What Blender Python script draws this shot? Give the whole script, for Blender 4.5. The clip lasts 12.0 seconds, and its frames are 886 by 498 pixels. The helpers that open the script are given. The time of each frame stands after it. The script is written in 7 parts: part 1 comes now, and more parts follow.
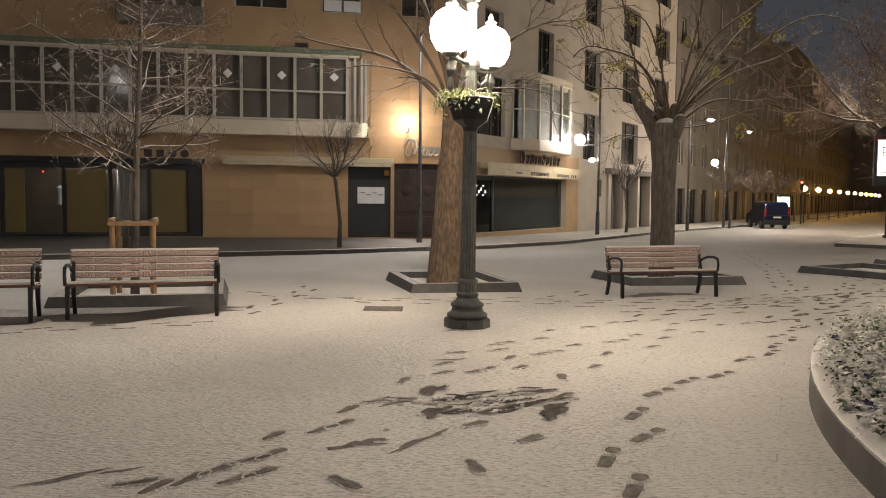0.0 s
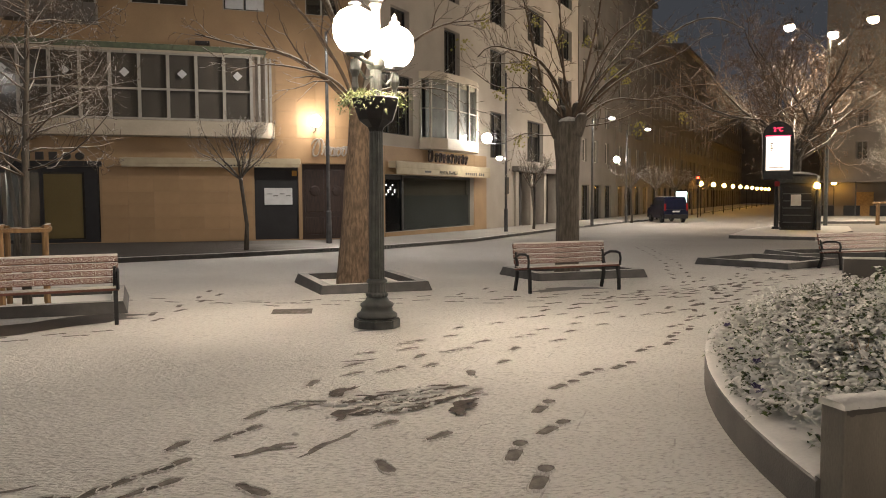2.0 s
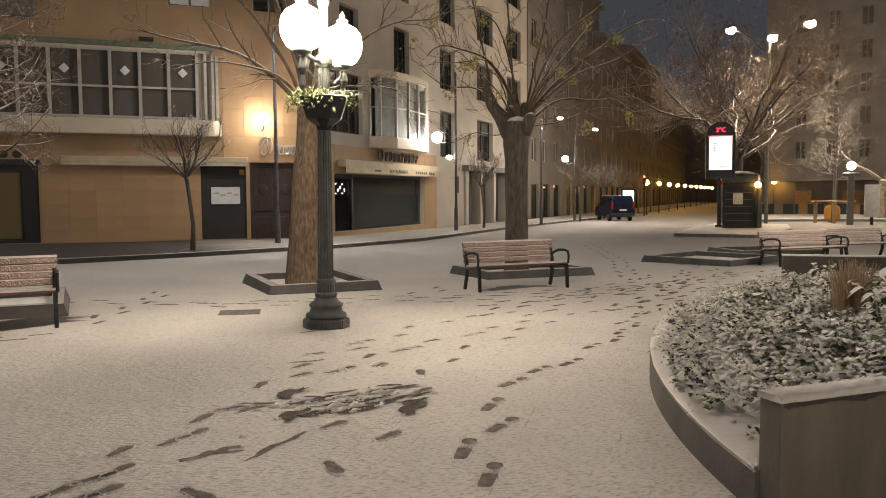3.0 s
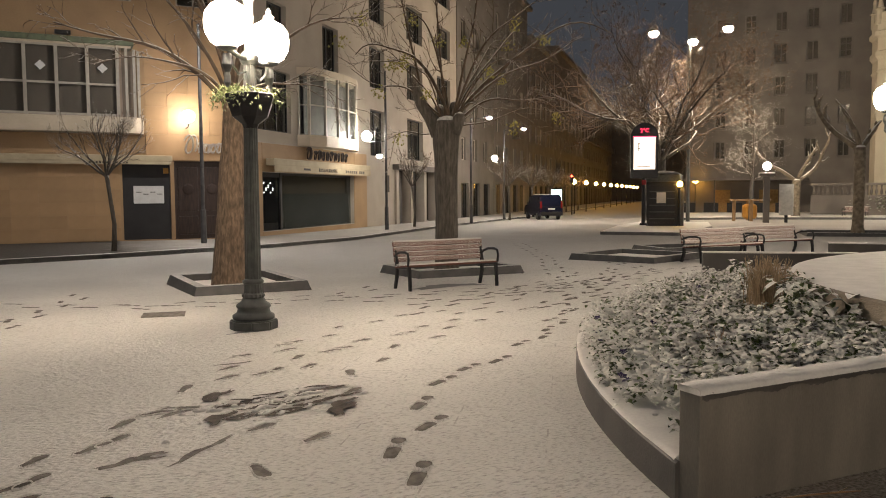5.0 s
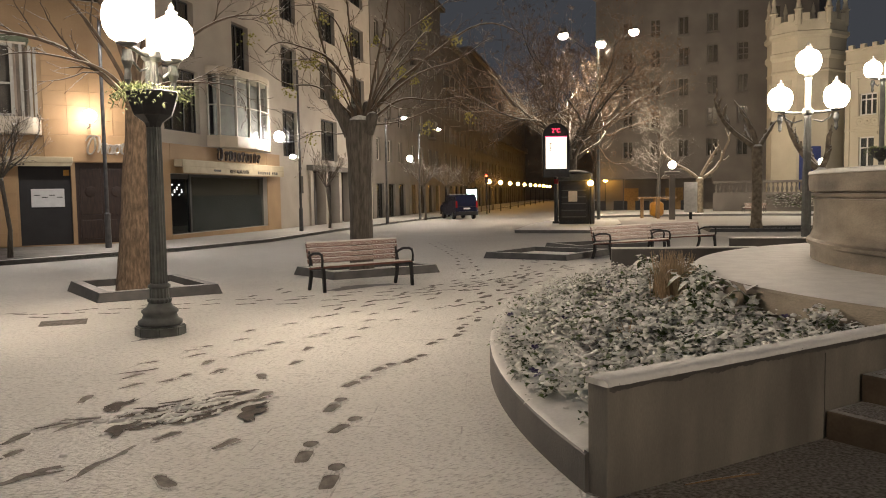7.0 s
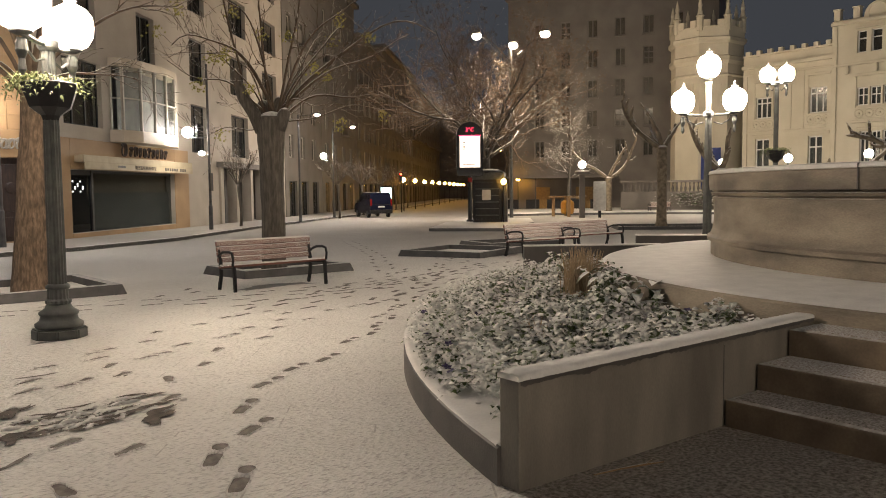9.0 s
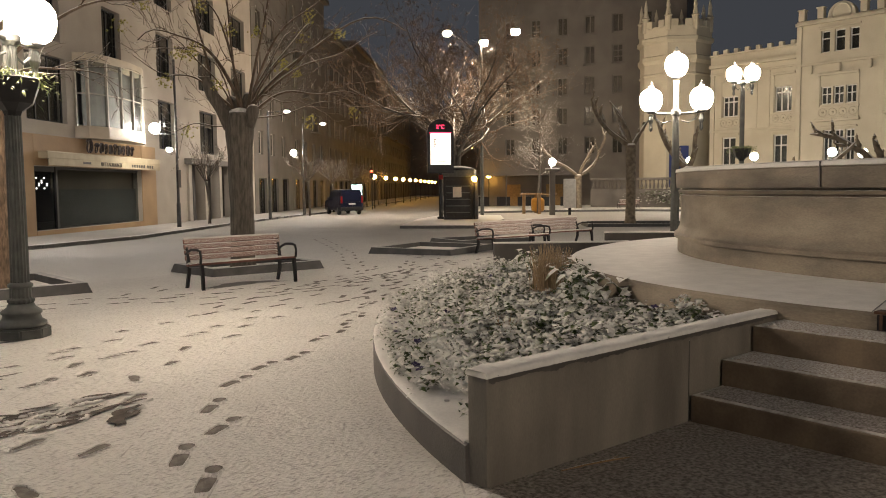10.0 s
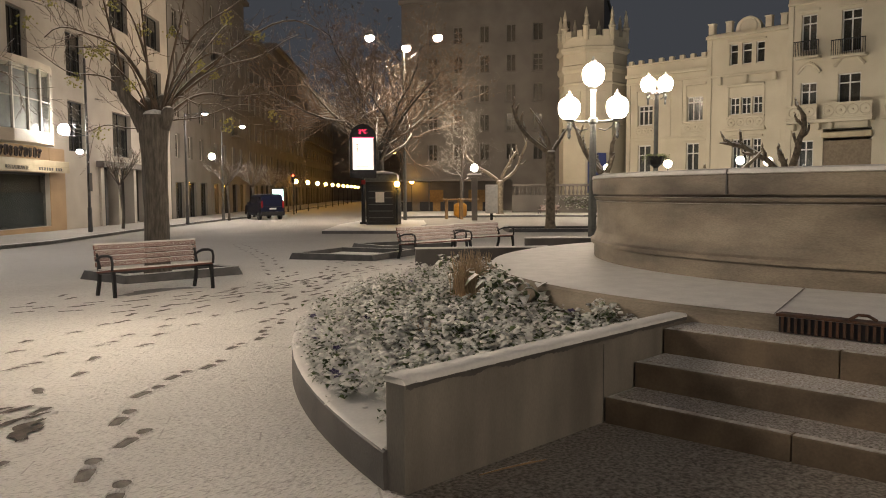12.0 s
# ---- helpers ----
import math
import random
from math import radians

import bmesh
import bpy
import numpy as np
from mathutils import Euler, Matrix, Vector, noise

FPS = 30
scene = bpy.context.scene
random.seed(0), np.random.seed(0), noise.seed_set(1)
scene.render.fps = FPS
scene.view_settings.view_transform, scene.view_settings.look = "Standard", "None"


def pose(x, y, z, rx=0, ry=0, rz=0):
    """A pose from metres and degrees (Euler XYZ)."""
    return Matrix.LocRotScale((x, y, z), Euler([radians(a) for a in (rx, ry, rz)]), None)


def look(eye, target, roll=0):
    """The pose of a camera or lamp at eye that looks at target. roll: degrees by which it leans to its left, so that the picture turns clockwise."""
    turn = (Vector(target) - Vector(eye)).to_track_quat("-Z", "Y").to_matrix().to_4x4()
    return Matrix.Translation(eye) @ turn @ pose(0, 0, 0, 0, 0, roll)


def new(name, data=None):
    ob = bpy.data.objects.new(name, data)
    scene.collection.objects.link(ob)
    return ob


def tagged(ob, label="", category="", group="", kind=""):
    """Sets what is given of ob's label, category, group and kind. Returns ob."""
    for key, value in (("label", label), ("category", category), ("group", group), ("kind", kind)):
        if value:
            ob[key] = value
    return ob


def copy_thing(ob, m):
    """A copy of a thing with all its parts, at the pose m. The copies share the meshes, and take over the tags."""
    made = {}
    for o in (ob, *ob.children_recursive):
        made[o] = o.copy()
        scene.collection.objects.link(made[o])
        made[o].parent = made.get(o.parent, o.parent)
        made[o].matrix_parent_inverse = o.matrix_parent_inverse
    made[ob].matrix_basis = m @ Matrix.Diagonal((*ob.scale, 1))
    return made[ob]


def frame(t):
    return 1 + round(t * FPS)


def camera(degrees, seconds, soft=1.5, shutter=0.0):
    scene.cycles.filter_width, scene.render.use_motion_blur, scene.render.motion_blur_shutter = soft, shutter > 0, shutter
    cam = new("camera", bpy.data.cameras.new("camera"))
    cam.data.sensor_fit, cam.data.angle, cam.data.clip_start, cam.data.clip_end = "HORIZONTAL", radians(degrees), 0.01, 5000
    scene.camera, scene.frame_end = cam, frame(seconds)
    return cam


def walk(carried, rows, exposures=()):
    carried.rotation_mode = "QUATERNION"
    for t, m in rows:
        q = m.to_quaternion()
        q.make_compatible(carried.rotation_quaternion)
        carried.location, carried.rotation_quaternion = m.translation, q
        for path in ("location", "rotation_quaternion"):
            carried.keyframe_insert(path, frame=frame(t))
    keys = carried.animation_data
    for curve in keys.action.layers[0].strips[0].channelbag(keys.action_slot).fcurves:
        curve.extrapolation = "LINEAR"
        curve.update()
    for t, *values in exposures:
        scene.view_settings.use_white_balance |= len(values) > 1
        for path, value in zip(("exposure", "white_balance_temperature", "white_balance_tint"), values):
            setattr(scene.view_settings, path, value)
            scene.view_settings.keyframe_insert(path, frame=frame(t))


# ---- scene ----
cam = camera(58.54, 12.0, 1.0)
PATH = [
    (0, (-0.029, -0.121, 1.387), (0.3522, 1.8378, 1.2559), 0.57),
    (0.5, (-0.029, -0.133, 1.395), (0.4067, 1.8141, 1.2619), 0.60),
    (1, (-0.018, -0.145, 1.394), (0.4718, 1.7898, 1.2649), 0.26),
    (1.5, (-0.013, -0.150, 1.398), (0.5345, 1.7690, 1.2662), -0.00),
    (2, (0.002, -0.145, 1.393), (0.5999, 1.7588, 1.2602), -0.32),
    (2.5, (0.012, -0.147, 1.397), (0.6668, 1.7378, 1.2628), -0.45),
    (3, (0.016, -0.150, 1.395), (0.7314, 1.7126, 1.2589), -0.37),
    (5, (0.031, -0.158, 1.395), (0.9060, 1.6350, 1.2554), -0.38),
    (5.5, (0.044, -0.163, 1.395), (0.9663, 1.6067, 1.2575), -0.42),
    (6, (0.048, -0.164, 1.389), (1.0186, 1.5789, 1.2531), -0.53),
    (6.5, (0.054, -0.167, 1.387), (1.0671, 1.5520, 1.2486), -0.64),
    (7, (0.079, -0.148, 1.380), (1.1373, 1.5433, 1.2393), -0.88),
    (7.5, (0.083, -0.141, 1.376), (1.2032, 1.5094, 1.2321), -0.78),
    (9.5, (0.096, -0.156, 1.372), (1.3559, 1.3899, 1.2206), -0.64),
    (10, (0.101, -0.162, 1.376), (1.3906, 1.3584, 1.2204), -0.57),
    (10.5, (0.107, -0.166, 1.369), (1.4313, 1.3250, 1.2159), -0.43),
    (11, (0.111, -0.169, 1.375), (1.4701, 1.2896, 1.2224), -0.32),
    (11.5, (0.116, -0.171, 1.372), (1.5138, 1.2524, 1.2253), -0.33),
    (12, (0.125, -0.177, 1.379), (1.5570, 1.2119, 1.2349), -0.28),
]
walk(cam, [(t, look(eye, target, roll)) for t, eye, target, roll in PATH])

# ---- world and light: night, lamps of the square, a faint glow from the clouds ----
world = bpy.data.worlds.new("night_sky")
scene.world = world
world.use_nodes = True
wbg = world.node_tree.nodes["Background"]
wbg.inputs[0].default_value = (0.53, 0.56, 0.64, 1)
wbg.inputs[1].default_value = 0.034
scene.view_settings.exposure = 1.38

# fall of the square, easing to level
FX, FY = 0.4848, 0.8746


def g(x, y):
    u = x * FX + y * FY
    return -0.01746 * (u if u < 25 else 25 + 20 * (1 - math.exp(-(u - 25) / 20)))


# ---- materials ----
def nodes_of(name):
    m = bpy.data.materials.new(name)
    m.use_nodes = True
    return m, m.node_tree.nodes, m.node_tree.links, m.node_tree.nodes["Principled BSDF"]


SNOW = (0.81, 0.785, 0.735, 1)


def mat(name, col, col2=None, rough=0.7, metal=0.0, scale=6.0, fine=60.0, bump=0.2, snow=None, grit=14.0, coord="Object", stretch=(1, 1, 1),
        island=0.0, spec=0.5, stain=0.25, per_object=0.0):
    """Two-scale procedural surface; snow: (lowest normal z at which it lies, amount of patchiness)."""
    m, n, l, p = nodes_of(name)
    col2 = col2 or tuple(c * 0.7 for c in col)
    tc = n.new("ShaderNodeTexCoord")
    mp = n.new("ShaderNodeMapping")
    mp.inputs["Scale"].default_value = stretch
    l.new(tc.outputs[coord], mp.inputs[0])
    a = n.new("ShaderNodeTexNoise")
    a.inputs["Scale"].default_value, a.inputs["Detail"].default_value = scale, 5
    b = n.new("ShaderNodeTexNoise")
    b.inputs["Scale"].default_value, b.inputs["Detail"].default_value = fine, 4
    l.new(mp.outputs[0], a.inputs[0])
    l.new(mp.outputs[0], b.inputs[0])
    mx = n.new("ShaderNodeMix")
    mx.data_type = "RGBA"
    mx.inputs[6].default_value, mx.inputs[7].default_value = (*col, 1), (*col2, 1)
    ramp = n.new("ShaderNodeMapRange")
    ramp.inputs[1].default_value, ramp.inputs[2].default_value = 0.35, 0.65
    l.new(a.outputs[0], ramp.inputs[0])
    l.new(ramp.outputs[0], mx.inputs[0])
    mu = n.new("ShaderNodeMix")
    mu.data_type, mu.blend_type = "RGBA", "MULTIPLY"
    mu.inputs[0].default_value = stain
    l.new(mx.outputs[2], mu.inputs[6])
    l.new(b.outputs[0], mu.inputs[7])
    out = mu.outputs[2]
    if island or per_object:
        r = n.new("ShaderNodeObjectInfo") if per_object else n.new("ShaderNodeNewGeometry")
        hv = n.new("ShaderNodeHueSaturation")
        mr = n.new("ShaderNodeMapRange")
        v = per_object or island
        mr.inputs[3].default_value, mr.inputs[4].default_value = 1 - v, 1 + v
        l.new(r.outputs["Random"] if per_object else r.outputs["Random Per Island"], mr.inputs[0])
        l.new(mr.outputs[0], hv.inputs["Value"])
        l.new(out, hv.inputs["Color"])
        out = hv.outputs[0]
    if snow:
        low, patch = snow
        geo = n.new("ShaderNodeNewGeometry")
        sx = n.new("ShaderNodeSeparateXYZ")
        l.new(geo.outputs["Normal"], sx.inputs[0])
        c = n.new("ShaderNodeTexNoise")
        c.inputs["Scale"].default_value, c.inputs["Detail"].default_value = grit, 5
        l.new(tc.outputs[coord], c.inputs[0])
        ad = n.new("ShaderNodeMath")
        ad.operation = "MULTIPLY_ADD"
        ad.inputs[1].default_value = patch
        l.new(c.outputs[0], ad.inputs[0])
        l.new(sx.outputs[2], ad.inputs[2])
        st = n.new("ShaderNodeMapRange")
        st.inputs[1].default_value, st.inputs[2].default_value = low + patch * 0.5, low + patch * 0.5 + 0.2
        l.new(ad.outputs[0], st.inputs[0])
        ms = n.new("ShaderNodeMix")
        ms.data_type = "RGBA"
        ms.inputs[7].default_value = SNOW
        l.new(st.outputs[0], ms.inputs[0])
        l.new(out, ms.inputs[6])
        out = ms.outputs[2]
    l.new(out, p.inputs["Base Color"])
    p.inputs["Roughness"].default_value, p.inputs["Metallic"].default_value = rough, metal
    p.inputs["Specular IOR Level"].default_value = spec
    if bump:
        bp = n.new("ShaderNodeBump")
        bp.inputs["Strength"].default_value, bp.inputs["Distance"].default_value = bump, 0.01
        l.new(b.outputs[0], bp.inputs["Height"])
        l.new(bp.outputs[0], p.inputs["Normal"])
    return m


def glow(name, col, strength):
    m, n, l, p = nodes_of(name)
    p.inputs["Base Color"].default_value = (*col, 1)
    p.inputs["Emission Color"].default_value = (*col, 1)
    p.inputs["Emission Strength"].default_value = strength
    p.inputs["Roughness"].default_value = 0.3
    return m


def glass(name, tint=(0.02, 0.022, 0.025), clear=0.75):
    m, n, l, p = nodes_of(name)
    out = n["Material Output"]
    tr = n.new("ShaderNodeBsdfTransparent")
    tr.inputs[0].default_value = (0.75, 0.78, 0.78, 1)
    p.inputs["Base Color"].default_value, p.inputs["Roughness"].default_value = (*tint, 1), 0.13
    p.inputs["Specular IOR Level"].default_value = 0.22
    mx = n.new("ShaderNodeMixShader")
    mx.inputs[0].default_value = clear
    l.new(p.outputs[0], mx.inputs[1])
    l.new(tr.outputs[0], mx.inputs[2])
    l.new(mx.outputs[0], out.inputs[0])
    return m


def ground_mat():
    """Thin trodden snow over slabs: soft dapple, faint joints showing through, wheel-worn street further off."""
    m, n, l, p = nodes_of("snow_ground")
    geo = n.new("ShaderNodeTexCoord")
    a = n.new("ShaderNodeTexNoise")
    a.inputs["Scale"].default_value, a.inputs["Detail"].default_value = 0.35, 6
    b = n.new("ShaderNodeTexNoise")
    b.inputs["Scale"].default_value, b.inputs["Detail"].default_value = 1, 6
    rip = n.new("ShaderNodeMapping")
    rip.inputs["Rotation"].default_value, rip.inputs["Scale"].default_value = (0, 0, radians(18)), (26, 62, 40)
    l.new(geo.outputs["Object"], rip.inputs[0])
    l.new(rip.outputs[0], b.inputs[0])
    c = n.new("ShaderNodeTexNoise")
    c.inputs["Scale"].default_value, c.inputs["Detail"].default_value = 7, 5
    br = n.new("ShaderNodeTexBrick")
    br.inputs["Scale"].default_value = 1.0
    br.inputs["Mortar Size"].default_value, br.inputs["Mortar Smooth"].default_value = 0.007, 0.4
    br.inputs["Brick Width"].default_value, br.inputs["Row Height"].default_value = 1.2, 0.8
    mp = n.new("ShaderNodeMapping")
    mp.inputs["Rotation"].default_value = (0, 0, radians(35))
    l.new(geo.outputs["Object"], mp.inputs[0])
    l.new(mp.outputs[0], br.inputs[0])
    for t in (a, c):
        l.new(geo.outputs["Object"], t.inputs[0])
    r1 = n.new("ShaderNodeMapRange")
    r1.inputs[1].default_value, r1.inputs[2].default_value = 0.3, 0.7
    l.new(a.outputs[0], r1.inputs[0])
    mx = n.new("ShaderNodeMix")
    mx.data_type = "RGBA"
    mx.inputs[6].default_value, mx.inputs[7].default_value = (0.665, 0.64, 0.59, 1), (0.825, 0.80, 0.745, 1)
    l.new(r1.outputs[0], mx.inputs[0])
    m2 = n.new("ShaderNodeMix")
    m2.data_type = "RGBA"
    m2.inputs[7].default_value = (0.34, 0.31, 0.28, 1)
    r2 = n.new("ShaderNodeMapRange")
    r2.inputs[1].default_value, r2.inputs[2].default_value, r2.inputs[4].default_value = 0.50, 0.72, 0.80
    l.new(b.outputs[0], r2.inputs[0])
    l.new(r2.outputs[0], m2.inputs[0])
    l.new(mx.outputs[2], m2.inputs[6])
    m3 = n.new("ShaderNodeMix")
    m3.data_type = "RGBA"
    m3.inputs[7].default_value = (0.36, 0.33, 0.30, 1)
    j = n.new("ShaderNodeMath")
    j.operation = "MULTIPLY"
    r3 = n.new("ShaderNodeMapRange")
    r3.inputs[1].default_value, r3.inputs[2].default_value, r3.inputs[4].default_value = 0.5, 0.62, 0.6
    l.new(c.outputs[0], r3.inputs[0])
    l.new(br.outputs["Fac"], j.inputs[0])
    l.new(r3.outputs[0], j.inputs[1])
    l.new(j.outputs[0], m3.inputs[0])
    l.new(m2.outputs[2], m3.inputs[6])
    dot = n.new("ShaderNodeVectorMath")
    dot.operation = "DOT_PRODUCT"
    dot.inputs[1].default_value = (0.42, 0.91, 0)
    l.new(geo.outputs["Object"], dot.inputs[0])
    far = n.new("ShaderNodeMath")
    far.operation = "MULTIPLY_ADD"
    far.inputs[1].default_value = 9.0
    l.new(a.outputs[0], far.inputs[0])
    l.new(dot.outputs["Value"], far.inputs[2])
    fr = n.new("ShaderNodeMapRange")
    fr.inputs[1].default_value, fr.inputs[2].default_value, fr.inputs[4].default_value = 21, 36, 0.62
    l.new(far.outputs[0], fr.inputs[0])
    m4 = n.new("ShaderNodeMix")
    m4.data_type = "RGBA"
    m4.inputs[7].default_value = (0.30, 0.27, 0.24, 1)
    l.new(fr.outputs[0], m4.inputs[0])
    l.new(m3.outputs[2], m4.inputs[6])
    l.new(m4.outputs[2], p.inputs["Base Color"])
    p.inputs["Roughness"].default_value = 0.75
    ad = n.new("ShaderNodeMath")
    ad.operation = "MULTIPLY_ADD"
    ad.inputs[1].default_value = 0.6
    l.new(c.outputs[0], ad.inputs[0])
    l.new(b.outputs[0], ad.inputs[2])
    bp = n.new("ShaderNodeBump")
    bp.inputs["Strength"].default_value, bp.inputs["Distance"].default_value = 1.0, 0.032
    l.new(ad.outputs[0], bp.inputs["Height"])
    l.new(bp.outputs[0], p.inputs["Normal"])
    return m


M_ground = ground_mat()
M_snow = mat("loose_snow", (0.82, 0.795, 0.745), (0.73, 0.705, 0.66), 0.8, scale=5, fine=45, bump=0.5, stain=0.2)
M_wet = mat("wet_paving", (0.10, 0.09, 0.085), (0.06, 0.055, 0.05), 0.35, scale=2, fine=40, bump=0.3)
M_print = mat("trodden_wet_snow", (0.11, 0.094, 0.078), (0.25, 0.22, 0.19), 0.8, scale=14, fine=70, bump=0.6, spec=0.25)
M_kerb = mat("kerb_stone", (0.16, 0.15, 0.14), (0.10, 0.095, 0.09), 0.6, scale=4, fine=70, bump=0.4, snow=(0.75, 0.35))
M_concrete = mat("cast_concrete", (0.275, 0.248, 0.203), (0.165, 0.147, 0.12), 0.75, scale=2.2, fine=90, bump=0.3, snow=(0.8, 0.0), stretch=(1.6, 1.6, 0.45), stain=0.35)
M_edge = mat("damp_dark_concrete", (0.11, 0.10, 0.09), (0.07, 0.066, 0.06), 0.6, scale=3, fine=80, bump=0.3, snow=(0.8, 0.0))
M_box = mat("grey_stone_border", (0.085, 0.083, 0.08), (0.05, 0.05, 0.048), 0.6, scale=4, fine=80, bump=0.3, snow=(0.9, 0.15))
M_stone = mat("basin_limestone", (0.42, 0.352, 0.26), (0.16, 0.133, 0.10), 0.6, scale=1.3, fine=46, bump=0.6, stretch=(0.8, 0.8, 2.4), snow=(0.85, 0.1), stain=0.5)
M_step = mat("step_sandstone", (0.24, 0.178, 0.115), (0.12, 0.09, 0.06), 0.65, scale=3, fine=60, bump=0.4, stain=0.4, snow=(0.9, 0.25))
M_iron = mat("dark_green_iron", (0.13, 0.135, 0.125), (0.085, 0.09, 0.085), 0.5, 0.2, scale=8, fine=120, bump=0.15)
M_black = mat("black_metal", (0.02, 0.02, 0.022), (0.012, 0.012, 0.012), 0.4, 0.3, fine=100, bump=0.1)
M_pole = mat("grey_steel", (0.13, 0.13, 0.13), (0.08, 0.08, 0.08), 0.5, 0.6, fine=90, bump=0.1)
M_white = mat("white_paint", (0.75, 0.73, 0.68), (0.6, 0.58, 0.54), 0.5, fine=60, bump=0.1)
M_slat = mat("red_brown_slat", (0.20, 0.075, 0.05), (0.13, 0.05, 0.035), 0.6, scale=6, fine=60, stretch=(0.6, 4, 4), bump=0.4, snow=(0.15, 0.75), grit=70)
M_wood = mat("stake_wood", (0.36, 0.22, 0.10), (0.24, 0.14, 0.06), 0.7, scale=8, fine=60, stretch=(4, 4, 0.5), bump=0.3, snow=(0.7, 0.3))
M_bark = mat("ridged_bark", (0.25, 0.175, 0.115), (0.10, 0.07, 0.045), 0.9, scale=11, fine=34, stretch=(2.2, 2.2, 0.6), bump=1.0, stain=0.6, snow=(0.75, 0.3))
M_barkgrey = mat("grey_bark", (0.18, 0.155, 0.125), (0.085, 0.075, 0.06), 0.9, scale=9, fine=40, stretch=(3, 3, 0.4), bump=1.0, stain=0.6, snow=(0.6, 0.4))
M_twig = mat("snowy_twig", (0.13, 0.092, 0.062), (0.07, 0.05, 0.034), 0.9, scale=5, fine=50, bump=0.2, snow=(0.42, 0.5))
M_twigbare = mat("brown_bare_twig", (0.26, 0.18, 0.12), (0.14, 0.095, 0.064), 0.9, scale=5, fine=50, bump=0.2, snow=(0.68, 0.5))
M_plane = mat("plane_tree_bark", (0.34, 0.28, 0.20), (0.15, 0.12, 0.085), 0.85, scale=5, fine=30, bump=0.5, stain=0.5, snow=(0.35, 0.4))
M_yleaf = mat("yellow_green_fruit", (0.42, 0.38, 0.10), (0.30, 0.28, 0.07), 0.6, scale=20, bump=0.0)
M_leaf = mat("snowed_leaf", (0.10, 0.135, 0.035), (0.04, 0.055, 0.016), 0.6, scale=14, fine=60, bump=0.1, snow=(0.70, 1.3), grit=7, island=0.4)
M_leafbig = mat("broad_leaf", (0.12, 0.16, 0.05), (0.07, 0.10, 0.03), 0.55, scale=10, fine=60, bump=0.1, snow=(0.62, 0.5), island=0.3)
M_fern = mat("hanging_green", (0.20, 0.23, 0.075), (0.11, 0.14, 0.045), 0.6, scale=14, bump=0.0, island=0.3)
M_straw = mat("dry_straw", (0.60, 0.46, 0.30), (0.44, 0.33, 0.20), 0.8, scale=14, bump=0.0, island=0.35)
M_dryleaf = mat("dry_brown_leaf", (0.20, 0.13, 0.075), (0.13, 0.085, 0.05), 0.8, scale=14, bump=0.0, island=0.3)
M_violet = mat("violet_petal", (0.06, 0.04, 0.12), (0.04, 0.03, 0.08), 0.6, bump=0.0)
M_ochre = mat("ochre_stone_cladding", (0.44, 0.28, 0.14), (0.36, 0.22, 0.11), 0.6, scale=1.2, fine=30, bump=0.15, stain=0.2, per_object=0.07)
M_ochrewall = mat("ochre_stone_wall", (0.44, 0.29, 0.15), (0.36, 0.23, 0.12), 0.65, scale=0.7, fine=18, bump=0.15, stain=0.25)
M_render2 = mat("pale_beige_wall", (0.49, 0.435, 0.365), (0.42, 0.37, 0.305), 0.75, scale=0.6, fine=16, bump=0.15, stain=0.25)
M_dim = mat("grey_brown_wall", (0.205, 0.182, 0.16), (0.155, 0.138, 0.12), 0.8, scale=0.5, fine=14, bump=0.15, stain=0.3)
M_palace = mat("cream_palace_wall", (0.62, 0.56, 0.43), (0.54, 0.48, 0.36), 0.75, scale=0.5, fine=14, bump=0.15, stain=0.25)
M_band = mat("pale_sill_stone", (0.62, 0.53, 0.40), (0.54, 0.46, 0.34), 0.5, scale=1.5, fine=30, bump=0.1)
M_frame = mat("pale_window_frame", (0.50, 0.46, 0.38), (0.42, 0.38, 0.32), 0.45, fine=60, bump=0.05)
M_green = mat("green_gutter", (0.16, 0.19, 0.11), (0.11, 0.13, 0.08), 0.6, fine=40, bump=0.1, snow=(0.8, 0.3))
M_dark = mat("dark_shopfront", (0.018, 0.017, 0.018), (0.012, 0.011, 0.012), 0.6, scale=2, fine=60, bump=0.05)
M_curtain = mat("grey_curtain", (0.44, 0.41, 0.36), (0.32, 0.30, 0.26), 0.8, scale=3, fine=20, bump=0.1, stretch=(4, 1, 0.4))
M_inner = mat("unlit_room", (0.26, 0.21, 0.155), (0.17, 0.135, 0.10), 0.8, scale=0.8, bump=0.0)
M_blind = mat("pale_blind", (0.46, 0.36, 0.28), (0.36, 0.28, 0.215), 0.8, scale=1.0, fine=20, bump=0.1)
M_panel = mat("amber_display_panel", (0.78, 0.52, 0.20), (0.66, 0.43, 0.16), 0.5, scale=1.2, bump=0.0)
M_doorwood = mat("carved_dark_wood", (0.055, 0.03, 0.022), (0.03, 0.018, 0.014), 0.5, scale=5, fine=40, stretch=(4, 4, 0.6), bump=0.3)
M_awn = mat("cream_awning", (0.50, 0.42, 0.28), (0.42, 0.35, 0.23), 0.7, scale=2, fine=40, bump=0.1)
M_letter = mat("dark_letter", (0.03, 0.022, 0.018), (0.02, 0.016, 0.012), 0.5, bump=0.0)
M_chrome = mat("pale_metal_sign", (0.62, 0.56, 0.48), (0.45, 0.40, 0.34), 0.3, 0.6, bump=0.0)
M_paper = mat("white_paper", (0.75, 0.74, 0.72), (0.68, 0.67, 0.65), 0.6, bump=0.0)
M_rust = mat("rusty_iron", (0.12, 0.055, 0.03), (0.06, 0.04, 0.028), 0.8, scale=9, fine=60, bump=0.4)
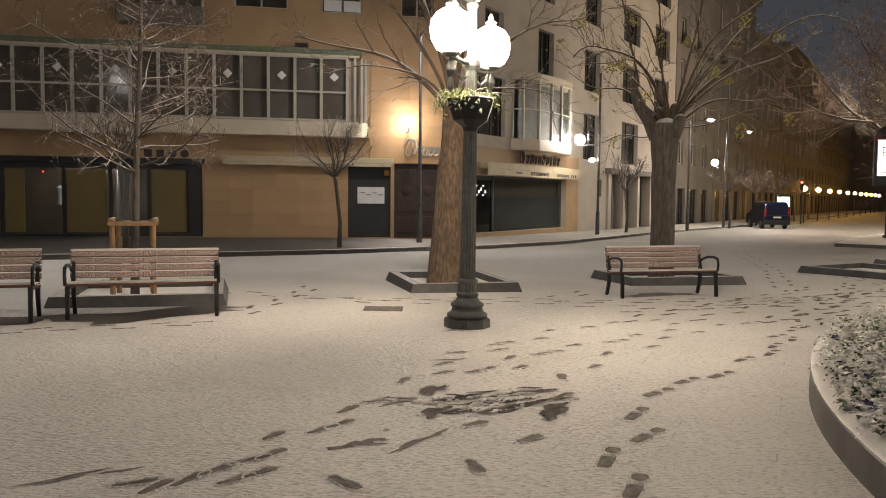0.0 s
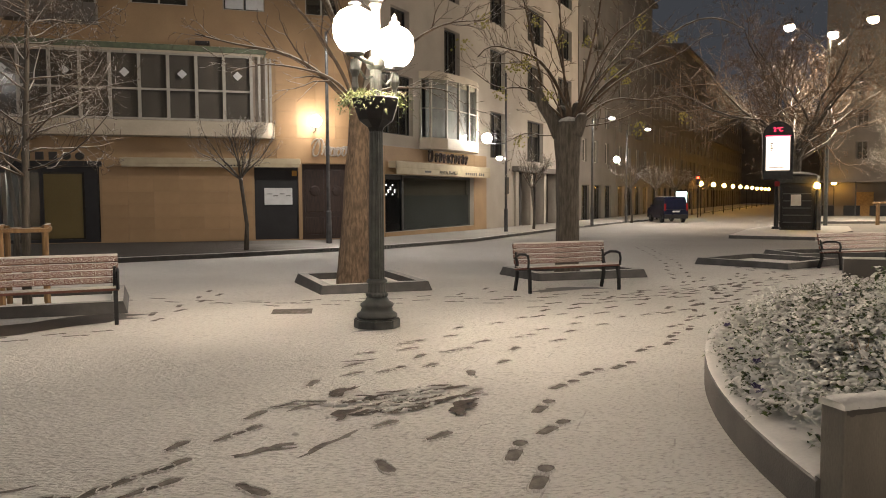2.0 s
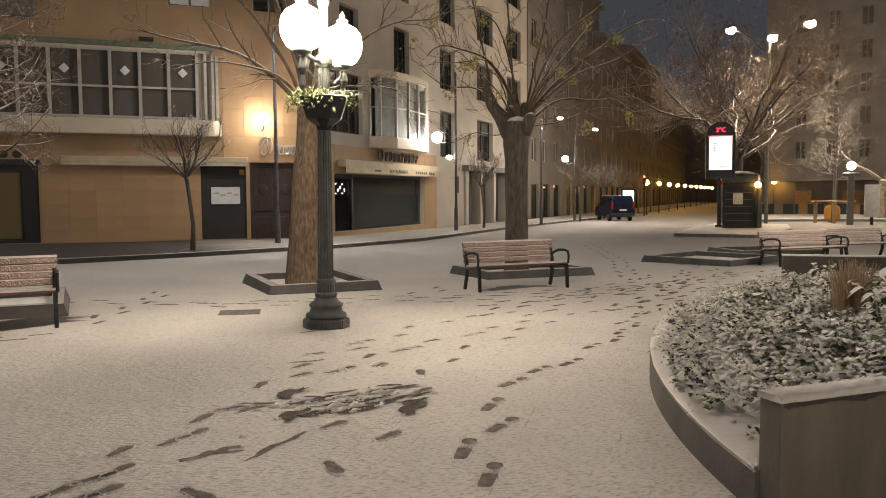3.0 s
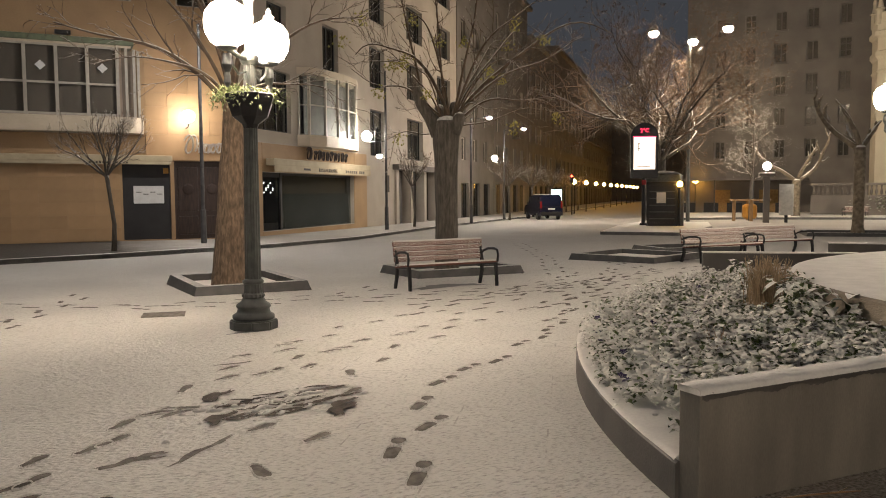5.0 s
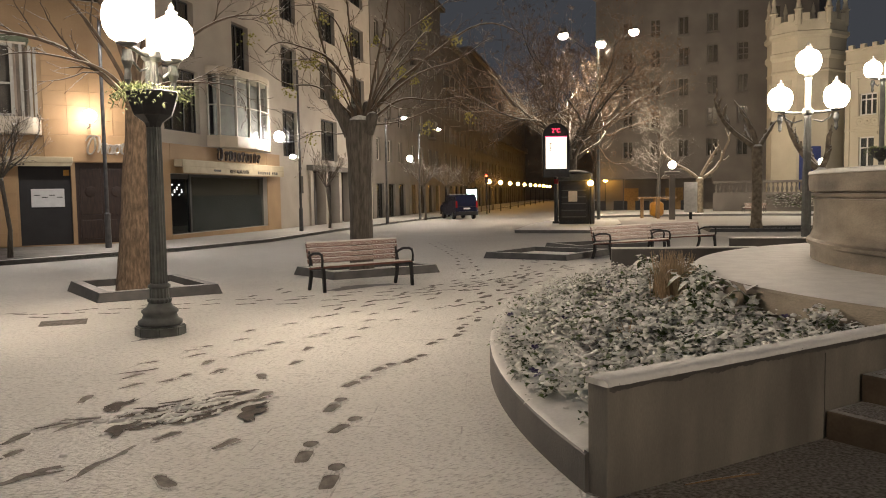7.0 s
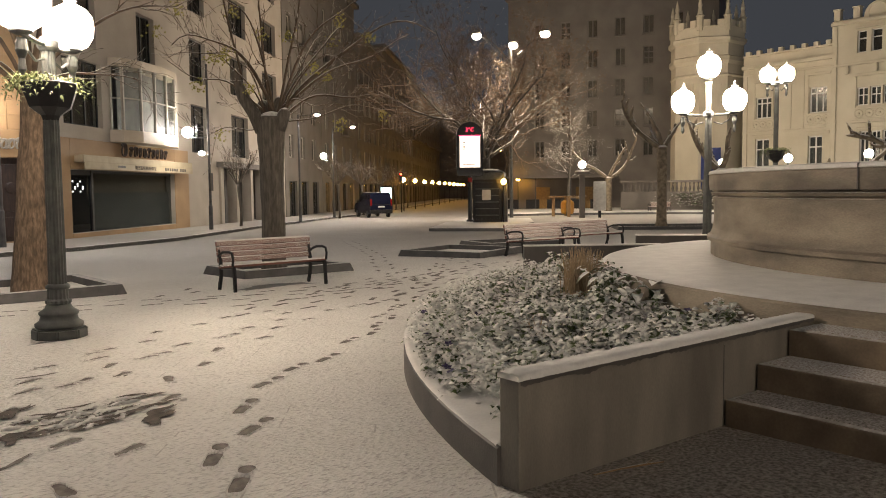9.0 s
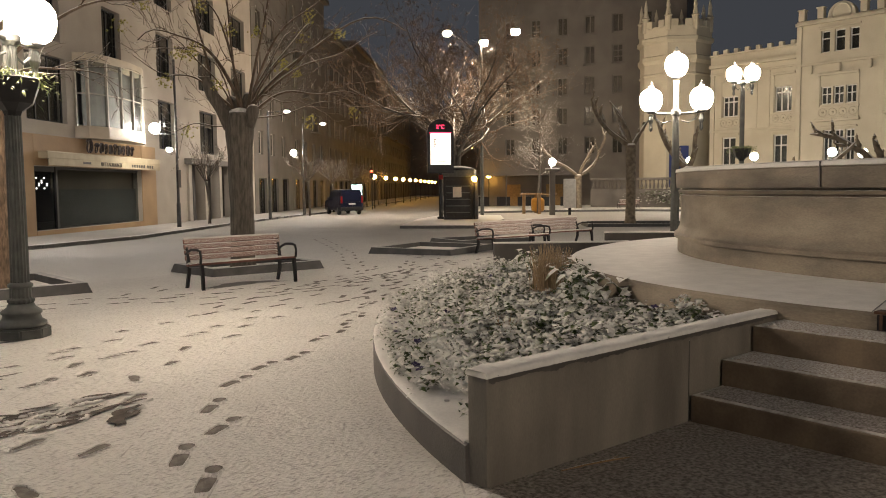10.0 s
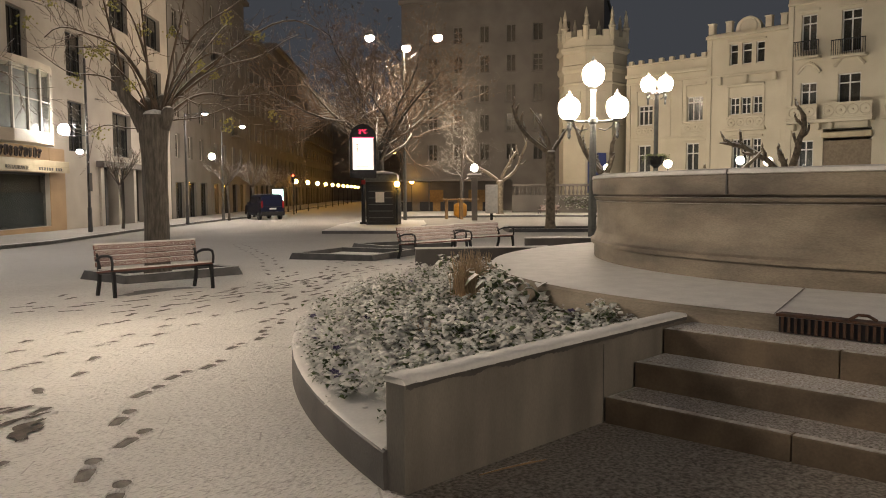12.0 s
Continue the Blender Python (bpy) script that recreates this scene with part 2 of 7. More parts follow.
M_car = mat("dark_blue_car_paint", (0.014, 0.018, 0.045), (0.012, 0.015, 0.036), 0.2, 0.3, bump=0.0, snow=(0.93, 0.3))
M_rubber = mat("tyre_rubber", (0.015, 0.015, 0.015), (0.01, 0.01, 0.01), 0.8, bump=0.2)
M_yellow = mat("yellow_plastic", (0.55, 0.26, 0.02), (0.45, 0.20, 0.02), 0.45, bump=0.05)
M_soil = mat("planting_soil", (0.05, 0.04, 0.03), (0.03, 0.025, 0.02), 0.95, scale=6, fine=40, bump=0.8, snow=(0.45, 0.6))
M_glass = glass("window_glass")
M_carglass = glass("car_glass", (0.01, 0.01, 0.012), 0.35)
M_globe = glow("opal_globe", (1.0, 0.82, 0.645), 55)
M_globe2 = glow("opal_globe_far", (1.0, 0.90, 0.78), 60)
M_sconce = glow("warm_wall_globe", (1.0, 0.90, 0.80), 30)
M_globe3 = glow("bright_park_globe", (1.0, 0.92, 0.80), 75)
M_cold = glow("cool_street_lamp", (1.0, 0.93, 0.88), 390)
M_cold2 = glow("near_street_lamp", (1.0, 0.93, 0.88), 560)
M_mast = glow("mast_floodlight", (1.0, 0.80, 0.58), 420)
M_amber = glow("amber_lamp", (1.0, 0.52, 0.09), 33)
M_ad = glow("lit_advert", (1.0, 0.86, 0.73), 0.6)
M_adblue = glow("cyan_lit_advert", (0.55, 0.85, 0.75), 3.0)
M_led = glow("red_led", (1.0, 0.03, 0.10), 1.6)
M_shop = glow("warm_shop_light", (1.0, 0.50, 0.12), 1.6)
M_hall = glow("dim_lobby_lamp", (1.0, 0.92, 0.80), 2.5)
M_tail = glow("red_signal", (1.0, 0.05, 0.02), 6)


# ---- mesh helpers ----
def part(name, bm, material, parent=None, label="", smooth=False):
    me = bpy.data.meshes.new(name)
    bm.normal_update()
    bm.to_mesh(me)
    bm.free()
    if smooth:
        for f in me.polygons:
            f.use_smooth = True
    me.materials.append(material)
    ob = new(name, me)
    if parent:
        ob.parent = parent
    if label:
        ob["label"] = label
    if material in (M_glass, M_carglass):
        ob.visible_shadow = False
    return ob


def raw(name, verts, faces, material, parent=None, smooth=False):
    me = bpy.data.meshes.new(name)
    me.from_pydata(verts, [], faces)
    if smooth:
        for f in me.polygons:
            f.use_smooth = True
    me.materials.append(material)
    ob = new(name, me)
    if parent:
        ob.parent = parent
    return ob


def thing(name, x, y, z, rz, label, category, group="", kind=""):
    ob = new(name)
    ob.matrix_basis = pose(x, y, z, 0, 0, rz)
    return tagged(ob, label, category, group, kind)


def box(x0, x1, y0, y1, z0, z1, bev=0.0, bm=None):
    bm = bm or bmesh.new()
    r = bmesh.ops.create_cube(bm, size=1, matrix=Matrix.LocRotScale(((x0 + x1) / 2, (y0 + y1) / 2, (z0 + z1) / 2), None, (x1 - x0, y1 - y0, z1 - z0)))
    if bev:
        es = list({e for v in r["verts"] for e in v.link_edges})
        bmesh.ops.bevel(bm, geom=es, offset=bev, segments=2, profile=0.6, affect="EDGES")
    return bm


def lathe(profile, n=24, bm=None, at=(0, 0, 0), flute=0.0):
    bm = bm or bmesh.new()
    rings = []
    for r, z in profile:
        ring = []
        for k in range(n):
            a = 2 * math.pi * k / n
            rr = r * (1 - flute * (k % 2))
            ring.append(bm.verts.new((at[0] + rr * math.cos(a), at[1] + rr * math.sin(a), at[2] + z)))
        rings.append(ring)
    for a, b in zip(rings, rings[1:]):
        for k in range(n):
            bm.faces.new((a[k], a[(k + 1) % n], b[(k + 1) % n], b[k]))
    bm.faces.new(rings[0][::-1])
    bm.faces.new(rings[-1])
    return bm


def tube_into(V, F, pts, radii, n=6):
    pts = [Vector(p) for p in pts]
    base = len(V)
    side = None
    for i, p in enumerate(pts):
        d = (pts[min(i + 1, len(pts) - 1)] - pts[max(i - 1, 0)]).normalized()
        if side is None:
            side = d.orthogonal().normalized()
        side = (side - d * side.dot(d)).normalized()
        up = d.cross(side)
        for k in range(n):
            a = 2 * math.pi * k / n
            V.append(tuple(p + (side * math.cos(a) + up * math.sin(a)) * radii[i]))
    for i in range(len(pts) - 1):
        for k in range(n):
            a, b = base + i * n + k, base + i * n + (k + 1) % n
            F.append((a, b, b + n, a + n))
    F.append(tuple(base + k for k in range(n))[::-1])
    F.append(tuple(base + (len(pts) - 1) * n + k for k in range(n)))


def tube(pts, radii, n=8):
    V, F = [], []
    tube_into(V, F, pts, radii if isinstance(radii, (list, tuple)) else [radii] * len(pts), n)
    bm = bmesh.new()
    vs = [bm.verts.new(v) for v in V]
    for f in F:
        bm.faces.new([vs[i] for i in f])
    return bm


def prism(poly, z0, z1, bev=0.0):
    bm = bmesh.new()
    lo = [bm.verts.new((x, y, z0)) for x, y in poly]
    hi = [bm.verts.new((x, y, z1)) for x, y in poly]
    n = len(poly)
    bm.faces.new(lo[::-1])
    bm.faces.new(hi)
    for k in range(n):
        bm.faces.new((lo[k], lo[(k + 1) % n], hi[(k + 1) % n], hi[k]))
    bmesh.ops.recalc_face_normals(bm, faces=bm.faces)
    if bev:
        bmesh.ops.bevel(bm, geom=list(bm.edges), offset=bev, segments=2, affect="EDGES")
    return bm


def ball(r, at=(0, 0, 0), n=20, squash=1.0):
    bm = bmesh.new()
    bmesh.ops.create_uvsphere(bm, u_segments=n, v_segments=n // 2 + 2, radius=r, matrix=Matrix.Translation(at) @ Matrix.Diagonal((1, 1, squash, 1)))
    return bm


def text_mesh(name, words, size, material, parent, m, depth=0.01):
    cu = bpy.data.curves.new(name, "FONT")
    cu.body, cu.size, cu.extrude, cu.align_x, cu.align_y = words, size, depth, "CENTER", "CENTER"
    tmp = bpy.data.objects.new(name + "_curve", cu)
    scene.collection.objects.link(tmp)
    dg = bpy.context.evaluated_depsgraph_get()
    me = bpy.data.meshes.new_from_object(tmp.evaluated_get(dg))
    bpy.data.objects.remove(tmp)
    me.materials.clear()
    me.materials.append(material)
    ob = new(name, me)
    ob.parent = parent
    ob.matrix_basis = m
    return ob


def wall_mesh(length, z0, z1, holes, depth=0.4):
    """A wall along x with its outer face at y = 0, depth into +y, and rectangular openings (x0, x1, z0, z1) through it."""
    xs = sorted({0, length, *[h[0] for h in holes], *[h[1] for h in holes]})
    zs = sorted({z0, z1, *[h[2] for h in holes], *[h[3] for h in holes]})
    xs = [x for x in xs if 0 <= x <= length]
    zs = [z for z in zs if z0 <= z <= z1]
    solid = {}
    for i in range(len(xs) - 1):
        for k in range(len(zs) - 1):
            cx, cz = (xs[i] + xs[i + 1]) / 2, (zs[k] + zs[k + 1]) / 2
            solid[i, k] = not any(h[0] < cx < h[1] and h[2] < cz < h[3] for h in holes)
    bm = bmesh.new()
    vv = {}

    def v(x, y, z):
        key = (round(x, 4), y, round(z, 4))
        if key not in vv:
            vv[key] = bm.verts.new((x, y, z))
        return vv[key]

    for (i, k), s in solid.items():
        if not s:
            continue
        a, b, c, d = xs[i], xs[i + 1], zs[k], zs[k + 1]
        bm.faces.new((v(a, 0, c), v(b, 0, c), v(b, 0, d), v(a, 0, d)))
        bm.faces.new((v(a, depth, c), v(a, depth, d), v(b, depth, d), v(b, depth, c)))
        if not solid.get((i - 1, k)):
            bm.faces.new((v(a, 0, c), v(a, 0, d), v(a, depth, d), v(a, depth, c)))
        if not solid.get((i + 1, k)):
            bm.faces.new((v(b, 0, c), v(b, depth, c), v(b, depth, d), v(b, 0, d)))
        if not solid.get((i, k - 1)):
            bm.faces.new((v(a, 0, c), v(a, depth, c), v(b, depth, c), v(b, 0, c)))
        if not solid.get((i, k + 1)):
            bm.faces.new((v(a, 0, d), v(b, 0, d), v(b, depth, d), v(a, depth, d)))
    return bm


def window_in(parent, x0, x1, z0, z1, y=0.22, cols=2, rows=1, frame_mat=None, bar=0.07, room=True, room_mat=None, blind=0.0, split=None):
    """A glazed window set into an opening: frame, panes, and a dark room or drawn blind behind."""
    fm = frame_mat or M_frame
    wd = x1 - x0
    zs = [z0] + ([split] if split else [z0 + (z1 - z0) * r / rows for r in range(1, rows)]) + [z1]
    holes = []
    for c in range(cols):
        a, b = wd * c / cols + (bar if c == 0 else bar / 2), wd * (c + 1) / cols - (bar if c == cols - 1 else bar / 2)
        for k in range(len(zs) - 1):
            holes.append((a, b, zs[k] + (bar if k == 0 else bar / 2), zs[k + 1] - (bar if k == len(zs) - 2 else bar / 2)))
    bm = wall_mesh(wd, z0, z1, holes, 0.07)
    bmesh.ops.translate(bm, verts=bm.verts, vec=(x0, y - 0.03, 0))
    w = part("window", bm, fm, parent)
    part("pane", box(x0 + bar, x1 - bar, y, y + 0.008, z0 + bar, z1 - bar), M_glass, w)
    if room:
        part("room_screen", box(x0 - 0.02, x1 + 0.02, y + 0.35, y + 0.38, z0 - 0.02, z1 + 0.02), room_mat or M_inner, w)
    if blind:
        part("blind", box(x0 + bar, x1 - bar, y + 0.06, y + 0.085, z1 - (z1 - z0) * blind, z1 - bar), M_blind, w)
    return w


# ---- ground ----
def make_ground():
    rs = [0.0] + [0.6 * 1.085 ** k for k in range(82)]
    n = 96
    V, F = [(6.0, 8.0, g(6, 8))], []
    for r in rs[1:]:
        for k in range(n):
            a = 2 * math.pi * k / n
            x, y = 6 + r * math.cos(a), 8 + r * math.sin(a)
            V.append((x, y, g(x, y)))
    for k in range(n):
        F.append((0, 1 + k, 1 + (k + 1) % n))
    for i in range(len(rs) - 2):
        for k in range(n):
            a, b = 1 + i * n + k, 1 + i * n + (k + 1) % n
            F.append((a, a + n, b + n, b))
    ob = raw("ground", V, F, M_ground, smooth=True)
    return tagged(ob, "square and street under a thin trodden layer of snow", "ground", kind="structure")


make_ground()

AX, AY = 0.69, 0.724
C0 = (6.6, 33.4)
A_ANG = math.degrees(math.atan2(AY, AX))


def along(s, off=0.0):
    """A place on the avenue's house line, off metres out towards the roadway."""
    return C0[0] + AX * s + AY * off, C0[1] + AY * s - AX * off


KERB = [(-30, 16.5), (-16, 18.9), (-6.9, 20.65), (-1.8, 22.5), (1.5, 24.2), (4.2, 26.0), (6.7, 27.5), (11.4, 31.7), (14.4, 35.4), (20.4, 42.4), (28.8, 51.0), (36.3, 57.9), (60, 82.5), (150, 177)]
BACK = [(-30, 33.3), (-16, 33.3), (-7, 33.3), (-2, 33.3), (1.0, 33.3), (4, 33.3), (6.6, 33.3)] + [along(s, 0.05) for s in (6.5, 12, 21, 33, 43.5, 77, 206)]


def strip(name, left, right, h, material, label, cat, parent=None):
    V, F = [], []
    for (a, b) in zip(left, right):
        for t in range(7):
            x, y = a[0] + (b[0] - a[0]) * t / 6, a[1] + (b[1] - a[1]) * t / 6
            V.append((x, y, g(x, y) + h))
    for i in range(len(left) - 1):
        for t in range(6):
            k = i * 7 + t
            F.append((k, k + 1, k + 8, k + 7))
    base = len(V)
    for a in left:
        V.append((*a, g(*a) - 0.1))
    for i in range(len(left) - 1):
        F.append((i * 7, (i + 1) * 7, base + i + 1, base + i))
    ob = raw(name, V, F, material, parent)
    if not parent:
        tagged(ob, label, cat, kind="structure")
    return ob


def pavement_mat():
    """Snowed pavement, wet and bare in the lee of the shop fronts."""
    m = M_ground.copy()
    m.name = "snow_pavement"
    n, l = m.node_tree.nodes, m.node_tree.links
    p = n["Principled BSDF"]
    src = p.inputs["Base Color"].links[0].from_socket
    tc = n.new("ShaderNodeTexCoord")
    sx = n.new("ShaderNodeSeparateXYZ")
    l.new(tc.outputs["Object"], sx.inputs[0])
    nz = n.new("ShaderNodeTexNoise")
    nz.inputs["Scale"].default_value, nz.inputs["Detail"].default_value = 0.8, 5
    l.new(tc.outputs["Object"], nz.inputs[0])
    ad = n.new("ShaderNodeMath")
    ad.operation = "MULTIPLY_ADD"
    ad.inputs[1].default_value = 3.0
    l.new(nz.outputs[0], ad.inputs[0])
    l.new(sx.outputs[0], ad.inputs[2])
    mr = n.new("ShaderNodeMapRange")
    mr.inputs[1].default_value, mr.inputs[2].default_value = 3.0, 6.5
    l.new(ad.outputs[0], mr.inputs[0])
    mx = n.new("ShaderNodeMix")
    mx.data_type = "RGBA"
    mx.inputs[6].default_value = (0.075, 0.065, 0.055, 1)
    l.new(mr.outputs[0], mx.inputs[0])
    l.new(src, mx.inputs[7])
    l.new(mx.outputs[2], p.inputs["Base Color"])
    return m


M_pave = pavement_mat()
pv = strip("pavement", KERB, BACK, 0.13, M_pave, "wide pavement along the shops, bare and wet under the bay windows", "pavement")
inner = []
for i, k in enumerate(KERB):
    b = BACK[i]
    d = math.hypot(b[0] - k[0], b[1] - k[1])
    inner.append((k[0] + (b[0] - k[0]) * 0.28 / d, k[1] + (b[1] - k[1]) * 0.28 / d))
strip("kerb_line", KERB, inner, 0.134, M_kerb, "dark stone kerb dusted with snow", "kerb")


# ---- building on the corner: shop wing ----
def block(name, x, y, rz, label, cat="building"):
    return thing(name, x, y, 0, rz, label, cat)


shop = block("corner_building", -22, 33.4, 0, "ochre stone corner building with a glazed bay over the shop front")
L1 = 28.6
X0 = 22.0  # local x of world x = 0
Z_LO = -0.8
holes = [(0.5, X0 - 3.5, -0.32, 2.62), (X0 + 2.4, X0 + 4.2, -0.36, 2.65), (X0 + 4.35, X0 + 6.4, -0.38, 2.78)]
ups = [(X0 - 2.2, X0 - 0.05, 9.0, 10.9), (X0 + 1.3, X0 + 2.95, 8.95, 10.9), (X0 + 4.6, X0 + 6.0, 8.95, 10.9)]
for fl in (1, 2, 3):
    ups += [(X0 - 2.2, X0 - 0.05, 9.0 + 3.3 * fl, 10.9 + 3.3 * fl), (X0 + 1.3, X0 + 2.95, 9 + 3.3 * fl, 10.9 + 3.3 * fl), (X0 - 6.3, X0 - 4, 9 + 3.3 * fl, 10.9 + 3.3 * fl)]
bayhole = [(4.0, X0 + 2.8, 4.7, 7.0)]
part("wall", wall_mesh(L1, Z_LO, 22.0, holes + ups + bayhole), M_ochrewall, shop)
for h in ups:
    w = window_in(shop, *h, cols=2, blind=0.75)
part("to_let_board", box(X0 + 1.4, X0 + 2.1, -0.02, 0.0, 9.0, 9.45), M_paper, shop)
part("to_let_board", box(X0 + 2.2, X0 + 2.9, -0.02, 0.0, 9.0, 9.45), M_paper, shop)
part("roof", box(-0.3, L1 + 0.2, -0.5, 12, 22, 22.4), M_green, shop)
part("side_wall", box(0, 0.4, 0.4, 12, Z_LO, 22), M_ochrewall, shop)
part("rear_wall", box(0, L1, 12, 12.4, Z_LO, 22), M_ochrewall, shop)

# shop front: black surround, glass, display panels
sf = part("shop_front", box(0.5, X0 - 3.5, 0.10, 0.16, 2.40, 2.62), M_dark, shop, "black shop front with amber display panels behind glass")
for x in (0.5, 4.0, 7.6, X0 - 11.1, X0 - 8.85, X0 - 7.1, X0 - 5.65, X0 - 4.05):
    part("pillar", box(x, x + (0.5 if x > X0 - 4.5 else 0.14), 0.08, 0.2, -0.32, 2.4), M_dark, sf)
part("pane", box(0.5, X0 - 3.5, 0.13, 0.138, -0.2, 2.4), M_glass, sf)
part("floor_edge", box(0.5, X0 - 3.5, 0.05, 0.2, -0.32, -0.2), M_dark, sf)
for a, b in ((-15.5, -14.0), (-11.6, -10.25), (-8.7, -7.2), (-5.55, -4.15)):
    part("display_panel", box(X0 + a, X0 + b, 0.19, 0.23, -0.15, 2.34), M_panel, sf)
part("back_room", box(0.5, X0 - 3.5, 2.6, 2.7, -0.32, 2.62), M_inner, sf)
part("room_floor", box(0.5, X0 - 3.5, 0.4, 2.6, -0.4, -0.32), M_inner, sf)
part("display_dress", lathe([(0.06, 0.9), (0.16, 0.95), (0.10, 1.3), (0.15, 1.6), (0.03, 1.7)], 12, at=(X0 - 9.15, 0.9, 0)), M_paper, sf)
part("column", lathe([(0.22, -0.3), (0.22, 2.5)], 16, at=(X0 - 6.65, 0.5, 0)), M_white, sf)
for x in (-8.0, -7.2):
    part("spot_lamp", ball(0.045, (X0 + x, 0.6, 2.46), 10), M_cold, sf)
part("red_lamp", ball(0.035, (X0 - 9.7, 0.7, 2.25), 8), M_tail, sf)
part("lintel_band", box(0.3, X0 - 3.4, -0.03, 0.0, 2.62, 2.84), M_dark, shop)
# sign: five dark raised shapes
for k in range(5):
    x = X0 - 6.05 + k * 0.47
    s = part("sign_shape", (lathe([(0.15, -0.02), (0.17, 0.0), (0.15, 0.02)], 18) if k in (3, 4) else box(-0.15, 0.15, -0.17, 0.17, -0.02, 0.02, 0.01)), M_letter, shop)
    s.matrix_basis = pose(x, -0.03, 3.03, 90, 0, 0) @ Matrix.Diagonal((1, 0.9, 1, 1))

# long awning box
aw = part("awning_box", box(X0 - 2.72, X0 + 4.25, -0.42, -0.02, 2.74, 2.98, 0.03), M_awn, shop, "rolled-up cream awning in its box")
part("valance", box(X0 - 2.65, X0 + 4.2, -0.43, -0.40, 2.62, 2.74), M_awn, aw)
for k in range(12):
    part("awning_mark", box(X0 + 1.2 + k * 0.12, X0 + 1.27 + k * 0.12, -0.436, -0.43, 2.66, 2.72), M_letter, aw)

# grey door with the notice board
dn = part("door", box(X0 + 2.4, X0 + 4.2, 0.16, 0.22, -0.36, 2.65), M_dark, shop, "dark shuttered entrance with a notice board")
nb = part("notice_board", box(X0 + 2.8, X0 + 3.95, 0.10, 0.15, 1.08, 1.78, 0.015), M_paper, dn)
for k in range(4):
    part("notice_bar", box(X0 + 2.9 + k * 0.26, X0 + 3.1 + k * 0.26, 0.096, 0.10, 1.52 - 0.08 * (k % 2), 1.55 - 0.08 * (k % 2)), M_letter, nb)
part("yellow_plate", box(X0 + 3.95, X0 + 4.15, 0.14, 0.158, 2.28, 2.5), M_yellow, dn)
# carved bar doors
bd = part("carved_door", box(X0 + 4.35, X0 + 6.4, 0.2, 0.26, -0.38, 2.78), M_doorwood, shop, "carved dark wooden bar doors")
for k in range(2):
    x = X0 + 4.5 + k * 0.95
    for z0, z1 in ((-0.2, 0.55), (0.75, 2.55)):
        part("door_panel", box(x, x + 0.8, 0.165, 0.2, z0, z1, 0.03), M_doorwood, bd)
    part("carved_rosette", lathe([(0.24, 0), (0.18, 0.03), (0.05, 0.05)], 8), M_doorwood, bd).matrix_basis = pose(x + 0.4, 0.165, 1.65, 90, 0, 0)
# fascia over the bar with a script sign
def pen_stroke(r, k):
    """One looped stroke of a script sign: a slanted open loop running into the next."""
    turns = (1.55, 1.2, 1.75, 1.35)[k % 4]
    pts = []
    for i in range(22):
        t = i / 21
        a = radians(150) - turns * 2 * math.pi * t
        z = r * (1.0 + (0.6 if k == 0 else 0.25 * (k % 3 == 1)) * (math.sin(a) > 0)) * math.sin(a)
        pts.append((r * 0.62 * math.cos(a) + r * 0.9 * t + 0.22 * z, 0, z))
    return tube(pts, [0.025 + 0.022 * abs(math.sin(9 * i / 21)) for i in range(22)], 5)


part("fascia", box(X0 + 3.3, L1, -0.10, 0.0, 2.80, 3.82, 0.01), M_ochre, shop)
for k in range(7):
    rr = 0.28 if k == 0 else 0.17
    s = part("sign_shape", pen_stroke(rr, k), M_chrome, shop)
    s.matrix_basis = pose(X0 + 4.85 + k * 0.25 + (0.22 if k else 0), -0.14, 3.30 + (0.08 if k == 0 else 0))
# wall lamp
sc = thing("wall_lamp", 4.86, 32.7, 4.52, 0, "glowing globe on an iron wall bracket", "lamp")
part("globe", ball(0.24), M_sconce, sc, smooth=True)
part("bracket", tube([(0, 0, -0.24), (0, 0.0, -0.40), (0, 0.68, -0.42)], 0.025), M_black, sc)

# first-floor glazed bay with rounded end
bay = part("bay_sill", box(4.0, X0 + 2.55, -0.85, 0.0, 3.80, 4.40, 0.04), M_band, shop, "pale bay with aluminium windows and a rounded end")
V, F = [], []
bm = prism([(X0 + 2.5, 0.0), (X0 + 2.5, -0.85)] + [(X0 + 2.5 + 0.75 * math.sin(a), -0.85 + 0.75 * (1 - math.cos(a))) for a in (0.3, 0.6, 0.9, 1.2, 1.5)] + [(X0 + 3.25, 0.0)], 3.80, 4.40)
part("sill_end", bm, M_band, bay)
part("gutter", box(4.0, X0 + 2.9, -0.92, 0.0, 7.08, 7.3, 0.03), M_green, bay)
part("bay_top", box(4.0, X0 + 2.8, -0.85, 0.0, 7.0, 7.08), M_band, bay)
NB = 19
xa, xb = 4.4, X0 + 2.3
for k in range(NB + 1):
    x = xa + (xb - xa) * k / NB
    part("mullion", box(x - 0.06, x + 0.06, -0.84, -0.72, 4.40, 7.0), M_frame, bay)
for k in range(NB):
    x0, x1 = xa + (xb - xa) * k / NB + 0.06, xa + (xb - xa) * (k + 1) / NB - 0.06
    w = part("sash", box(x0, x1, -0.80, -0.74, 4.42, 4.50), M_frame, shop)
    part("transom", box(x0, x1, -0.80, -0.74, 5.55, 5.63), M_frame, w)
    part("head_rail", box(x0, x1, -0.80, -0.74, 6.92, 7.0), M_frame, w)
    part("pane", box(x0, x1, -0.775, -0.767, 4.5, 6.92), M_glass, w)
    part("blind", box(x0, x1, -0.62, -0.60, 4.42, 6.99), M_blind, w)
    if k % 2 == 0:
        part("white_diamond", box(-0.13, 0.13, -0.004, 0.004, -0.13, 0.13), M_paper, w).matrix_basis = pose((x0 + x1) / 2, -0.79, 6.2, 0, 45, 0)
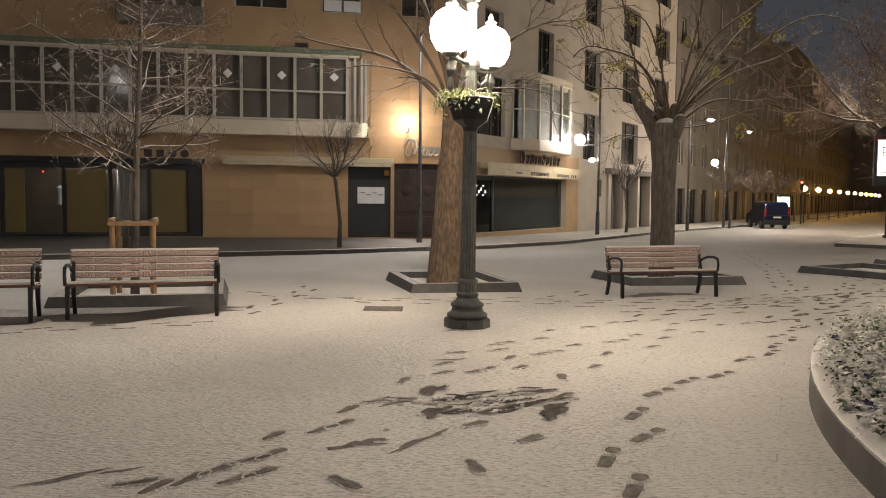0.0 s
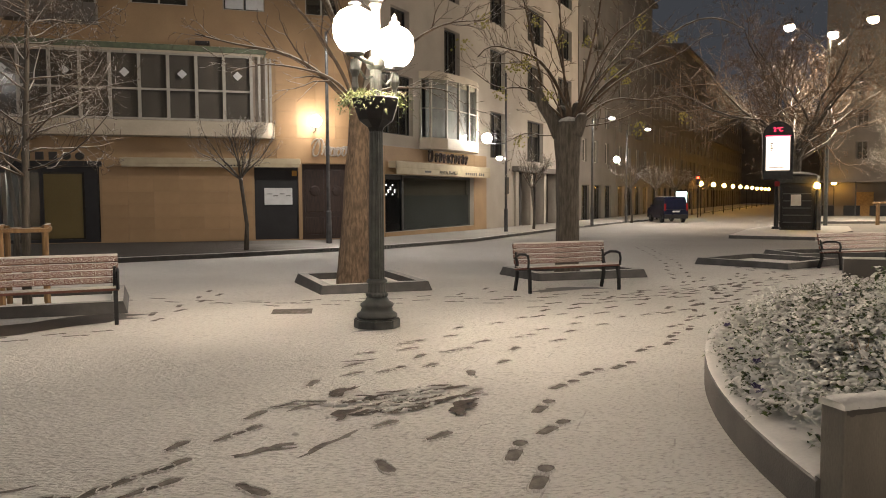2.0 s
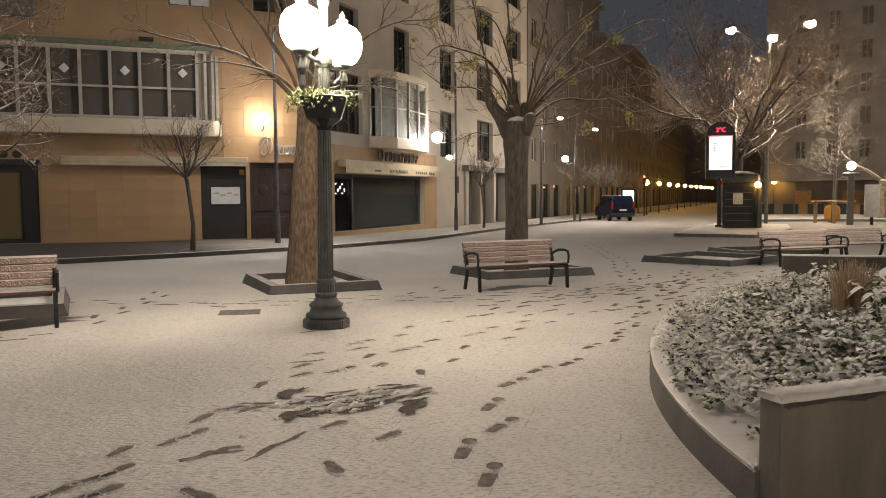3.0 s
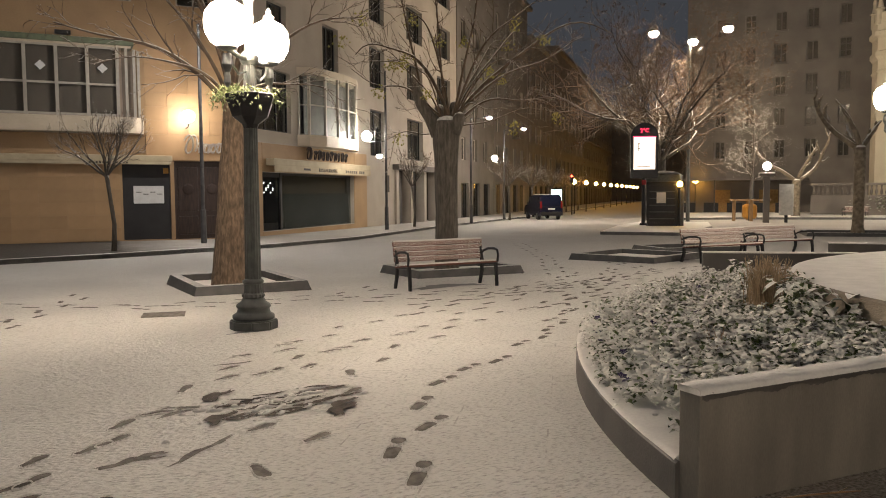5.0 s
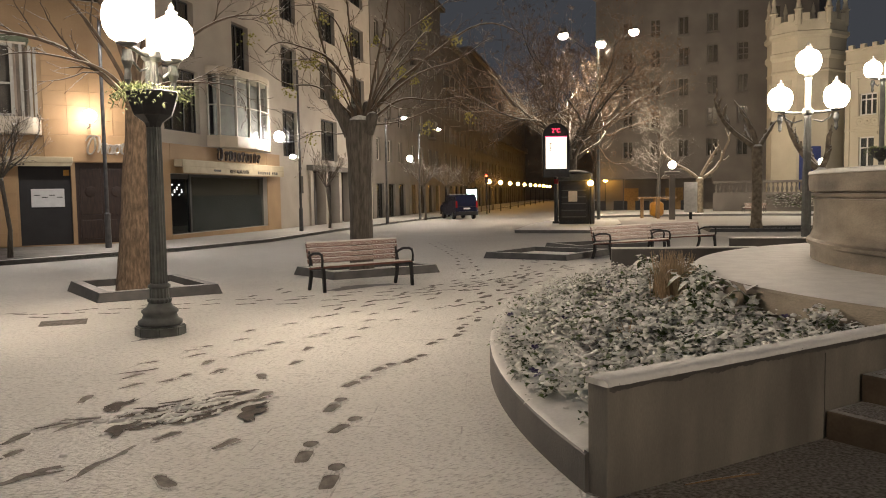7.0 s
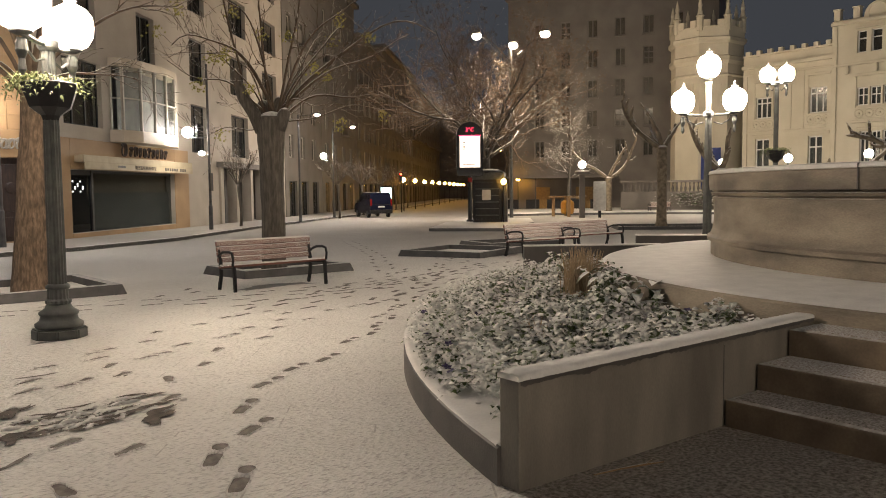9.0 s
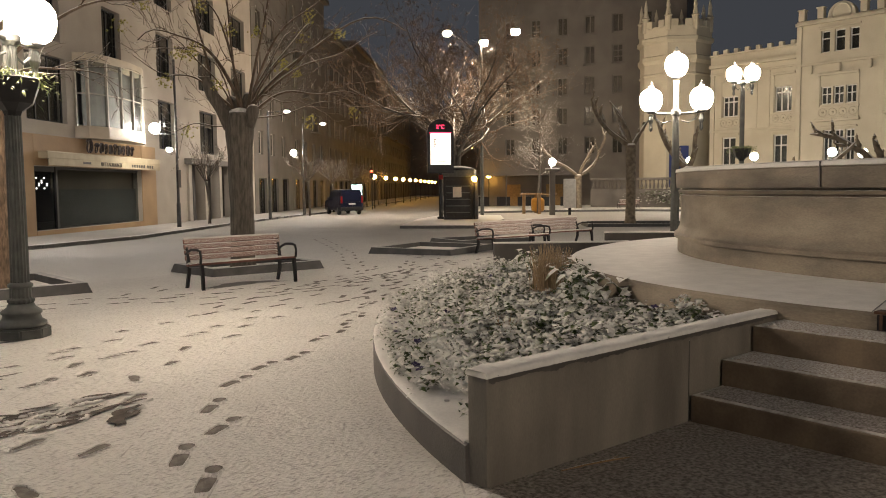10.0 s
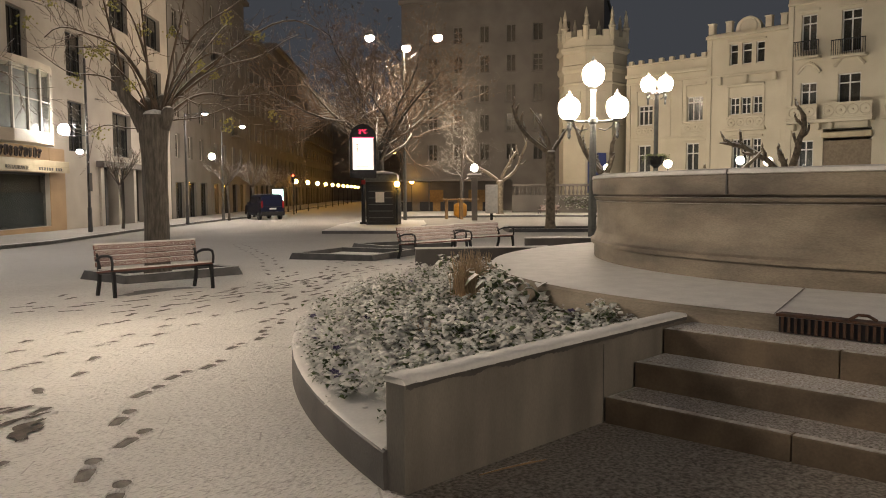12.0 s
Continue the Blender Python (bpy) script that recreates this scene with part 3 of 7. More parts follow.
for a in (0.25, 0.75, 1.25):
    x, y = X0 + 2.45 + 0.68 * math.sin(a), -0.78 + 0.68 * (1 - math.cos(a))
    part("mullion", box(x - 0.05, x + 0.05, y - 0.05, y + 0.05, 4.40, 7.0), M_frame, bay)
bm = bmesh.new()
for a in (0.0, 0.5, 1.0):
    p0 = (X0 + 2.45 + 0.64 * math.sin(a), -0.76 + 0.66 * (1 - math.cos(a)))
    p1 = (X0 + 2.45 + 0.64 * math.sin(a + 0.5), -0.76 + 0.66 * (1 - math.cos(a + 0.5)))
    f = [bm.verts.new((*p0, 4.42)), bm.verts.new((*p1, 4.42)), bm.verts.new((*p1, 7.0)), bm.verts.new((*p0, 7.0))]
    bm.faces.new(f)
part("curved_pane", bm, M_glass, bay)
part("end_blind", box(X0 + 2.2, X0 + 2.9, -0.15, -0.12, 4.42, 7.0), M_blind, bay)
# second-floor bay above
b2 = part("upper_bay", box(X0 - 6.6, X0 - 3.35, -0.75, 0.0, 8.05, 8.75, 0.04), M_dim, shop, "upper enclosed balcony")
for k in range(4):
    x = X0 - 6.55 + k * 1.05
    part("mullion", box(x, x + 0.08, -0.74, -0.66, 8.75, 10.6), M_frame, b2)
part("pane", box(X0 - 6.5, X0 - 3.4, -0.70, -0.692, 8.75, 10.6), M_glass, b2)
part("blind", box(X0 - 6.5, X0 - 3.4, -0.55, -0.53, 8.75, 10.6), M_blind, b2)
part("bay_roof", box(X0 - 6.6, X0 - 3.35, -0.75, 0.0, 10.6, 10.75), M_dim, b2)
part("security_camera", box(X0 + 0.2, X0 + 0.75, -0.6, -0.3, 7.42, 7.56, 0.03), M_black, shop)

# ---- restaurant wing, along the avenue ----
rest = block("restaurant_building", C0[0], C0[1], A_ANG, "pale building with a restaurant awning and rounded bay")
L2 = 33.0
rows = [(3.7, 6.45), (7.75, 10.2), (11.7, 14.0), (15.6, 17.9)]
cols = [(15.0, 17.4), (21.4, 24.6), (27.9, 31.3)]
holes = [(2.5, 12.5, -0.25, 2.42), (2.2, 5.3, 4.3, 7.1), (6.2, 12.0, 4.4, 7.3), (18.9, 27.5, -0.7, 2.95)]
ups = [(a, b, c, d) for a, b in cols for c, d in rows] + [(a, b, c, d) for a, b in ((3.2, 5.0), (8.8, 10.7)) for c, d in rows[1:]]
part("wall", wall_mesh(L2, -1.2, 21.5, holes + ups, 0.45), M_render2, rest)
for h in ups:
    window_in(rest, *h, y=0.3, cols=2, frame_mat=M_dark, room_mat=M_inner, blind=0.35 if int(h[0]) % 2 else 0.0)
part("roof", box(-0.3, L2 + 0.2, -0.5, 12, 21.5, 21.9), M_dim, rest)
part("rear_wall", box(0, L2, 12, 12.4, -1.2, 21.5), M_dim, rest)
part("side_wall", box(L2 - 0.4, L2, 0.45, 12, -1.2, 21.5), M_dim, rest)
window_in(rest, 2.2, 5.3, 4.3, 7.1, y=0.25, cols=3, frame_mat=M_dark)
st = part("shop_window", box(4.45, 12.5, 0.2, 0.28, 2.3, 2.42), M_dark, rest, "restaurant window half covered by a grey screen")
part("pane", box(4.5, 12.5, 0.22, 0.228, -0.25, 2.3), M_glass, st)
part("lower_screen", box(4.6, 12.4, 0.30, 0.32, -0.2, 1.45), mat("grey_screen", (0.12, 0.125, 0.11), bump=0.0, scale=1.0), st)
part("upper_screen", box(4.6, 12.4, 0.50, 0.52, 1.3, 2.42), mat("beige_screen", (0.22, 0.18, 0.12), bump=0.0, scale=1.0), st)
part("post", box(4.4, 4.55, 0.15, 0.3, -0.25, 2.42), M_dark, st)
dr = part("glass_door", box(2.5, 4.4, 0.2, 0.27, 2.2, 2.42), M_dark, rest)
part("pane", box(2.55, 4.4, 0.22, 0.228, -0.25, 2.2), M_glass, dr)
part("dark_lobby", box(2.5, 4.4, 1.1, 1.14, -0.25, 2.42), M_inner, dr)
for k in range(10):
    part("hall_lamp", ball(0.038, (3.25 + 0.2 * (k % 5), 0.36, 1.5 + 0.2 * (k // 5) + 0.12 * (k % 3)), 8), M_hall, dr)
aw = part("awning_box", box(2.8, 13.9, -0.45, -0.02, 2.72, 3.04, 0.04), M_awn, rest, "cream restaurant awning, rolled up, with dark lettering")
part("valance", box(2.85, 13.85, -0.47, -0.43, 2.44, 2.74), M_awn, aw)
text_mesh("lettering", "RESTAURANTE", 0.26, M_letter, aw, pose(8.3, -0.475, 2.6, 90, 0, 0) @ Matrix.Diagonal((1.25, 1, 1, 1)))
for k in range(9):
    part("awning_mark", box(10.4 + k * 0.27 + (0.2 if k > 5 else 0), 10.58 + k * 0.27 + (0.2 if k > 5 else 0), -0.474, -0.47, 2.53, 2.68), M_letter, aw)
part("awning_mark", box(5.6, 6.3, -0.474, -0.47, 2.56, 2.66), M_letter, aw)
# ochre cladding round the shop window
for x0_, x1_, z0_, z1_ in ((0.02, 2.48, -1.1, 3.72), (12.52, 14.3, -1.1, 3.72), (2.5, 12.5, -1.1, -0.27), (2.5, 12.5, 2.44, 3.72)):
    cl = part("cladding", box(x0_, x1_, -0.035, 0.0, z0_, z1_, 0.006), M_ochrewall, rest)
# rounded bay with a script sign below
bm = prism([(5.9, 0), (6.1, -0.55), (7.2, -0.95), (9.0, -1.1), (10.9, -0.95), (12.0, -0.55), (12.2, 0)], 3.75, 4.3)
rb = part("bay_sill", bm, M_band, rest, "rounded pale bay with tall windows")
part("bay_head", prism([(5.9, 0), (6.1, -0.55), (7.2, -0.95), (9.0, -1.1), (10.9, -0.95), (12.0, -0.55), (12.2, 0)], 7.2, 7.55), M_band, rb)
pts = [(6.05, 0), (6.2, -0.5), (7.2, -0.88), (8.4, -1.0), (9.6, -1.0), (10.9, -0.88), (11.9, -0.5), (12.05, 0)]
for (xa_, ya_), (xb_, yb_) in zip(pts, pts[1:]):
    part("mullion", box(xa_ - 0.06, xa_ + 0.06, ya_ - 0.06, ya_ + 0.06, 4.3, 7.2), M_frame, rb)
    bm = tube([(xa_, ya_, 5.75), (xb_, yb_, 5.75)], 0.045, 4)
    part("transom", bm, M_frame, rb)
    bm = bmesh.new()
    bm.faces.new([bm.verts.new(v) for v in ((xa_, ya_, 4.3), (xb_, yb_, 4.3), (xb_, yb_, 7.2), (xa_, ya_, 7.2))])
    part("pane", bm, M_glass, rb)
part("curtain", box(6.4, 11.8, -0.12, -0.10, 4.3, 7.2), mat("pale_curtain", (0.30, 0.29, 0.27), bump=0.0, scale=2.0), rb)
for k in range(10):
    rr = 0.3 if k == 0 else 0.2
    s = part("sign_shape", pen_stroke(rr, k + 2), M_doorwood, rest)
    s.matrix_basis = pose(6.6 + k * 0.46 + (0.25 if k else 0), -0.2, 3.36 + (0.08 if k == 0 else 0))
# portal with square columns
for x in (18.9, 21.6, 24.4, 27.1):
    part("portal_column", box(x, x + 0.5, -0.15, 0.5, -0.9, 2.95, 0.02), M_render2, rest)
part("portal_canopy", box(18.6, 27.8, -0.45, 0.4, 2.95, 3.3, 0.02), M_dim, rest)
part("portal_back", box(18.9, 27.5, 1.6, 1.7, -0.9, 2.95), M_dim, rest)
for k in range(3):
    part("portal_door", box(19.6 + 2.7 * k, 21.2 + 2.7 * k, 1.5, 1.58, -0.8, 2.3), M_dark, rest)

# ---- houses further along the avenue, both sides ----
def avenue_house(s, length, off_ang, h, wm, lit, side):
    label = "tall dim apartment house with balconies on the avenue"
    if side > 0:
        hb = block("apartment_house", *along(s), A_ANG, label)
    else:
        hb = block("apartment_house", *along(s + length, off_ang), A_ANG + 180, label)
    wins = []
    nx = int(length // 3.4)
    for i in range(nx):
        x = 1.2 + i * (length - 1.2) / nx
        for z in [4.2 + 3.2 * k for k in range(int((h - 5) // 3.2))]:
            wins.append((x, x + 1.25, z, z + 1.9))
    doors = [(1.0 + i * (length - 1) / nx, 3.3 + i * (length - 1) / nx, -0.7, 2.3) for i in range(nx)]
    part("wall", wall_mesh(length, -1.2, h, wins + doors, 0.4), wm, hb)
    part("roof", box(-0.2, length + 0.2, -0.6, 11, h, h + 0.4), M_dim, hb)
    part("rear_wall", box(0, length, 10.6, 11, -1.2, h), M_dim, hb)
    part("end_wall", box(0, 0.4, 0.4, 10.6, -1.2, h), wm, hb)
    part("end_wall", box(length - 0.4, length, 0.4, 10.6, -1.2, h), wm, hb)
    for i, w in enumerate(wins):
        window_in(hb, *w, cols=2, frame_mat=M_frame, bar=0.09, blind=0.9 if i % 3 else 0.4)
        if (i + int(s)) % 4 == 0:
            bb = part("balcony", box(w[0] - 0.4, w[1] + 0.4, -0.8, 0, w[2] - 0.25, w[2] - 0.1), wm, hb)
            part("railing", box(w[0] - 0.4, w[1] + 0.4, -0.8, -0.76, w[2] - 0.1, w[2] + 0.8), wm, bb)
    for i, d in enumerate(doors):
        window_in(hb, *d, cols=3, frame_mat=M_dark, room_mat=M_shop if lit and i % 3 == lit - 1 else M_inner)
    return hb


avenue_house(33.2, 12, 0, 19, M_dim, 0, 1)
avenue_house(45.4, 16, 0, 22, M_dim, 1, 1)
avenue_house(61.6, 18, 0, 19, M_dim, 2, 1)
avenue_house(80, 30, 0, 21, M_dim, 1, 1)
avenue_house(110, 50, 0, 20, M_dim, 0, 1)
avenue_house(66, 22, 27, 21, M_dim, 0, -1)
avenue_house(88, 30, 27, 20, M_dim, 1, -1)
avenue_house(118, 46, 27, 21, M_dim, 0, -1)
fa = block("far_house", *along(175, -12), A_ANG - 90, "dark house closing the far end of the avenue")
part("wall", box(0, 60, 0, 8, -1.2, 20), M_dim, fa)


# ---- dim apartment block and cream palace across the square ----
db = block("apartment_block", 59.5, 63.5, -61, "unlit grey apartment block with shuttered windows behind the trees")
wins = []
for c in range(6):
    for r in range(5):
        wins.append((2.9 + c * 2.85, 3.95 + c * 2.85, 4.7 + 3.08 * r, 6.5 + 3.08 * r))
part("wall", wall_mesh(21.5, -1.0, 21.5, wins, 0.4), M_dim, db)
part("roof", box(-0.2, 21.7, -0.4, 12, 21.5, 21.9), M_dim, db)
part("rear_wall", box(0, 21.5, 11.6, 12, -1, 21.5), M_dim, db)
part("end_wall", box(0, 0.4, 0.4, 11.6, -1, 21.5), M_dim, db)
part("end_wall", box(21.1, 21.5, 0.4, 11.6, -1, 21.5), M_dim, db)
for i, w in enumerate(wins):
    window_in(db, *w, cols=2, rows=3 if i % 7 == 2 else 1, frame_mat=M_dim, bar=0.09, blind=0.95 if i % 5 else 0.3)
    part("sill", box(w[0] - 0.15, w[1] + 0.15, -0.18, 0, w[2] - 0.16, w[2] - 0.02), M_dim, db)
cv = part("cafe_canopy", box(0.5, 12, -5.2, -0.3, 2.5, 2.7), M_dim, db, "dim cafe canopy on thin posts")
for x in (0.8, 4.4, 8.0, 11.6):
    part("post", box(x, x + 0.1, -5.1, -5.0, -0.8, 2.5), M_pole, cv)
for k in range(5):
    part("folded_screen", box(1.2 + k * 2.2, 2.6 + k * 2.2, -4.9, -4.86, -0.75, 0.35), M_black, cv)
# amber light of the doorways put into the base colour; nothing glows
for x0_, x1_ in ((3.0, 4.6), (7.4, 9.2)):
    part("lit_doorway", box(x0_, x1_, -0.04, -0.01, -0.7, 1.6), mat("painted_amber_light", (0.42, 0.26, 0.10), bump=0.0), db)

# local x of the palace runs towards the viewer's right (world -y), its face looks to world -x
pal = thing("palace", 64.5, 38.7, 0, -90, "floodlit cream palace range with battlements and panelled windows", "building")
wins_a = [(1.2, 2.5, 1.5, 5.5), (5.9, 7.1, 1.5, 5.5), (1.2, 2.65, 7.25, 9.05), (5.95, 7.55, 7.35, 9.45)]
part("wall", wall_mesh(7.9, -1.0, 12.75, wins_a, 0.4), M_palace, pal)
for i, w in enumerate(wins_a):
    window_in(pal, *w, cols=2 if i < 2 else 3, split=w[3] - (0.9 if i < 2 else 0.5), frame_mat=M_white, bar=0.11, room_mat=M_curtain, blind=0.35 if i == 3 else 0.0)


def tracery(parent, x0, x1, z0, z1, y=0.0):
    """A carved panel under a window: a raised border round interlaced rings."""
    pn = part("carved_panel", box(x0, x1, y - 0.07, y, z0, z1, 0.02), M_palace, parent)
    for za, zb in ((z0, z0 + 0.12), (z1 - 0.12, z1)):
        part("panel_rail", box(x0 - 0.06, x1 + 0.06, y - 0.16, y, za, zb, 0.02), M_palace, pn)
    h = z1 - z0 - 0.24
    n = max(2, round((x1 - x0) / h))
    for k in range(n):
        cx, cz = x0 + (x1 - x0) * (k + 0.5) / n, (z0 + z1) / 2
        part("carved_ring", tube([(cx + 0.4 * h * math.cos(a), y - 0.075, cz + 0.4 * h * math.sin(a)) for a in [2 * math.pi * i / 12 for i in range(13)]], 0.05, 5), M_palace, pn)
        part("carved_boss", ball(0.10, (cx, y - 0.07, cz), 8), M_palace, pn)
    return pn


def arched_crown(parent, x0, x1, z, rise, material):
    """A moulded segmental arch over a window."""
    n = 9
    pts = [(x0 + (x1 - x0) * k / n, -0.10, z + rise * math.sin(math.pi * k / n)) for k in range(n + 1)]
    return part("window_crown", tube(pts, 0.13, 6), material, parent)


for a, b, z1 in ((1.0, 2.85, 7.2), (5.75, 7.75, 7.3)):
    tracery(pal, a, b, z1 - 0.95, z1)
    part("hood", box(a, b, -0.20, 0, z1 + 3.1, z1 + 3.3, 0.03), M_palace, pal)
    for x in (a, b - 0.16):
        part("window_jamb", box(x, x + 0.16, -0.09, 0, z1, z1 + 3.1, 0.02), M_palace, pal)
    part("blank_panel", box(a + 0.16, b - 0.16, -0.04, 0, z1 + 2.25, z1 + 3.1, 0.01), M_palace, pal)
    part("hood", box(a, b, -0.16, 0, 5.65, 5.85, 0.03), M_palace, pal)
part("string_course", box(0, 7.9, -0.12, 0, 6.0, 6.15, 0.02), M_palace, pal)
part("cornice", box(0, 7.9, -0.35, 0, 11.55, 11.85, 0.03), M_palace, pal)
part("string_course", box(0, 7.9, -0.15, 0, 10.95, 11.1, 0.03), M_palace, pal)
part("parapet_rail", box(0, 7.9, -0.2, 0.1, 12.6, 12.75, 0.02), M_palace, pal)
for k in range(8):
    part("merlon", box(0.25 + k * 1.0, 0.65 + k * 1.0, -0.15, 0.25, 12.75, 13.1, 0.04), M_palace, pal)
for x in (3.1, 4.3, 5.4):
    part("pilaster", box(x, x + 0.14, -0.07, 0, 6.2, 10.9, 0.02), M_palace, pal)

pw = thing("palace_wing", 64.1, 30.8, 0, -90, "taller cream palace wing with three windows under a curved gable", "building")
wins_b = [(1.95, 2.65, 11.65, 13.35), (3.0, 3.8, 11.65, 13.35), (4.15, 4.85, 11.65, 13.35), (2.05, 2.85, 7.6, 9.0), (3.0, 3.8, 7.6, 9.0), (3.95, 4.75, 7.6, 9.0), (2.3, 3.0, 1.5, 5.6), (3.15, 3.85, 1.5, 5.6), (4.0, 4.7, 1.5, 5.6)]
part("wall", wall_mesh(6.75, -1.0, 14.35, wins_b, 0.4), M_palace, pw)
for i, w in enumerate(wins_b):
    window_in(pw, *w, cols=1 if i < 3 else 2, split=w[3] - 0.6, frame_mat=M_white, bar=0.09, room_mat=M_inner if i < 3 else M_curtain)
tracery(pw, 1.85, 4.95, 6.45, 7.45)
part("balcony_slab", box(1.7, 5.1, -0.35, 0, 6.25, 6.45, 0.03), M_palace, pw)
part("hood", box(1.85, 4.95, -0.22, 0, 9.85, 10.05, 0.03), M_palace, pw)
part("hood", box(1.85, 5.0, -0.18, 0, 13.5, 13.65, 0.03), M_palace, pw)
part("hood", box(2.1, 4.9, -0.18, 0, 5.75, 5.9, 0.03), M_palace, pw)
for x in (1.85, 4.81):
    part("window_jamb", box(x, x + 0.14, -0.09, 0, 7.45, 9.85, 0.02), M_palace, pw)
part("string_course", box(0, 6.75, -0.15, 0, 10.75, 10.95, 0.03), M_palace, pw)
part("cornice", box(0, 6.75, -0.3, 0, 13.95, 14.2, 0.03), M_palace, pw)
part("gable", lathe([(1.05, -0.3), (1.05, 0.3)], 28), M_palace, pw).matrix_basis = pose(3.45, 0.33, 14.4, 90, 0, 0)
part("gable_moulding", lathe([(0.62, -0.02), (0.72, 0.05), (0.80, -0.02)], 24), M_palace, pw).matrix_basis = pose(3.45, 0.02, 14.62, 90, 0, 0)
for x in (0.15, 1.65, 4.9, 6.1):
    part("merlon", box(x, x + 0.5, -0.15, 0.35, 14.35, 15.15, 0.04), M_palace, pw)
    part("merlon_cap", box(x - 0.06, x + 0.56, -0.2, 0.4, 15.15, 15.25, 0.03), M_palace, pw)
for x in (1.1, 3.3, 5.6):
    part("console", prism([(x, -0.32), (x + 0.3, -0.32), (x + 0.3, 0), (x, 0)], 10.1, 10.75, 0.05), M_palace, pw)

pr = thing("town_house", 63.7, 24.0, 0, -90, "cream town house with tall windows and stone balconies", "building")
wins_c = []
for k in range(4):
    o = 6.6 * k
    wins_c += [(o + 1.0, o + 2.15, 12.0, 14.75), (o + 3.9, o + 5.3, 11.6, 14.7), (o + 1.05, o + 2.25, 7.9, 9.6), (o + 3.75, o + 5.35, 7.8, 10.05), (o + 0.95, o + 2.1, 1.2, 5.2), (o + 3.9, o + 5.3, 16.2, 18.6), (o + 1.0, o + 2.15, 16.4, 18.6)]
part("wall", wall_mesh(26.4, -1.0, 19.9, wins_c + [(6.6 * k + 2.8, 6.6 * k + 6.2, 1.2, 6.0) for k in range(4)], 0.4), M_palace, pr)
for i, w in enumerate(wins_c):
    window_in(pr, *w, cols=2, split=w[3] - 0.7, frame_mat=M_white, bar=0.1, room_mat=M_inner if i % 7 in (1, 3) else M_curtain, blind=0.45 if i % 7 in (0, 2) else 0.0)
M_brownshutter = mat("brown_shutter", (0.24, 0.185, 0.125), (0.17, 0.13, 0.085), bump=0.1)
for k in range(4):
    o = 6.6 * k
    sh = part("shop_shutter", box(o + 2.8, o + 6.2, 0.12, 0.16, 1.2, 5.1), M_brownshutter, pr)
    for j in range(9):
        part("shutter_slat", box(o + 2.85, o + 6.15, 0.09, 0.12, 1.4 + j * 0.4, 1.62 + j * 0.4, 0.008), M_brownshutter, sh)
    part("rolled_awning", box(o + 2.75, o + 6.25, -0.3, 0.1, 5.3, 5.75, 0.08), M_awn, pr)
    for a, b, z in ((o + 0.7, o + 2.55, 11.55), (o + 3.4, o + 5.8, 11.35)):
        bl = part("balcony", box(a, b, -0.75, 0, z - 0.2, z, 0.03), M_palace, pr)
        part("hand_rail", box(a, b, -0.74, -0.68, z + 1.05, z + 1.12), M_black, bl)
        for j in range(16):
            x = a + 0.04 + (b - a - 0.08) * j / 15
            part("baluster", box(x - 0.02, x + 0.02, -0.73, -0.69, z, z + 1.05), M_black, bl)
    bl = part("stone_balcony", box(o + 0.3, o + 6.4, -0.85, 0, 6.45, 6.7, 0.04), M_palace, pr)
    tracery(bl, o + 0.35, o + 2.55, 6.7, 7.85, -0.72)
    tracery(bl, o + 3.0, o + 6.35, 6.7, 7.85, -0.72)
    for x in (o + 0.6, o + 2.4, o + 3.3, o + 5.8):
        part("bracket", prism([(x, -0.7), (x + 0.3, -0.7), (x + 0.3, 0), (x, 0)], 5.95, 6.45, 0.06), M_palace, bl)
    arched_crown(pr, o + 0.8, o + 2.5, 10.3, 0.75, M_palace)
    arched_crown(pr, o + 3.5, o + 5.6, 10.6, 0.85, M_palace)
    for a, b in ((o + 0.8, o + 2.35), (o + 3.65, o + 5.55)):
        part("window_crown", box(a, b, -0.16, 0, 14.95, 15.15, 0.03), M_palace, pr)
part("string_course", box(0, 26.4, -0.18, 0, 15.55, 15.75, 0.03), M_palace, pr)
part("eaves", box(0, 26.4, -0.6, 0, 19.5, 19.9, 0.05), M_palace, pr)
for o, ln, h in ((pal, 7.9, 12.6), (pw, 6.75, 14.3), (pr, 26.4, 19.5)):
    part("roof", box(0, ln, 0.4, 9, h - 0.3, h), M_dim, o)
    part("rear_wall", box(0, ln, 9, 9.3, -1, h), M_palace, o)
    part("end_wall", box(0, 0.3, 0.4, 9, -1, h - 0.3), M_palace, o)
    part("end_wall", box(ln - 0.3, ln, 0.4, 9, -1, h - 0.3), M_palace, o)
for o, ln, h in ((pal, 7.9, 11.0), (pw, 6.75, 13.9), (pr, 26.4, 15.5)):
    for x in (0.05, ln - 0.45):
        part("pilaster", box(x, x + 0.4, -0.12, 0, -0.9, h, 0.02), M_palace, o)
    part("plinth", box(0, ln, -0.2, 0, -1, -0.45, 0.02), M_palace, o)
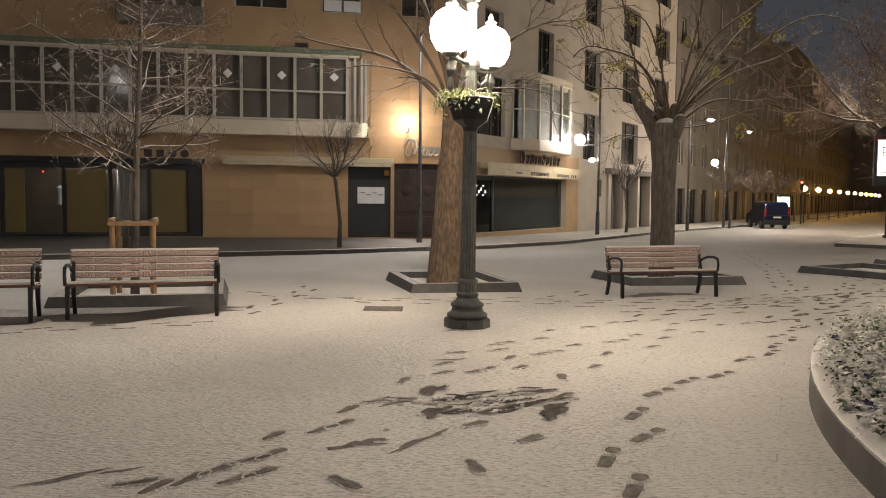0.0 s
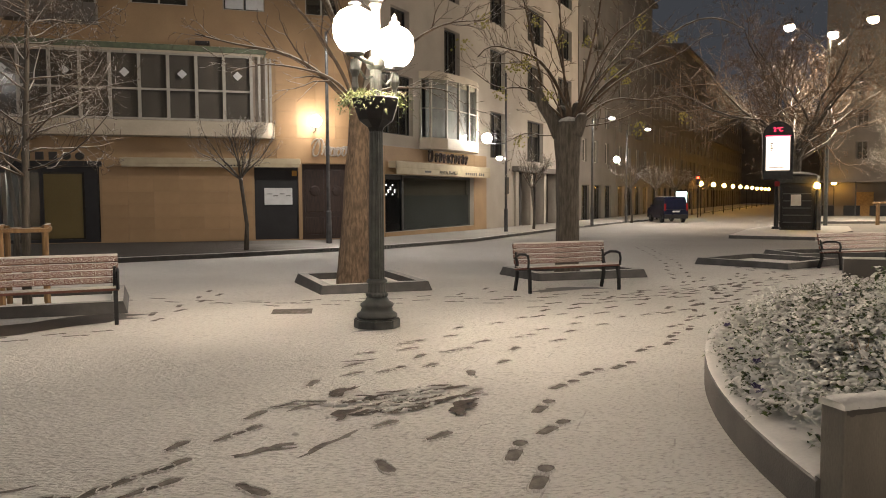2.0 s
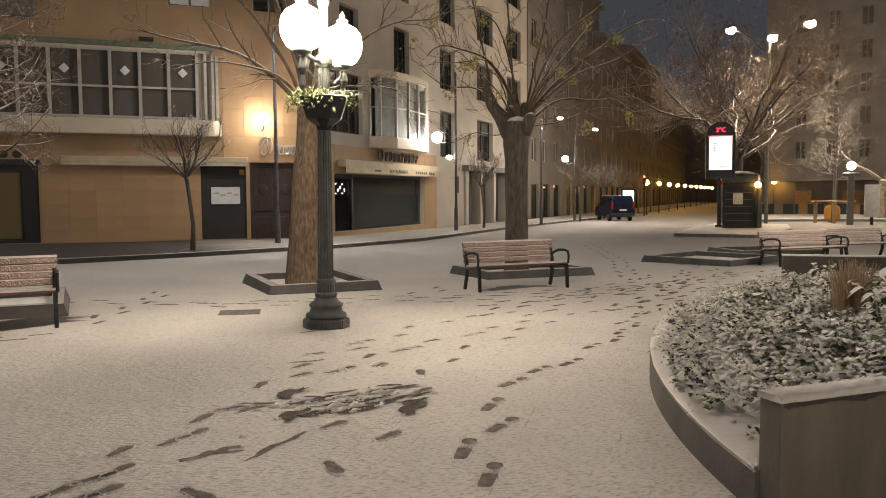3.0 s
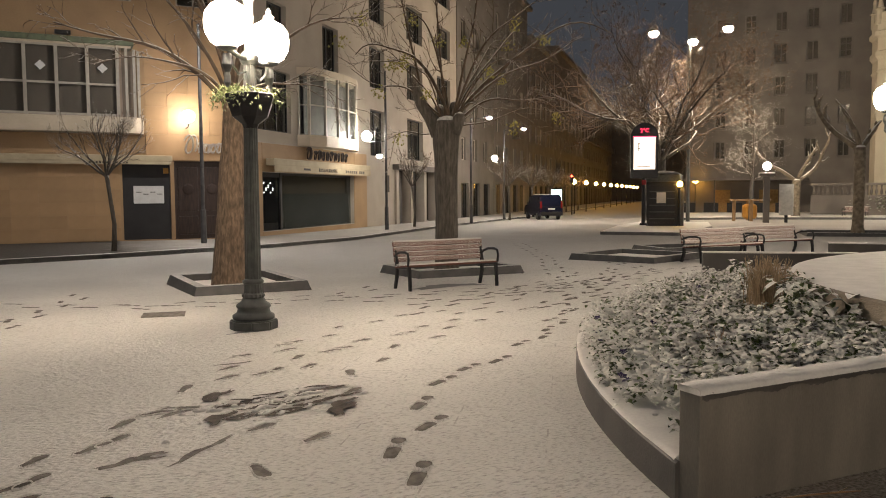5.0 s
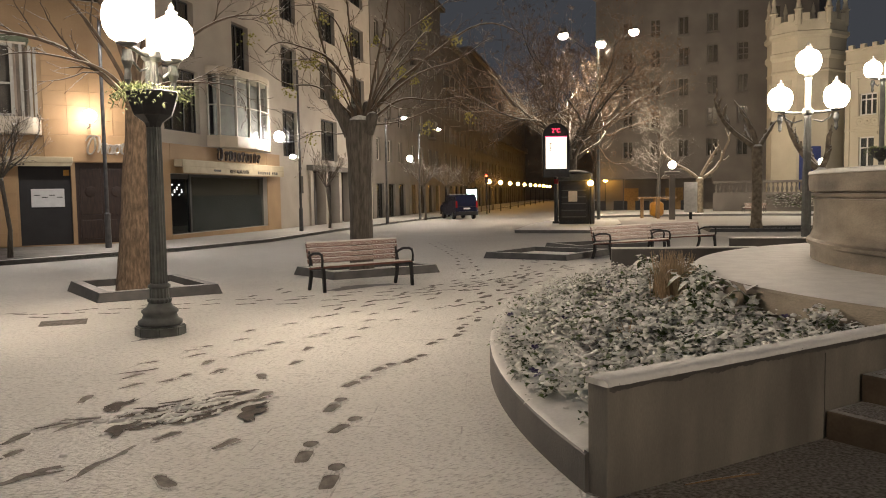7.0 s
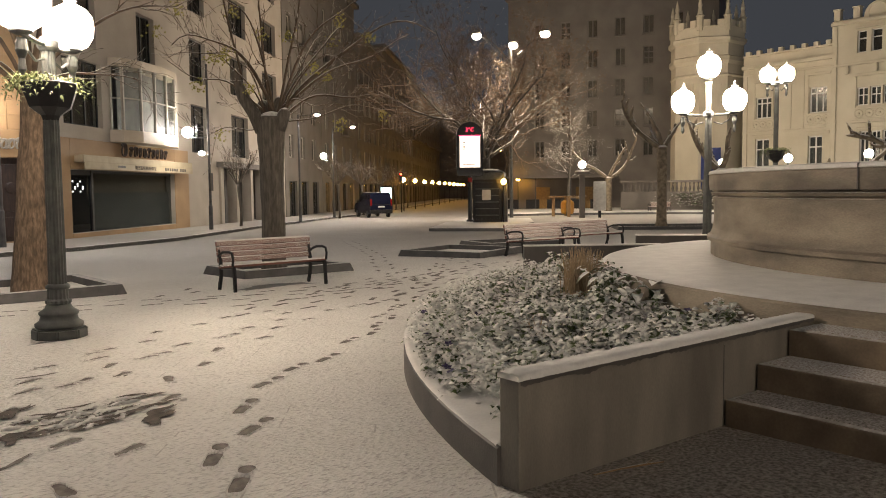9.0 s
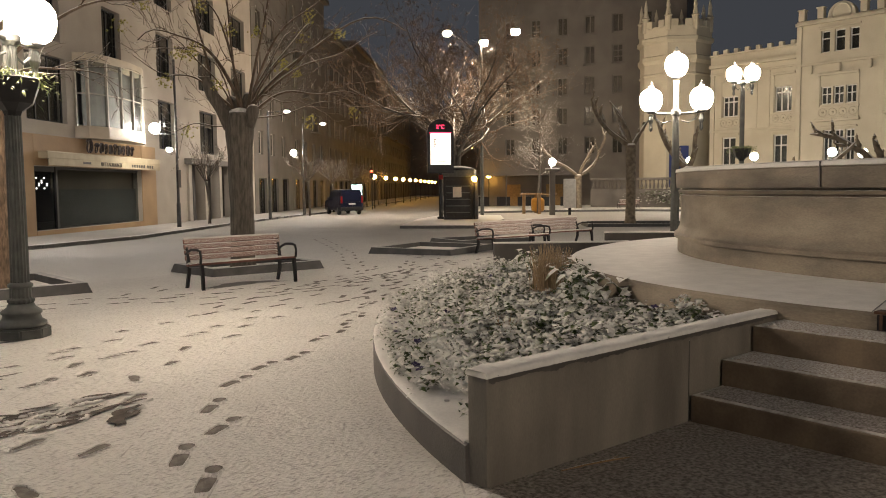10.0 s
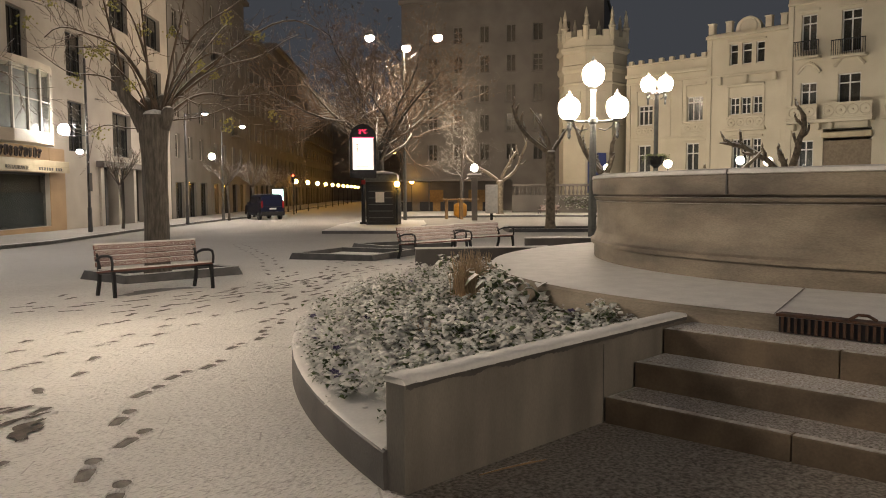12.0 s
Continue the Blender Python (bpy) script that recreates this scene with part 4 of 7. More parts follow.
# octagonal tower
tw = thing("palace_tower", 65.0, 42.75, 0, 22.5, "octagonal cream tower with battlements and pinnacles", "building")
part("shaft", lathe([(3.2, -1), (3.2, 12.3), (3.42, 12.6), (3.42, 12.95), (3.25, 13.05), (3.25, 14.1), (3.5, 14.3), (3.5, 14.6), (3.3, 14.7), (3.3, 15.6)], 8), M_palace, tw)
part("crown_moulding", lathe([(3.22, 11.2), (3.32, 11.35), (3.22, 11.5)], 8), M_palace, tw)
for k in range(8):
    a = math.pi / 4 * k
    m = part("pinnacle", lathe([(0.30, 15.2), (0.30, 16.4), (0.40, 16.5), (0.26, 16.6), (0.15, 17.2), (0.2, 17.4), (0.02, 18.2)], 8), M_palace, tw)
    m.matrix_basis = pose(3.1 * math.cos(a), 3.1 * math.sin(a), 0)
    for dx in (-0.62, 0.62):
        m = part("merlon", box(dx - 0.3, dx + 0.3, -0.2, 0.2, 15.5, 16.15, 0.04), M_palace, tw)
        m.matrix_basis = pose(2.9 * math.cos(a + 0.39), 2.9 * math.sin(a + 0.39), 0, 0, 0, math.degrees(a + 0.39) + 90)
    m = part("sunk_panel", box(-0.7, 0.7, -0.03, 0.03, 7.6, 10.6, 0.02), M_palace, tw)
    m.matrix_basis = pose(2.98 * math.cos(a + 0.39), 2.98 * math.sin(a + 0.39), 0, 0, 0, math.degrees(a + 0.39) + 90)
td = part("blue_door", box(-3.14, -3.05, -0.7, 1.0, 1.2, 4.9), mat("blue_door_paint", (0.03, 0.05, 0.20), bump=0.05), tw)
td.matrix_basis = pose(0, 0, 0, 0, 0, 22.5)
tg = thing("terrace_wall", 57.5, 46.5, -0.75, -70, "stone terrace wall topped by a balustrade", "wall", kind="structure")
part("wall_base", box(0, 9, 0, 0.5, 0, 1.8, 0.03), M_dim, tg)
part("coping", box(0, 9, -0.05, 0.55, 2.6, 2.8, 0.03), M_dim, tg)
for k in range(24):
    part("baluster", lathe([(0.06, 1.8), (0.12, 2.05), (0.05, 2.4), (0.09, 2.6)], 8, at=(0.2 + k * 0.37, 0.25, 0)), M_dim, tg)


# ---- trees ----
def grow(seed, base, heading, length, r0, levels, spread, curl, kids, shrink=0.62, n0=8, up=0.15, start=0.3, knob=0.0, wob=0.12, thin=0.6, sway=1.0, taper=0.72):
    """Branches as tapered tubes by level: a list of (verts, faces) per level. kids[level]: children a branch carries."""
    rnd = random.Random(seed)
    out = [([], []) for _ in range(levels)]
    tips = []

    def branch(p, d, ln, r, lv):
        steps = 6 if lv < 2 else 4
        pts, rad = [p.copy()], [r]
        q, e = p.copy(), d.normalized()
        for i in range(steps):
            o = wob if lv else wob * sway
            w = Vector((rnd.gauss(0, o), rnd.gauss(0, o), rnd.gauss(0, o) + (up if lv else 0.0) + curl * (i / steps) * (lv > 0)))
            e = (e + w).normalized()
            q = q + e * (ln / steps)
            pts.append(q.copy())
            t = (i + 1) / steps
            kr = 1 + (knob * rnd.random() if lv and rnd.random() < 0.5 else 0)
            rad.append(max(r * (1 - (taper if t < 1 else 0.8) * t) * kr, 0.004))
        tube_into(*out[lv], pts, rad, max(n0 - 2 * lv, 3))
        tips.append((lv, pts[-1]))
        if lv + 1 < levels:
            k = kids[lv]
            for j in range(k):
                t = start + (1 - start) * (j + rnd.random()) / k
                f = min(t * steps, steps - 0.01)
                i = int(f)
                pp = pts[i].lerp(pts[i + 1], f - i)
                ax = (pts[i + 1] - pts[i]).normalized()
                side = ax.orthogonal().normalized()
                side.rotate(Matrix.Rotation(rnd.random() * 6.283, 3, ax))
                dd = (ax * math.cos(spread) + side * math.sin(spread)).normalized()
                branch(pp, dd, ln * shrink * (0.7 + 0.5 * rnd.random()) * (1.1 - 0.4 * t), max(rad[i] * thin, 0.005), lv + 1)

    branch(Vector(base), Vector(heading), length, r0, 0)
    return out, tips


def put_levels(levels, mats, parent):
    """Trunk and limbs as parts of their own, the finer wood joined level by level."""
    for k, (V, F) in enumerate(levels):
        m = mats[min(k, len(mats) - 1)]
        if not V:
            continue
        if k == 0:
            raw("trunk", V, F, m, parent, smooth=True)
        elif k == 1:
            start, top, fs = 0, -1, []
            for f in F + [None]:
                if f is None or (fs and min(f) > top):
                    raw("limb", V[start:top + 1], [tuple(i - start for i in q) for q in fs], m, parent, smooth=True)
                    start, fs = top + 1, []
                if f is not None:
                    fs.append(f)
                    top = max(top, *f)
        else:
            tagged(raw("twig_spray" if k > 2 else "branching", V, F, m, parent, smooth=True), kind="stuff")


def merge(into, other):
    for (V, F), (v, f) in zip(into, other):
        b = len(V)
        V.extend(v)
        F.extend([tuple(i + b for i in q) for q in f])


def clusters(tips, seed, name, material, parent, per=10, size=0.035, drop=0.25, chance=0.5):
    rnd = random.Random(seed)
    V, F = [], []
    for lv, t in tips:
        if rnd.random() > chance:
            continue
        for _ in range(per):
            c = Vector(t) + Vector((rnd.gauss(0, 0.07), rnd.gauss(0, 0.07), -rnd.random() * drop))
            s = size * (0.6 + rnd.random() * 0.8)
            b = len(V)
            for d in ((s, 0, 0), (-s, 0, 0), (0, s, 0), (0, -s, 0), (0, 0, s), (0, 0, -s)):
                V.append(tuple(c + Vector(d)))
            for q in ((0, 2, 4), (2, 1, 4), (1, 3, 4), (3, 0, 4), (2, 0, 5), (1, 2, 5), (3, 1, 5), (0, 3, 5)):
                F.append(tuple(b + i for i in q))
    ob = raw(name, V, F, material, parent)
    tagged(ob, kind="stuff")


def ridged_into(V, F, pts, radii, seed, n=44, depth=0.10, twist=0.5):
    """A trunk with uneven upright bark ridges, smoothed along its height."""
    rings = []
    for i in range(len(pts) - 1):
        for q in range(7):
            t = q / 7
            rings.append((Vector(pts[i]).lerp(Vector(pts[i + 1]), t), radii[i] + (radii[i + 1] - radii[i]) * t))
    rings.append((Vector(pts[-1]), radii[-1]))
    base = len(V)
    for p, r in rings:
        for k in range(n):
            a = 2 * math.pi * k / n
            w = a + twist * p.z * 0.3
            h = noise.noise((3.2 * math.cos(w), 3.2 * math.sin(w), p.z * 0.5 + seed)) + 0.7 * noise.noise((8 * math.cos(w), 8 * math.sin(w), p.z * 1.1 + seed)) + 0.5 * noise.noise((17 * math.cos(w), 17 * math.sin(w), p.z * 2.2))
            rr = r * (1 + depth * h)
            V.append((p.x + rr * math.cos(a), p.y + rr * math.sin(a), p.z))
    for i in range(len(rings) - 1):
        for k in range(n):
            a, b = base + i * n + k, base + i * n + (k + 1) % n
            F.append((a, b, b + n, a + n))
    F.append(tuple(base + (len(rings) - 1) * n + k for k in range(n)))


def empty_levels(n):
    return [([], []) for _ in range(n)]


# old leaning tree in the border beside the lamp
t1 = thing("old_tree", 2.78, 14.1, g(2.8, 14.1), 0, "old leaning tree with ridged reddish bark and arching bare branches", "tree")
L = empty_levels(3)
ridged_into(*L[0], [(0, 0, -0.05), (0.0, 0, 0.25), (0.03, 0, 1.0), (0.08, 0.02, 1.9), (0.13, 0.03, 2.7), (0.14, 0.05, 3.3), (0.10, 0.06, 3.6)], [0.35, 0.30, 0.27, 0.232, 0.20, 0.17, 0.10], 3.0, depth=0.13)
rnd = random.Random(71)
# (foot height, azimuth, reach, climb, bend, radius)
for n, (fz, az, reach, climb, bend, r) in enumerate(((3.05, 176, 2.8, 1.35, 0.05, 0.055), (3.1, 170, 2.1, 2.0, 0.5, 0.04), (3.2, 186, 1.5, 2.2, 1.2, 0.035), (3.2, 150, 1.0, 2.0, 1.9, 0.045), (3.3, 80, 0.7, 2.2, 1.8, 0.06),
                                                     (3.2, 20, 1.2, 2.0, 1.6, 0.06), (3.1, 5, 1.9, 0.9, -0.5, 0.035), (3.2, -15, 2.3, 1.5, 0.1, 0.045), (3.2, 200, 2.2, 0.95, -0.45, 0.035), (3.3, 120, 1.6, 1.9, 0.9, 0.05))):
    a, ph = radians(az), rnd.random() * 6.28
    pts, rad = [], []
    for k in range(13):
        t = k / 12
        aa = a + 0.16 * math.sin(ph + 4 * t) * t
        pts.append(Vector((0.10 + reach * t ** 1.25 * math.cos(aa), 0.05 + reach * t ** 1.25 * math.sin(aa), fz + climb * (1 - (1 - t) ** 2.2) + bend * t * t + 0.06 * math.sin(ph * 2 + 9 * t) * t)))
        rad.append(r * (1 - 0.8 * t))
    tube_into(*L[1], pts, rad, 8)
    for j in range(9):
        k = rnd.randrange(3, 12)
        p = pts[k].lerp(pts[k + 1], rnd.random()) if k < 12 else pts[k]
        d = ((pts[min(k + 1, 12)] - pts[k - 1]).normalized() * 0.8 + Vector((rnd.gauss(0, 0.4), rnd.gauss(0, 0.4), rnd.gauss(0.25, 0.4)))).normalized()
        o, tp = grow(1500 + n * 10 + j, p, d, rnd.uniform(0.4, 1.1), max(rad[k] * 0.5, 0.008), 2, 0.6, -0.1, (4,), 0.5, 5, 0.03, 0.25, wob=0.16)
        for v, f in o:
            b = len(L[2][0])
            L[2][0].extend(v)
            L[2][1].extend([tuple(i + b for i in q) for q in f])
put_levels(L, (M_bark, M_twig, M_twig), t1)

# pollarded tree in the border behind the bench
t2 = thing("pollarded_tree", 7.54, 15.04, g(7.54, 15.04), -27, "pollarded tree with long arching branches bearing yellow fruit", "tree")
L = empty_levels(3)
ridged_into(*L[0], [(0, 0, -0.05), (0, 0, 0.25), (0, 0, 1.3), (-0.01, 0, 2.3), (-0.01, 0, 2.75), (0.0, 0, 3.05), (0.02, 0, 3.22), (0.02, 0, 3.3), (0.02, 0, 3.34)],
          [0.29, 0.245, 0.232, 0.24, 0.27, 0.285, 0.26, 0.17, 0.04], 7.0, depth=0.10)
for pts, rad in (([(-0.16, 0, 2.95), (-0.34, 0.02, 3.3), (-0.52, 0.03, 3.6), (-0.64, 0.03, 3.9), (-0.69, 0.04, 4.1), (-0.70, 0.04, 4.2)], [0.17, 0.13, 0.13, 0.10, 0.09, 0.02]),
                 ([(0.14, -0.08, 3.0), (0.25, -0.14, 3.2), (0.30, -0.16, 3.34), (0.31, -0.16, 3.40)], [0.18, 0.14, 0.11, 0.03]),
                 ([(-0.06, 0.1, 3.1), (-0.12, 0.16, 3.4), (-0.15, 0.2, 3.55), (-0.15, 0.2, 3.6)], [0.17, 0.13, 0.10, 0.03]),
                 ([(0.10, 0.12, 3.1), (0.17, 0.18, 3.5), (0.2, 0.2, 3.62), (0.2, 0.2, 3.68)], [0.15, 0.11, 0.10, 0.03])):
    tube_into(*L[0], pts, rad, 11)
rnd = random.Random(51)
fruit = []
# (foot across, foot height, azimuth, reach, climb, bend, radius)
ARCHES = ((0.15, 3.3, 0, 3.5, 2.05, 0.0, 0.044), (0.1, 3.3, 6, 3.1, 1.35, 0.45, 0.036), (0.2, 3.25, -6, 2.3, 0.95, -0.62, 0.032), (0.1, 3.3, 178, 2.0, 2.3, -1.0, 0.038),
          (-0.1, 3.4, 186, 1.9, 0.85, 0.0, 0.028), (0.2, 3.2, -12, 2.4, 0.2, 0.25, 0.018), (-0.2, 3.1, 184, 1.5, -0.1, 0.1, 0.016), (0.0, 3.3, 120, 0.8, 2.0, 1.6, 0.030),
          (0.15, 3.3, 40, 1.1, 1.9, 1.8, 0.032), (-0.55, 4.1, 165, 0.6, 1.3, 1.0, 0.028))
for n, (fx, fz, az, reach, climb, bend, r) in enumerate(ARCHES + ARCHES[:7] + ARCHES[:5]):
    if n >= len(ARCHES):
        az, reach, climb, bend, r = az + rnd.uniform(-60, 60), reach * rnd.uniform(0.5, 1.0), climb + rnd.uniform(-0.3, 0.7), bend + rnd.uniform(-0.4, 0.3), r * 0.65
    a = radians(az)
    ph = rnd.random() * 6.28
    pts, rad = [], []
    for k in range(15):
        t = k / 14
        wv = 0.15 * math.sin(ph + 9 * t) * t
        aa = a + 0.22 * math.sin(ph * 2 + 4 * t) * t
        pts.append(Vector((fx + reach * t ** 1.08 * math.cos(aa), reach * t ** 1.08 * math.sin(aa), fz - 0.1 + climb * (1 - (1 - t) ** 2.1) + bend * t * t + wv)))
        rad.append(r * (1 - 0.75 * t))
    tube_into(*L[1], pts, rad, 7)
    for j in range(8):
        k = rnd.randrange(4, 14)
        p = pts[k - 1].lerp(pts[k], rnd.random())
        ax = (pts[k] - pts[k - 1]).normalized()
        d = (ax * 0.7 + Vector((rnd.gauss(0, 0.45), rnd.gauss(0, 0.45), 0.6 if j % 3 else -0.3))).normalized()
        o, tp = grow(900 + n * 10 + j, p, d, rnd.uniform(0.35, 1.0), rad[k] * 0.5, 2, 0.6, 0, (3,), 0.5, 5, 0.06, 0.3, wob=0.16)
        for v, f in o:
            b = len(L[2][0])
            L[2][0].extend(v)
            L[2][1].extend([tuple(i + b for i in q) for q in f])
        if j < 1:
            fruit.append((2, tp[-1][1]))
    fruit.append((2, pts[10 - n % 4]))
put_levels(L, (M_barkgrey, M_twig, M_twig), t2)
clusters(fruit, 5, "fruit", M_yleaf, t2, per=30, size=0.022, drop=0.26, chance=0.6)


def staked_sapling(x, y, s, seed, name_label, height=5.2, wide=1.0):
    sp = thing("sapling", x, y, g(x, y), 0, name_label, "tree", "young trees")
    lv, tips = grow(seed, (0, 0, 0), (0.01, 0, 1), height, 0.085 * s, 4, 1.2, 0.06, (38, 11, 5), 0.36, 8, 0.05, 0.34, wob=0.13, thin=0.34, sway=0.10)
    put_levels(lv, (M_barkgrey, M_twig, M_twig, M_twig), sp)
    gd = thing("tree_guard", x, y, g(x, y), 6, "wooden stake frame round a young tree, dusted with snow", "guard", "tree guards")
    gd.matrix_basis = gd.matrix_basis @ Matrix.Diagonal((wide, wide, 1 + 0.1 * wide if wide > 1 else 1, 1))
    for a, b in ((-0.28, -0.24), (0.28, -0.24), (-0.24, 0.25), (0.24, 0.25)):
        part("stake", lathe([(0.04, 0.0), (0.04, 1.16), (0.025, 1.18)], 9, at=(a, b, 0)), M_wood, gd, smooth=False)
    for sy in (-0.27, 0.27):
        part("rail", box(-0.34, 0.34, sy - 0.03, sy + 0.03, 1.09, 1.15, 0.01), M_wood, gd)
    for sx in (-0.30, 0.30):
        part("rail", box(sx - 0.03, sx + 0.03, -0.31, 0.31, 1.15, 1.2, 0.01), M_wood, gd)
    return sp


staked_sapling(-2.31, 12.35, 0.8, 31, "young staked tree with snow on its spreading bare branches")
staked_sapling(45.2, 41.6, 1.5, 32, "young staked tree lit by the lamps, bare and snowy", 8.0, 3.2)


def street_tree(x, y, s, seed, label):
    tr = thing("street_tree", x, y, g(x, y) + 0.13, 0, label, "tree", "street trees")
    L = empty_levels(4)
    tube_into(*L[0], [(0, 0, 0), (0.03 * s, 0, 0.7 * s), (-0.06 * s, 0, 1.5 * s), (-0.12 * s, 0, 2.0 * s)], [0.075 * s, 0.055 * s, 0.05 * s, 0.055 * s], 9)
    for k in range(9):
        a = k * 2.4
        o, t = grow(seed * 20 + k, (-0.12 * s, 0, 1.95 * s), (0.75 * math.cos(a), 0.75 * math.sin(a), 0.9), 1.5 * s, 0.03 * s, 4, 0.5, 0.0, (6, 5, 3), 0.5, 6, 0.08, 0.2)
        merge(L, o)
    put_levels(L, (M_barkgrey, M_twig, M_twig, M_twig), tr)
    return tr


street_tree(1.55, 25.6, 1.15, 3, "small bare pavement tree with a broom-shaped crown")
street_tree(-4.6, 23.6, 1.25, 4, "small bare pavement tree with a broom-shaped crown")
street_tree(18.9, 42.3, 1.2, 5, "small bare pavement tree with a broom-shaped crown")
street_tree(40.8, 47.5, 2.6, 12, "dark bare tree behind the kiosk with crooked limbs")
for k in range(5):
    x, y = along(28 + 9 * k, 5.5)
    street_tree(x, y, 1.25, 6 + k, "small bare pavement tree with a broom-shaped crown")

# tall spreading tree by the kiosk, lit by the mast lamps
t6 = thing("spreading_tree", 35.7, 40.4, g(35.7, 40.4), 0, "wide bare tree full of snowy twigs lit from above", "tree")
L = empty_levels(4)
tube_into(*L[0], [(0, 0, 0), (0, 0, 1.2), (0.05, 0, 2.8), (0, 0, 4.9)], [0.42, 0.36, 0.34, 0.36], 12)
tips6 = []
for k in range(14):
    a = k * 2.399
    t = 0.55 + 0.75 * ((k * 0.37) % 1)
    o, tp = grow(600 + k, (0, 0, 4.0 + 0.8 * (k % 2)), (1.1 * t * math.cos(a), 1.1 * t * math.sin(a), 1.15), 8.6, 0.125, 4, 0.75, 0.0, (11, 8, 6), 0.50, 8, 0.07, 0.28, wob=0.2, thin=0.5)
    merge(L, o)
    tips6 += tp
put_levels(L, (M_barkgrey, M_twigbare, M_twigbare, M_twigbare), t6)
clusters([t for t in tips6 if t[0] >= 2], 9, "dry_leaf_spray", M_dryleaf, t6, per=6, size=0.04, drop=0.2, chance=0.16)


def plane_tree(x, y, s, seed, arms, label, h=4.0, r=0.25):
    pt = thing("pollarded_plane_tree", x, y, g(x, y), 0, label, "tree", "plane trees")
    L = empty_levels(3)
    tube_into(*L[0], [(0, 0, 0), (0, 0, 0.4), (0.03, 0, h * 0.5), (0, 0, h * 0.93), (0, 0, h), (0, 0, h + 0.12), (0, 0, h + 0.15)], [r * 1.3, r, r * 0.9, r * 1.02, r * 1.05, r * 0.7, r * 0.2], 12)
    for k, (dx, dy, dz, ln) in enumerate(arms):
        o, t = grow(seed * 10 + k, (0, 0, h - 0.1), (dx, dy, dz), ln * s, r * 0.52, 3, 0.8, 0.3, (6, 2), 0.22, 10, 0.14, 0.35, knob=0.6, wob=0.17, taper=0.45)
        merge(L, o)
    put_levels(L, (M_plane, M_plane, M_plane), pt)
    return pt


# directions across the view: right is (0.70, -0.71), away is (0.71, 0.70)
plane_tree(32.4, 23.6, 1.0, 71, ((-0.62, 0.62, 1.0, 4.0), (-0.1, 0.25, 1.3, 2.3), (0.6, -0.6, 0.8, 1.6), (0.5, 0.4, 0.8, 1.5)), "pollarded plane tree with knobbly snow-covered arms", 3.9, 0.25)
plane_tree(53.5, 44.6, 1.1, 72, ((-0.8, 0.8, 0.9, 4.0), (0.9, -0.9, 0.8, 4.5), (0.3, -0.2, 1.0, 3.0)), "pollarded plane tree with knobbly snow-covered arms", 3.0, 0.3)
plane_tree(37.4, 13.9, 1.0, 73, ((-0.55, 0.55, 0.75, 3.6), (0.28, -0.28, 1.2, 3.9), (-0.2, 0.3, 1.0, 1.6)), "pollarded plane tree with bare crooked arms", 2.5, 0.34)
plane_tree(29.6, 13.6, 0.9, 74, ((-0.9, 0.8, 0.35, 2.0), (0.9, -0.9, 0.5, 2.6), (0.2, 0.3, 0.9, 1.4)), "low pollarded plane tree with crooked arms", 1.9, 0.22)
plane_tree(30.5, 19.2, 1.0, 75, ((-0.6, 0.6, 1.1, 3.0), (0.1, -0.1, 1.2, 1.9), (0.3, 0.5, 0.8, 1.4)), "pollarded plane tree with bare crooked arms", 2.6, 0.26)


# ---- fountain: platform, basin, steps, planted bed ----
PCX, PCY, PR, PZ = 10.26, 2.12, 4.87, 0.556


def ring_wall(cx, cy, prof, a0, a1, n, closed=False):
    """A profile of (radius, z) swept round a centre."""
    bm = bmesh.new()
    rows = []
    for k in range(n + 1):
        a = radians(a0 + (a1 - a0) * k / n)
        rows.append([bm.verts.new((cx + r * math.cos(a), cy + r * math.sin(a), z)) for r, z in prof])
    m = len(prof)
    for a, b in zip(rows, rows[1:]):
        for i in range(m - 1):
            bm.faces.new((a[i], a[i + 1], b[i + 1], b[i]))
        if closed:
            bm.faces.new((a[m - 1], a[0], b[0], b[m - 1]))
    if closed:
        bm.faces.new(rows[0])
        bm.faces.new(rows[-1][::-1])
    bmesh.ops.recalc_face_normals(bm, faces=bm.faces)
    return bm


fp = thing("fountain_platform", 0, 0, 0, 0, "round stone platform under snow with its grate", "platform", kind="structure")
part("platform_edge", ring_wall(PCX, PCY, [(3.0, PZ), (4.85, PZ), (4.87, PZ - 0.02), (4.87, 0.37), (4.80, 0.36), (4.80, -0.5)], 60, 300, 72), M_stone, fp, smooth=False)
part("platform_snow", ring_wall(PCX, PCY, [(3.0, PZ), (3.0, PZ + 0.012), (4.79, PZ + 0.012), (4.84, PZ + 0.002)], 60, 196, 60), M_snow, fp, "even thin snow")
part("joint", box(-0.9, 0.9, -0.004, 0.004, 0, 0.003), M_wet, fp).matrix_basis = pose(6.22, 2.05, PZ + 0.014, 0, 0, 13)
gr = part("iron_grate", box(-0.006, 0.10, -0.95, 0.95, -0.012, 0.006, 0.003), M_rust, fp, "rusty iron grate let into the riser")
gr.matrix_basis = pose(5.375, 0.9, PZ + 0.008, 0, 0, 0)
# black sheet stands in for the shade of the opening behind the bars
part("grate_gap_shade", box(-0.004, 0.0, -0.93, 0.93, -0.115, -0.014), M_black, gr)
for k in range(44):
    part("bar", box(-0.014, -0.004, -0.93 + k * 0.0425, -0.915 + k * 0.0425, -0.115, -0.014), M_rust, gr)
part("handle", tube([(-0.01, 0.5, 0.01), (0.0, 0.45, 0.045), (0.03, 0.40, 0.04), (0.06, 0.36, 0.01)], 0.01), M_rust, gr)

